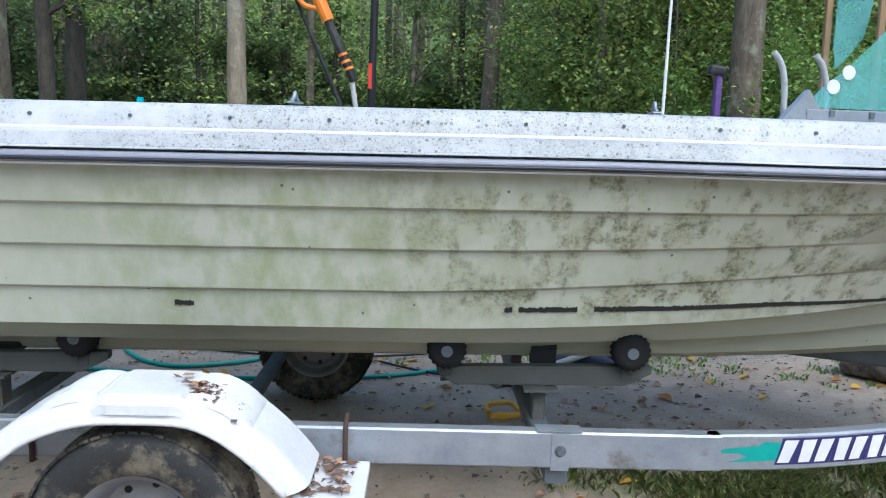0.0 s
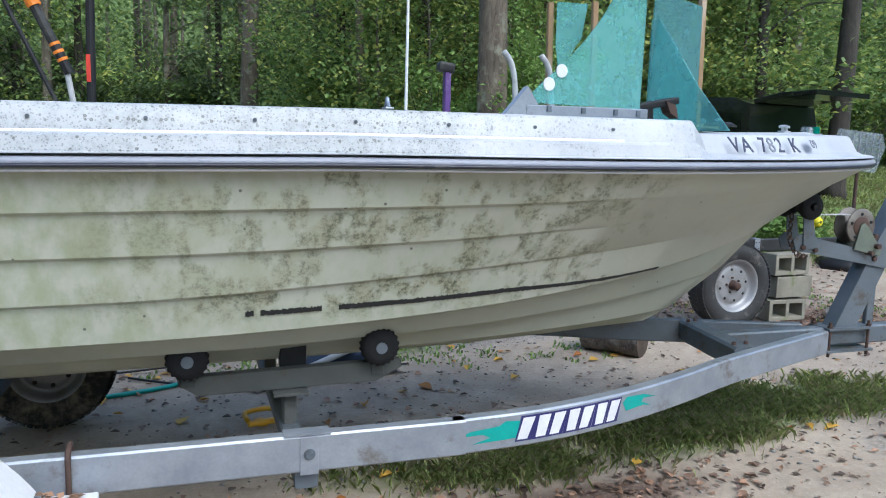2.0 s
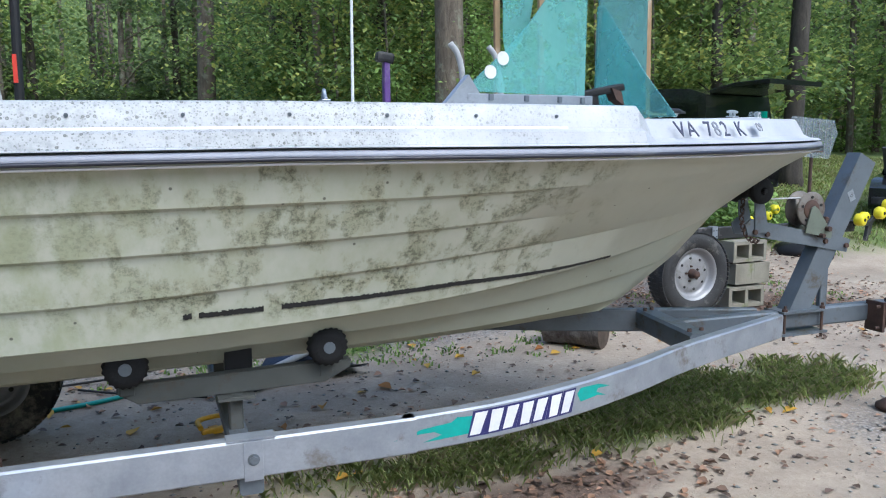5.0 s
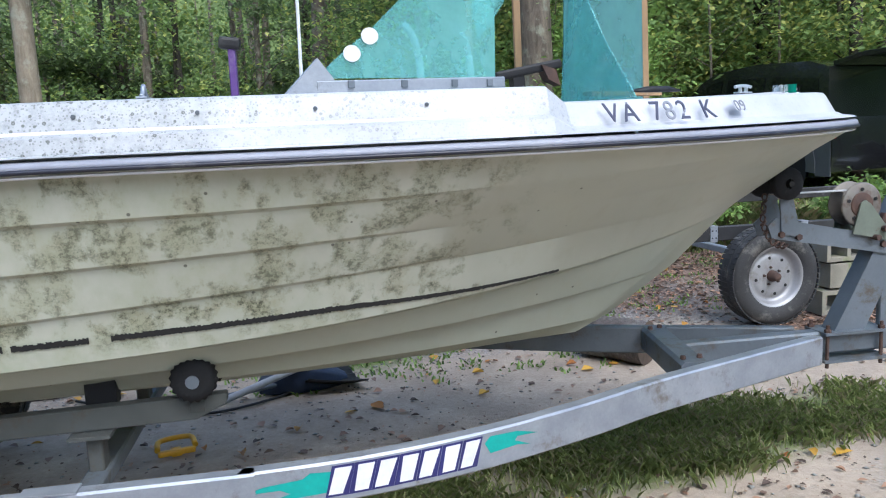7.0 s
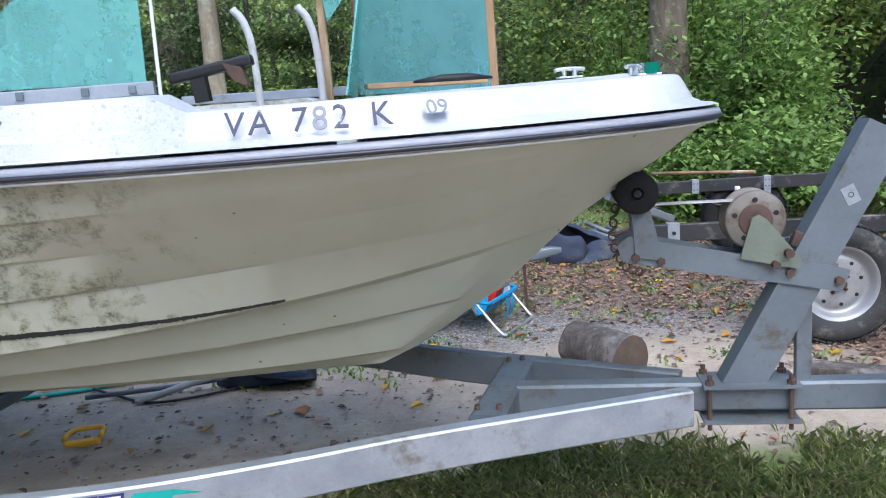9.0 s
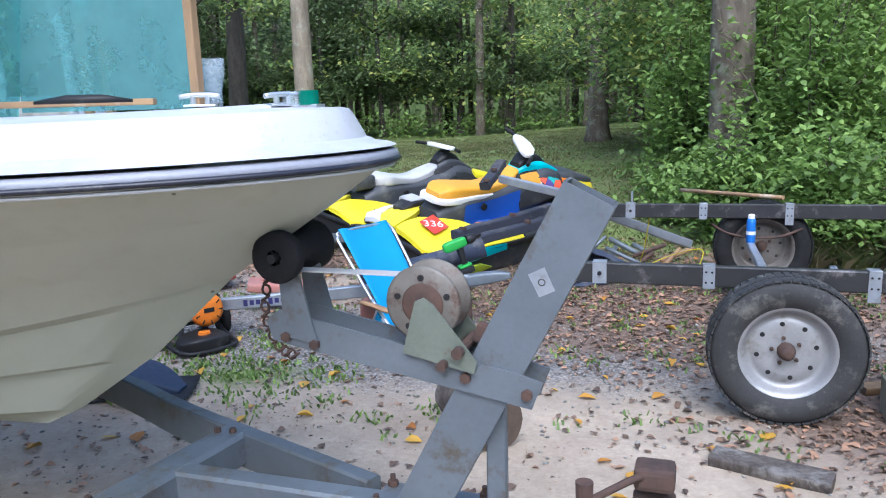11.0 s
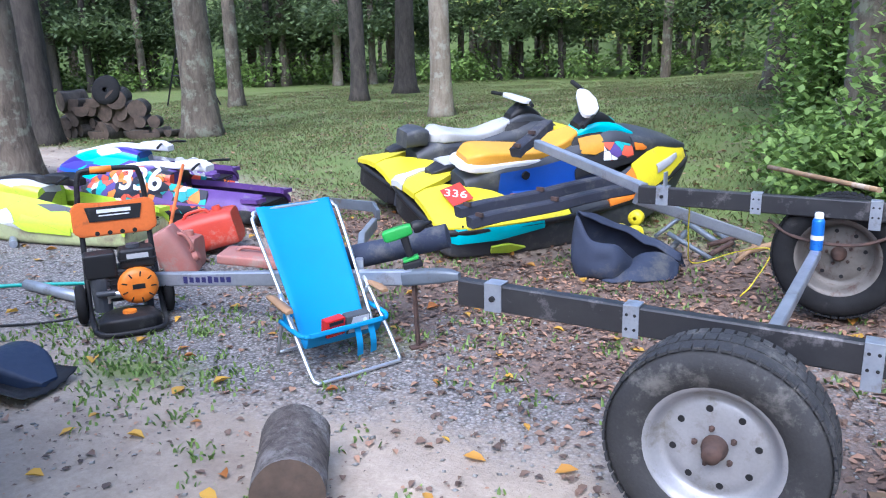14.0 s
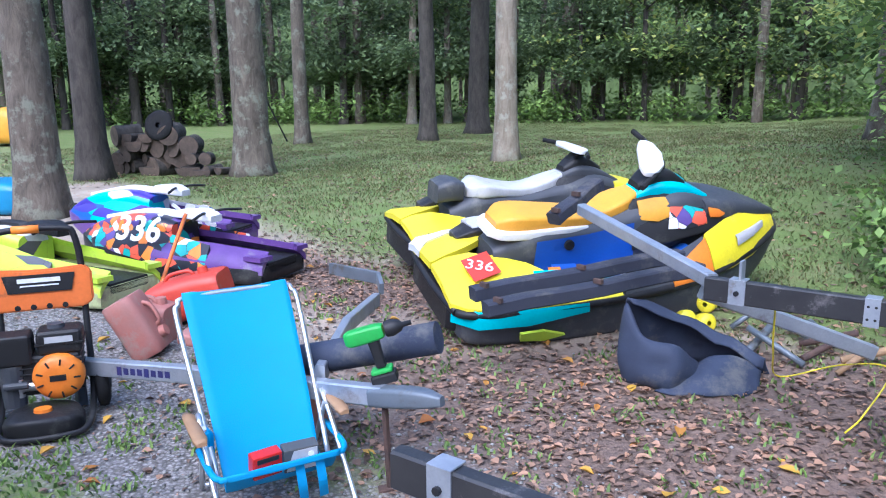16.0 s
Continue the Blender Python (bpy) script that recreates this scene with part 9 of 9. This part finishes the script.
def grove(seed, n, rad0, rad1, a0, a1, keep):
    """Places for trees in a sector round the yard, no two too close."""
    rng = random.Random(seed)
    got = []
    tries = 0
    while len(got) < n and tries < n * 60:
        tries += 1
        a = radians(rng.uniform(a0, a1))
        d = math.sqrt(rng.uniform(rad0 ** 2, rad1 ** 2))
        x, y = 2.5 + d * math.sin(a), 2.0 + d * math.cos(a)
        if not keep(x, y) or any((x - p[0]) ** 2 + (y - p[1]) ** 2 < 1.6 for p in got):
            continue
        got.append((x, y))
    return got


def in_clearing(x, y):
    """The yard and the lawn, where no wild tree stands."""
    lawn = math.hypot(x - 3, y - 3) < 33 and x < 2.7 + 0.03 * (y - 10)
    return lawn or (y < 9.4 and x < 12) or (y < 12.5 and 5.5 < x < 12) or (7.5 < x < 22 and y < 1.08 * x + 1.5)


NAMED = (  # x, y, radius, height, bark, label, lean
    (-5.95, 8.75, 0.30, 13, "bark", "grey mossy tree trunk at the edge of the yard", (0.005, 0)),
    (-9.6, 11.2, 0.28, 13, "bark_d", "dark tree trunk beside the log pile", (0.0, 0.0)),
    (-7.6, 13.25, 0.34, 15, "bark", "grey tree trunk on the lawn beside the log pile", (0.0, 0.0)),
    (-13.2, 18.95, 0.21, 14, "bark", "slim grey tree on the lawn", (0.0, 0)),
    (-11.0, 21.9, 0.25, 15, "bark_d", "dark-barked tree on the lawn", (0, 0)),
    (-11.9, 25.4, 0.36, 16, "bark_d", "dark-barked tree on the lawn", (0, 0)),
    (-4.45, 16.9, 0.23, 15, "bark_p", "pale-barked tree on the lawn", (0.0, 0)),
    (-17.2, 39.0, 0.34, 17, "bark_p", "pale twin trunk at the wood's edge", (0.01, 0)),
    (-16.3, 38.6, 0.30, 17, "bark_p", "pale twin trunk at the wood's edge", (-0.01, 0)),
    (1.1, 21.5, 0.25, 14, "bark", "grey tree at the top of the lawn", (0.01, 0)),
    (4.15, 11.2, 0.25, 14, "bark", "lichened tree trunk standing in the shrubs", (0.0, 0)),
    (6.2, 16.2, 0.26, 14, "bark_d", "dark tree behind the shrubs", (0, 0)),
    (10.6, 16.6, 0.26, 14, "bark_d", "dark tree behind the parked car", (0, 0)),
    (11.3, 12.1, 0.19, 14, "bark_d", "dark tree beside the verge", (0, 0)),
    (12.4, 15.2, 0.12, 13, "bark_d", "slim dark tree beside the verge", (0, 0)),
    (6.9, 17.5, 0.15, 13, "bark_d", "slim dark tree behind the parked car", (0, 0)),
)
for _i, (_x, _y, _r, _h, _b, _l, _ln) in enumerate(NAMED):
    build_tree(_x, _y, _r, _h, _b, _l, 100 + _i, _ln, leaves=2600)

for _i, (_x, _y) in enumerate(grove(7, 34, 12.0, 30, -2, 66, lambda x, y: not in_clearing(x, y))):
    build_tree(_x, _y, random.Random(_i).uniform(0.07, 0.2), random.Random(_i + 50).uniform(9, 15), ("bark", "bark_d", "bark_d", "bark_p")[_i % 4],
               "slim woodland tree with light green leaves", 300 + _i, (random.Random(_i).uniform(-0.03, 0.03), 0), 2.2, 3600, 0.17, 4)
for _i, (_x, _y) in enumerate(grove(8, 46, 33.0, 40, -72, 6, lambda x, y: not in_clearing(x, y))):
    build_tree(_x, _y, random.Random(_i).uniform(0.09, 0.24), random.Random(_i + 50).uniform(11, 16), ("bark", "bark_d", "bark_d", "bark_p", "bark_d")[_i % 5],
               "woodland tree at the far edge of the lawn", 700 + _i, (random.Random(_i).uniform(-0.03, 0.03), 0), 2.6, 4600, 0.24, 5, "leaf_far")

for _i, (_x, _y) in enumerate(grove(15, 26, 11.5, 20, 0, 60, lambda x, y: not in_clearing(x, y))):
    build_tree(_x, _y, random.Random(_i).uniform(0.025, 0.05), random.Random(_i + 9).uniform(4.5, 7.5), "bark",
               "young understorey tree with bright yellow-green leaves", 900 + _i, (random.Random(_i).uniform(-0.04, 0.04), 0), 1.8, 2800, 0.12, 5, "sapling")
# unseen trees at the camera's back, added for bounce light and reflections
for _i, (_x, _y) in enumerate(grove(11, 12, 18, 28, 75, 285, lambda x, y: True)):
    build_tree(_x, _y, 0.22, 15, "bark", "unseen tall tree added behind the yard for bounce light", 500 + _i, (0, 0), 4.0, 2400, 0.26)


def build_far_woods():
    """Trunks and foliage beyond the lawn and behind the near trees."""
    rng = np.random.default_rng(21)
    spots = grove(31, 260, 27, 62, -78, 66, lambda x, y: not in_clearing(x, y))
    bm = bmesh.new()
    for x, y in spots:
        r = rng.uniform(0.09, 0.24)
        z = rise(x, y)
        lx, ly = rng.normal(0, 0.02, 2) * 14
        cyl(bm, (x, y, z - 0.2), (x + lx, y + ly, z + 16), r, r * 0.45, 7, False)
    ob = part("far_trunks", bm, M["bark"])
    tagged(ob, "many thin dark trunks deep in the woodland", "trees", kind="stuff")
    anchors = []
    for x, y in spots:
        for _ in range(16):
            anchors.append((x + rng.normal(0, 1.6), y + rng.normal(0, 1.6), rise(x, y) + (rng.uniform(2.2, 7) if rng.random() < 0.7 else rng.uniform(7, 13))))
    # left of this bearing the wood's shade is painted as darker leaves
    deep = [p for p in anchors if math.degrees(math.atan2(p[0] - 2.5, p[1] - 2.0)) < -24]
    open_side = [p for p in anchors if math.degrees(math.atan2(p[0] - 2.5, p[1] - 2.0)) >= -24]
    for group, mat, lab in ((deep, "leaf_far", "dense green foliage of the far woodland, shade put into its leaf colour"), (open_side, "leaf", "light yellow-green foliage of the far woodland")):
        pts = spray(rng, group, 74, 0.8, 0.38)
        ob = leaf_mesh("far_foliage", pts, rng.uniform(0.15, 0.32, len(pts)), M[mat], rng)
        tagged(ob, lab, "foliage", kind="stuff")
    # lit sprays of leaves under the canopy on the open side
    lit = []
    while len(lit) < 760:
        a, d = radians(rng.uniform(-34, 62)), rng.uniform(13, 38)
        x, y = 2.5 + d * math.sin(a), 2 + d * math.cos(a)
        if not in_clearing(x, y):
            lit.append((x, y, rise(x, y) + rng.uniform(1.0, 2.0 + 0.28 * d)))
    pts = spray(rng, lit, 95, 0.75, 0.22)
    far = np.hypot(pts[:, 0] - 2.5, pts[:, 1] - 2)
    ob = leaf_mesh("understorey", pts, rng.uniform(0.7, 1.2, len(pts)) * (0.09 + 0.005 * far), M["sapling"], rng)
    tagged(ob, "bright sprays of understorey leaves between the trunks", "foliage", kind="stuff")
    # undergrowth along the wood's edge
    low = []
    for k in range(620):
        a = rng.uniform(-78, 64)
        d = rng.uniform(32, 40)
        x, y = 2.5 + d * math.sin(radians(a)), 2 + d * math.cos(radians(a))
        if in_clearing(x, y):
            continue
        low.append((x, y, rise(x, y) + rng.uniform(0.1, 0.9)))
    pts = spray(rng, low, 60, 0.55, 0.6)
    ob = leaf_mesh("undergrowth", pts, rng.uniform(0.14, 0.28, len(pts)), M["bush"], rng)
    tagged(ob, "bright green undergrowth along the wood's edge", "undergrowth", kind="stuff")


build_far_woods()


def build_backdrop():
    """Deep forest closing the view far off, all round."""
    m, nt, b, tc = start_mat("deep_forest")
    mp = nt.nodes.new("ShaderNodeMapping")
    mp.inputs["Scale"].default_value = (1, 1, 0.5)
    nt.links.new(tc.outputs["Object"], mp.inputs[0])
    c = ramp(nt, noise_tex(nt, mp.outputs[0], 0.9, 9, 0.75), ((0.3, (0.06, 0.09, 0.035)), (0.55, (0.15, 0.21, 0.075)), (0.75, (0.28, 0.35, 0.13))))
    nt.links.new(c, b.inputs["Base Color"])
    b.inputs["Roughness"].default_value = 1.0
    bm = bmesh.new()
    seg = 72
    rings = [[(70 * math.cos(2 * math.pi * k / seg), 70 * math.sin(2 * math.pi * k / seg), z + (2.5 * noise.noise((k * 0.7, 0, 0)) if z > 5 else 0)) for k in range(seg)] for z in (-3, 2, 8, 16, 21)]
    loft(bm, rings, caps=False)
    ob = part("backdrop", bm, m)
    tagged(ob, "dark woodland filling the distance all round", "woodland", kind="structure")


build_backdrop()


def build_shrub(x, y, w, h, seed, n=6000, label="leafy green shrub at the yard's edge", size=0.09):
    rng = np.random.default_rng(seed)
    t = thing("shrub", pose(x, y, rise(x, y)), label, "shrub", "shrubs at the yard's edge")
    bm = bmesh.new()
    anchors = []
    for k in range(16):
        a = rng.uniform(0, 2 * math.pi)
        ln = rng.uniform(0.3, 1.0)
        tip = Vector((math.cos(a) * w * 0.5 * ln, math.sin(a) * w * 0.5 * ln, h * rng.uniform(0.35, 1.0) * (1.1 - 0.45 * ln)))
        st = Vector((rng.normal(0, 0.06), rng.normal(0, 0.06), -0.05))
        mid = st.lerp(tip, 0.55) + Vector((0, 0, 0.12 * h))
        tube(bm, bend([st, mid, tip], 4), [0.016 * (1 - 0.7 * i / 8) for i in range(9)], 5)
        for q in np.linspace(0.3, 1.05, 7):
            p = st.lerp(tip, q)
            anchors.append((p.x + rng.normal(0, 0.12), p.y + rng.normal(0, 0.12), max(0.08, p.z + rng.normal(0, 0.1))))
    part("stem", bm, M["bark"], t)["kind"] = "stuff"
    pts = spray(rng, anchors, n // len(anchors), 0.17, 0.6)
    leaf_mesh("foliage", pts, rng.uniform(0.6, 1.3, len(pts)) * size, M["bush"], rng, t)
    return t


for _k, (_x, _y, _w, _h) in enumerate(((4.9, 10.9, 1.7, 3.0), (5.3, 10.9, 1.4, 2.6), (4.5, 11.9, 1.9, 3.6), (5.1, 9.8, 1.2, 1.3), (4.3, 10.4, 1.2, 1.3), (5.2, 12.4, 2.0, 4.2), (5.7, 9.5, 0.9, 0.6), (3.8, 11.6, 1.1, 0.8), (5.5, 12.3, 1.4, 3.4), (3.6, 12.6, 1.6, 2.6), (7.6, 8.9, 0.8, 0.5))):
    build_shrub(_x, _y, _w, _h, 40 + _k)
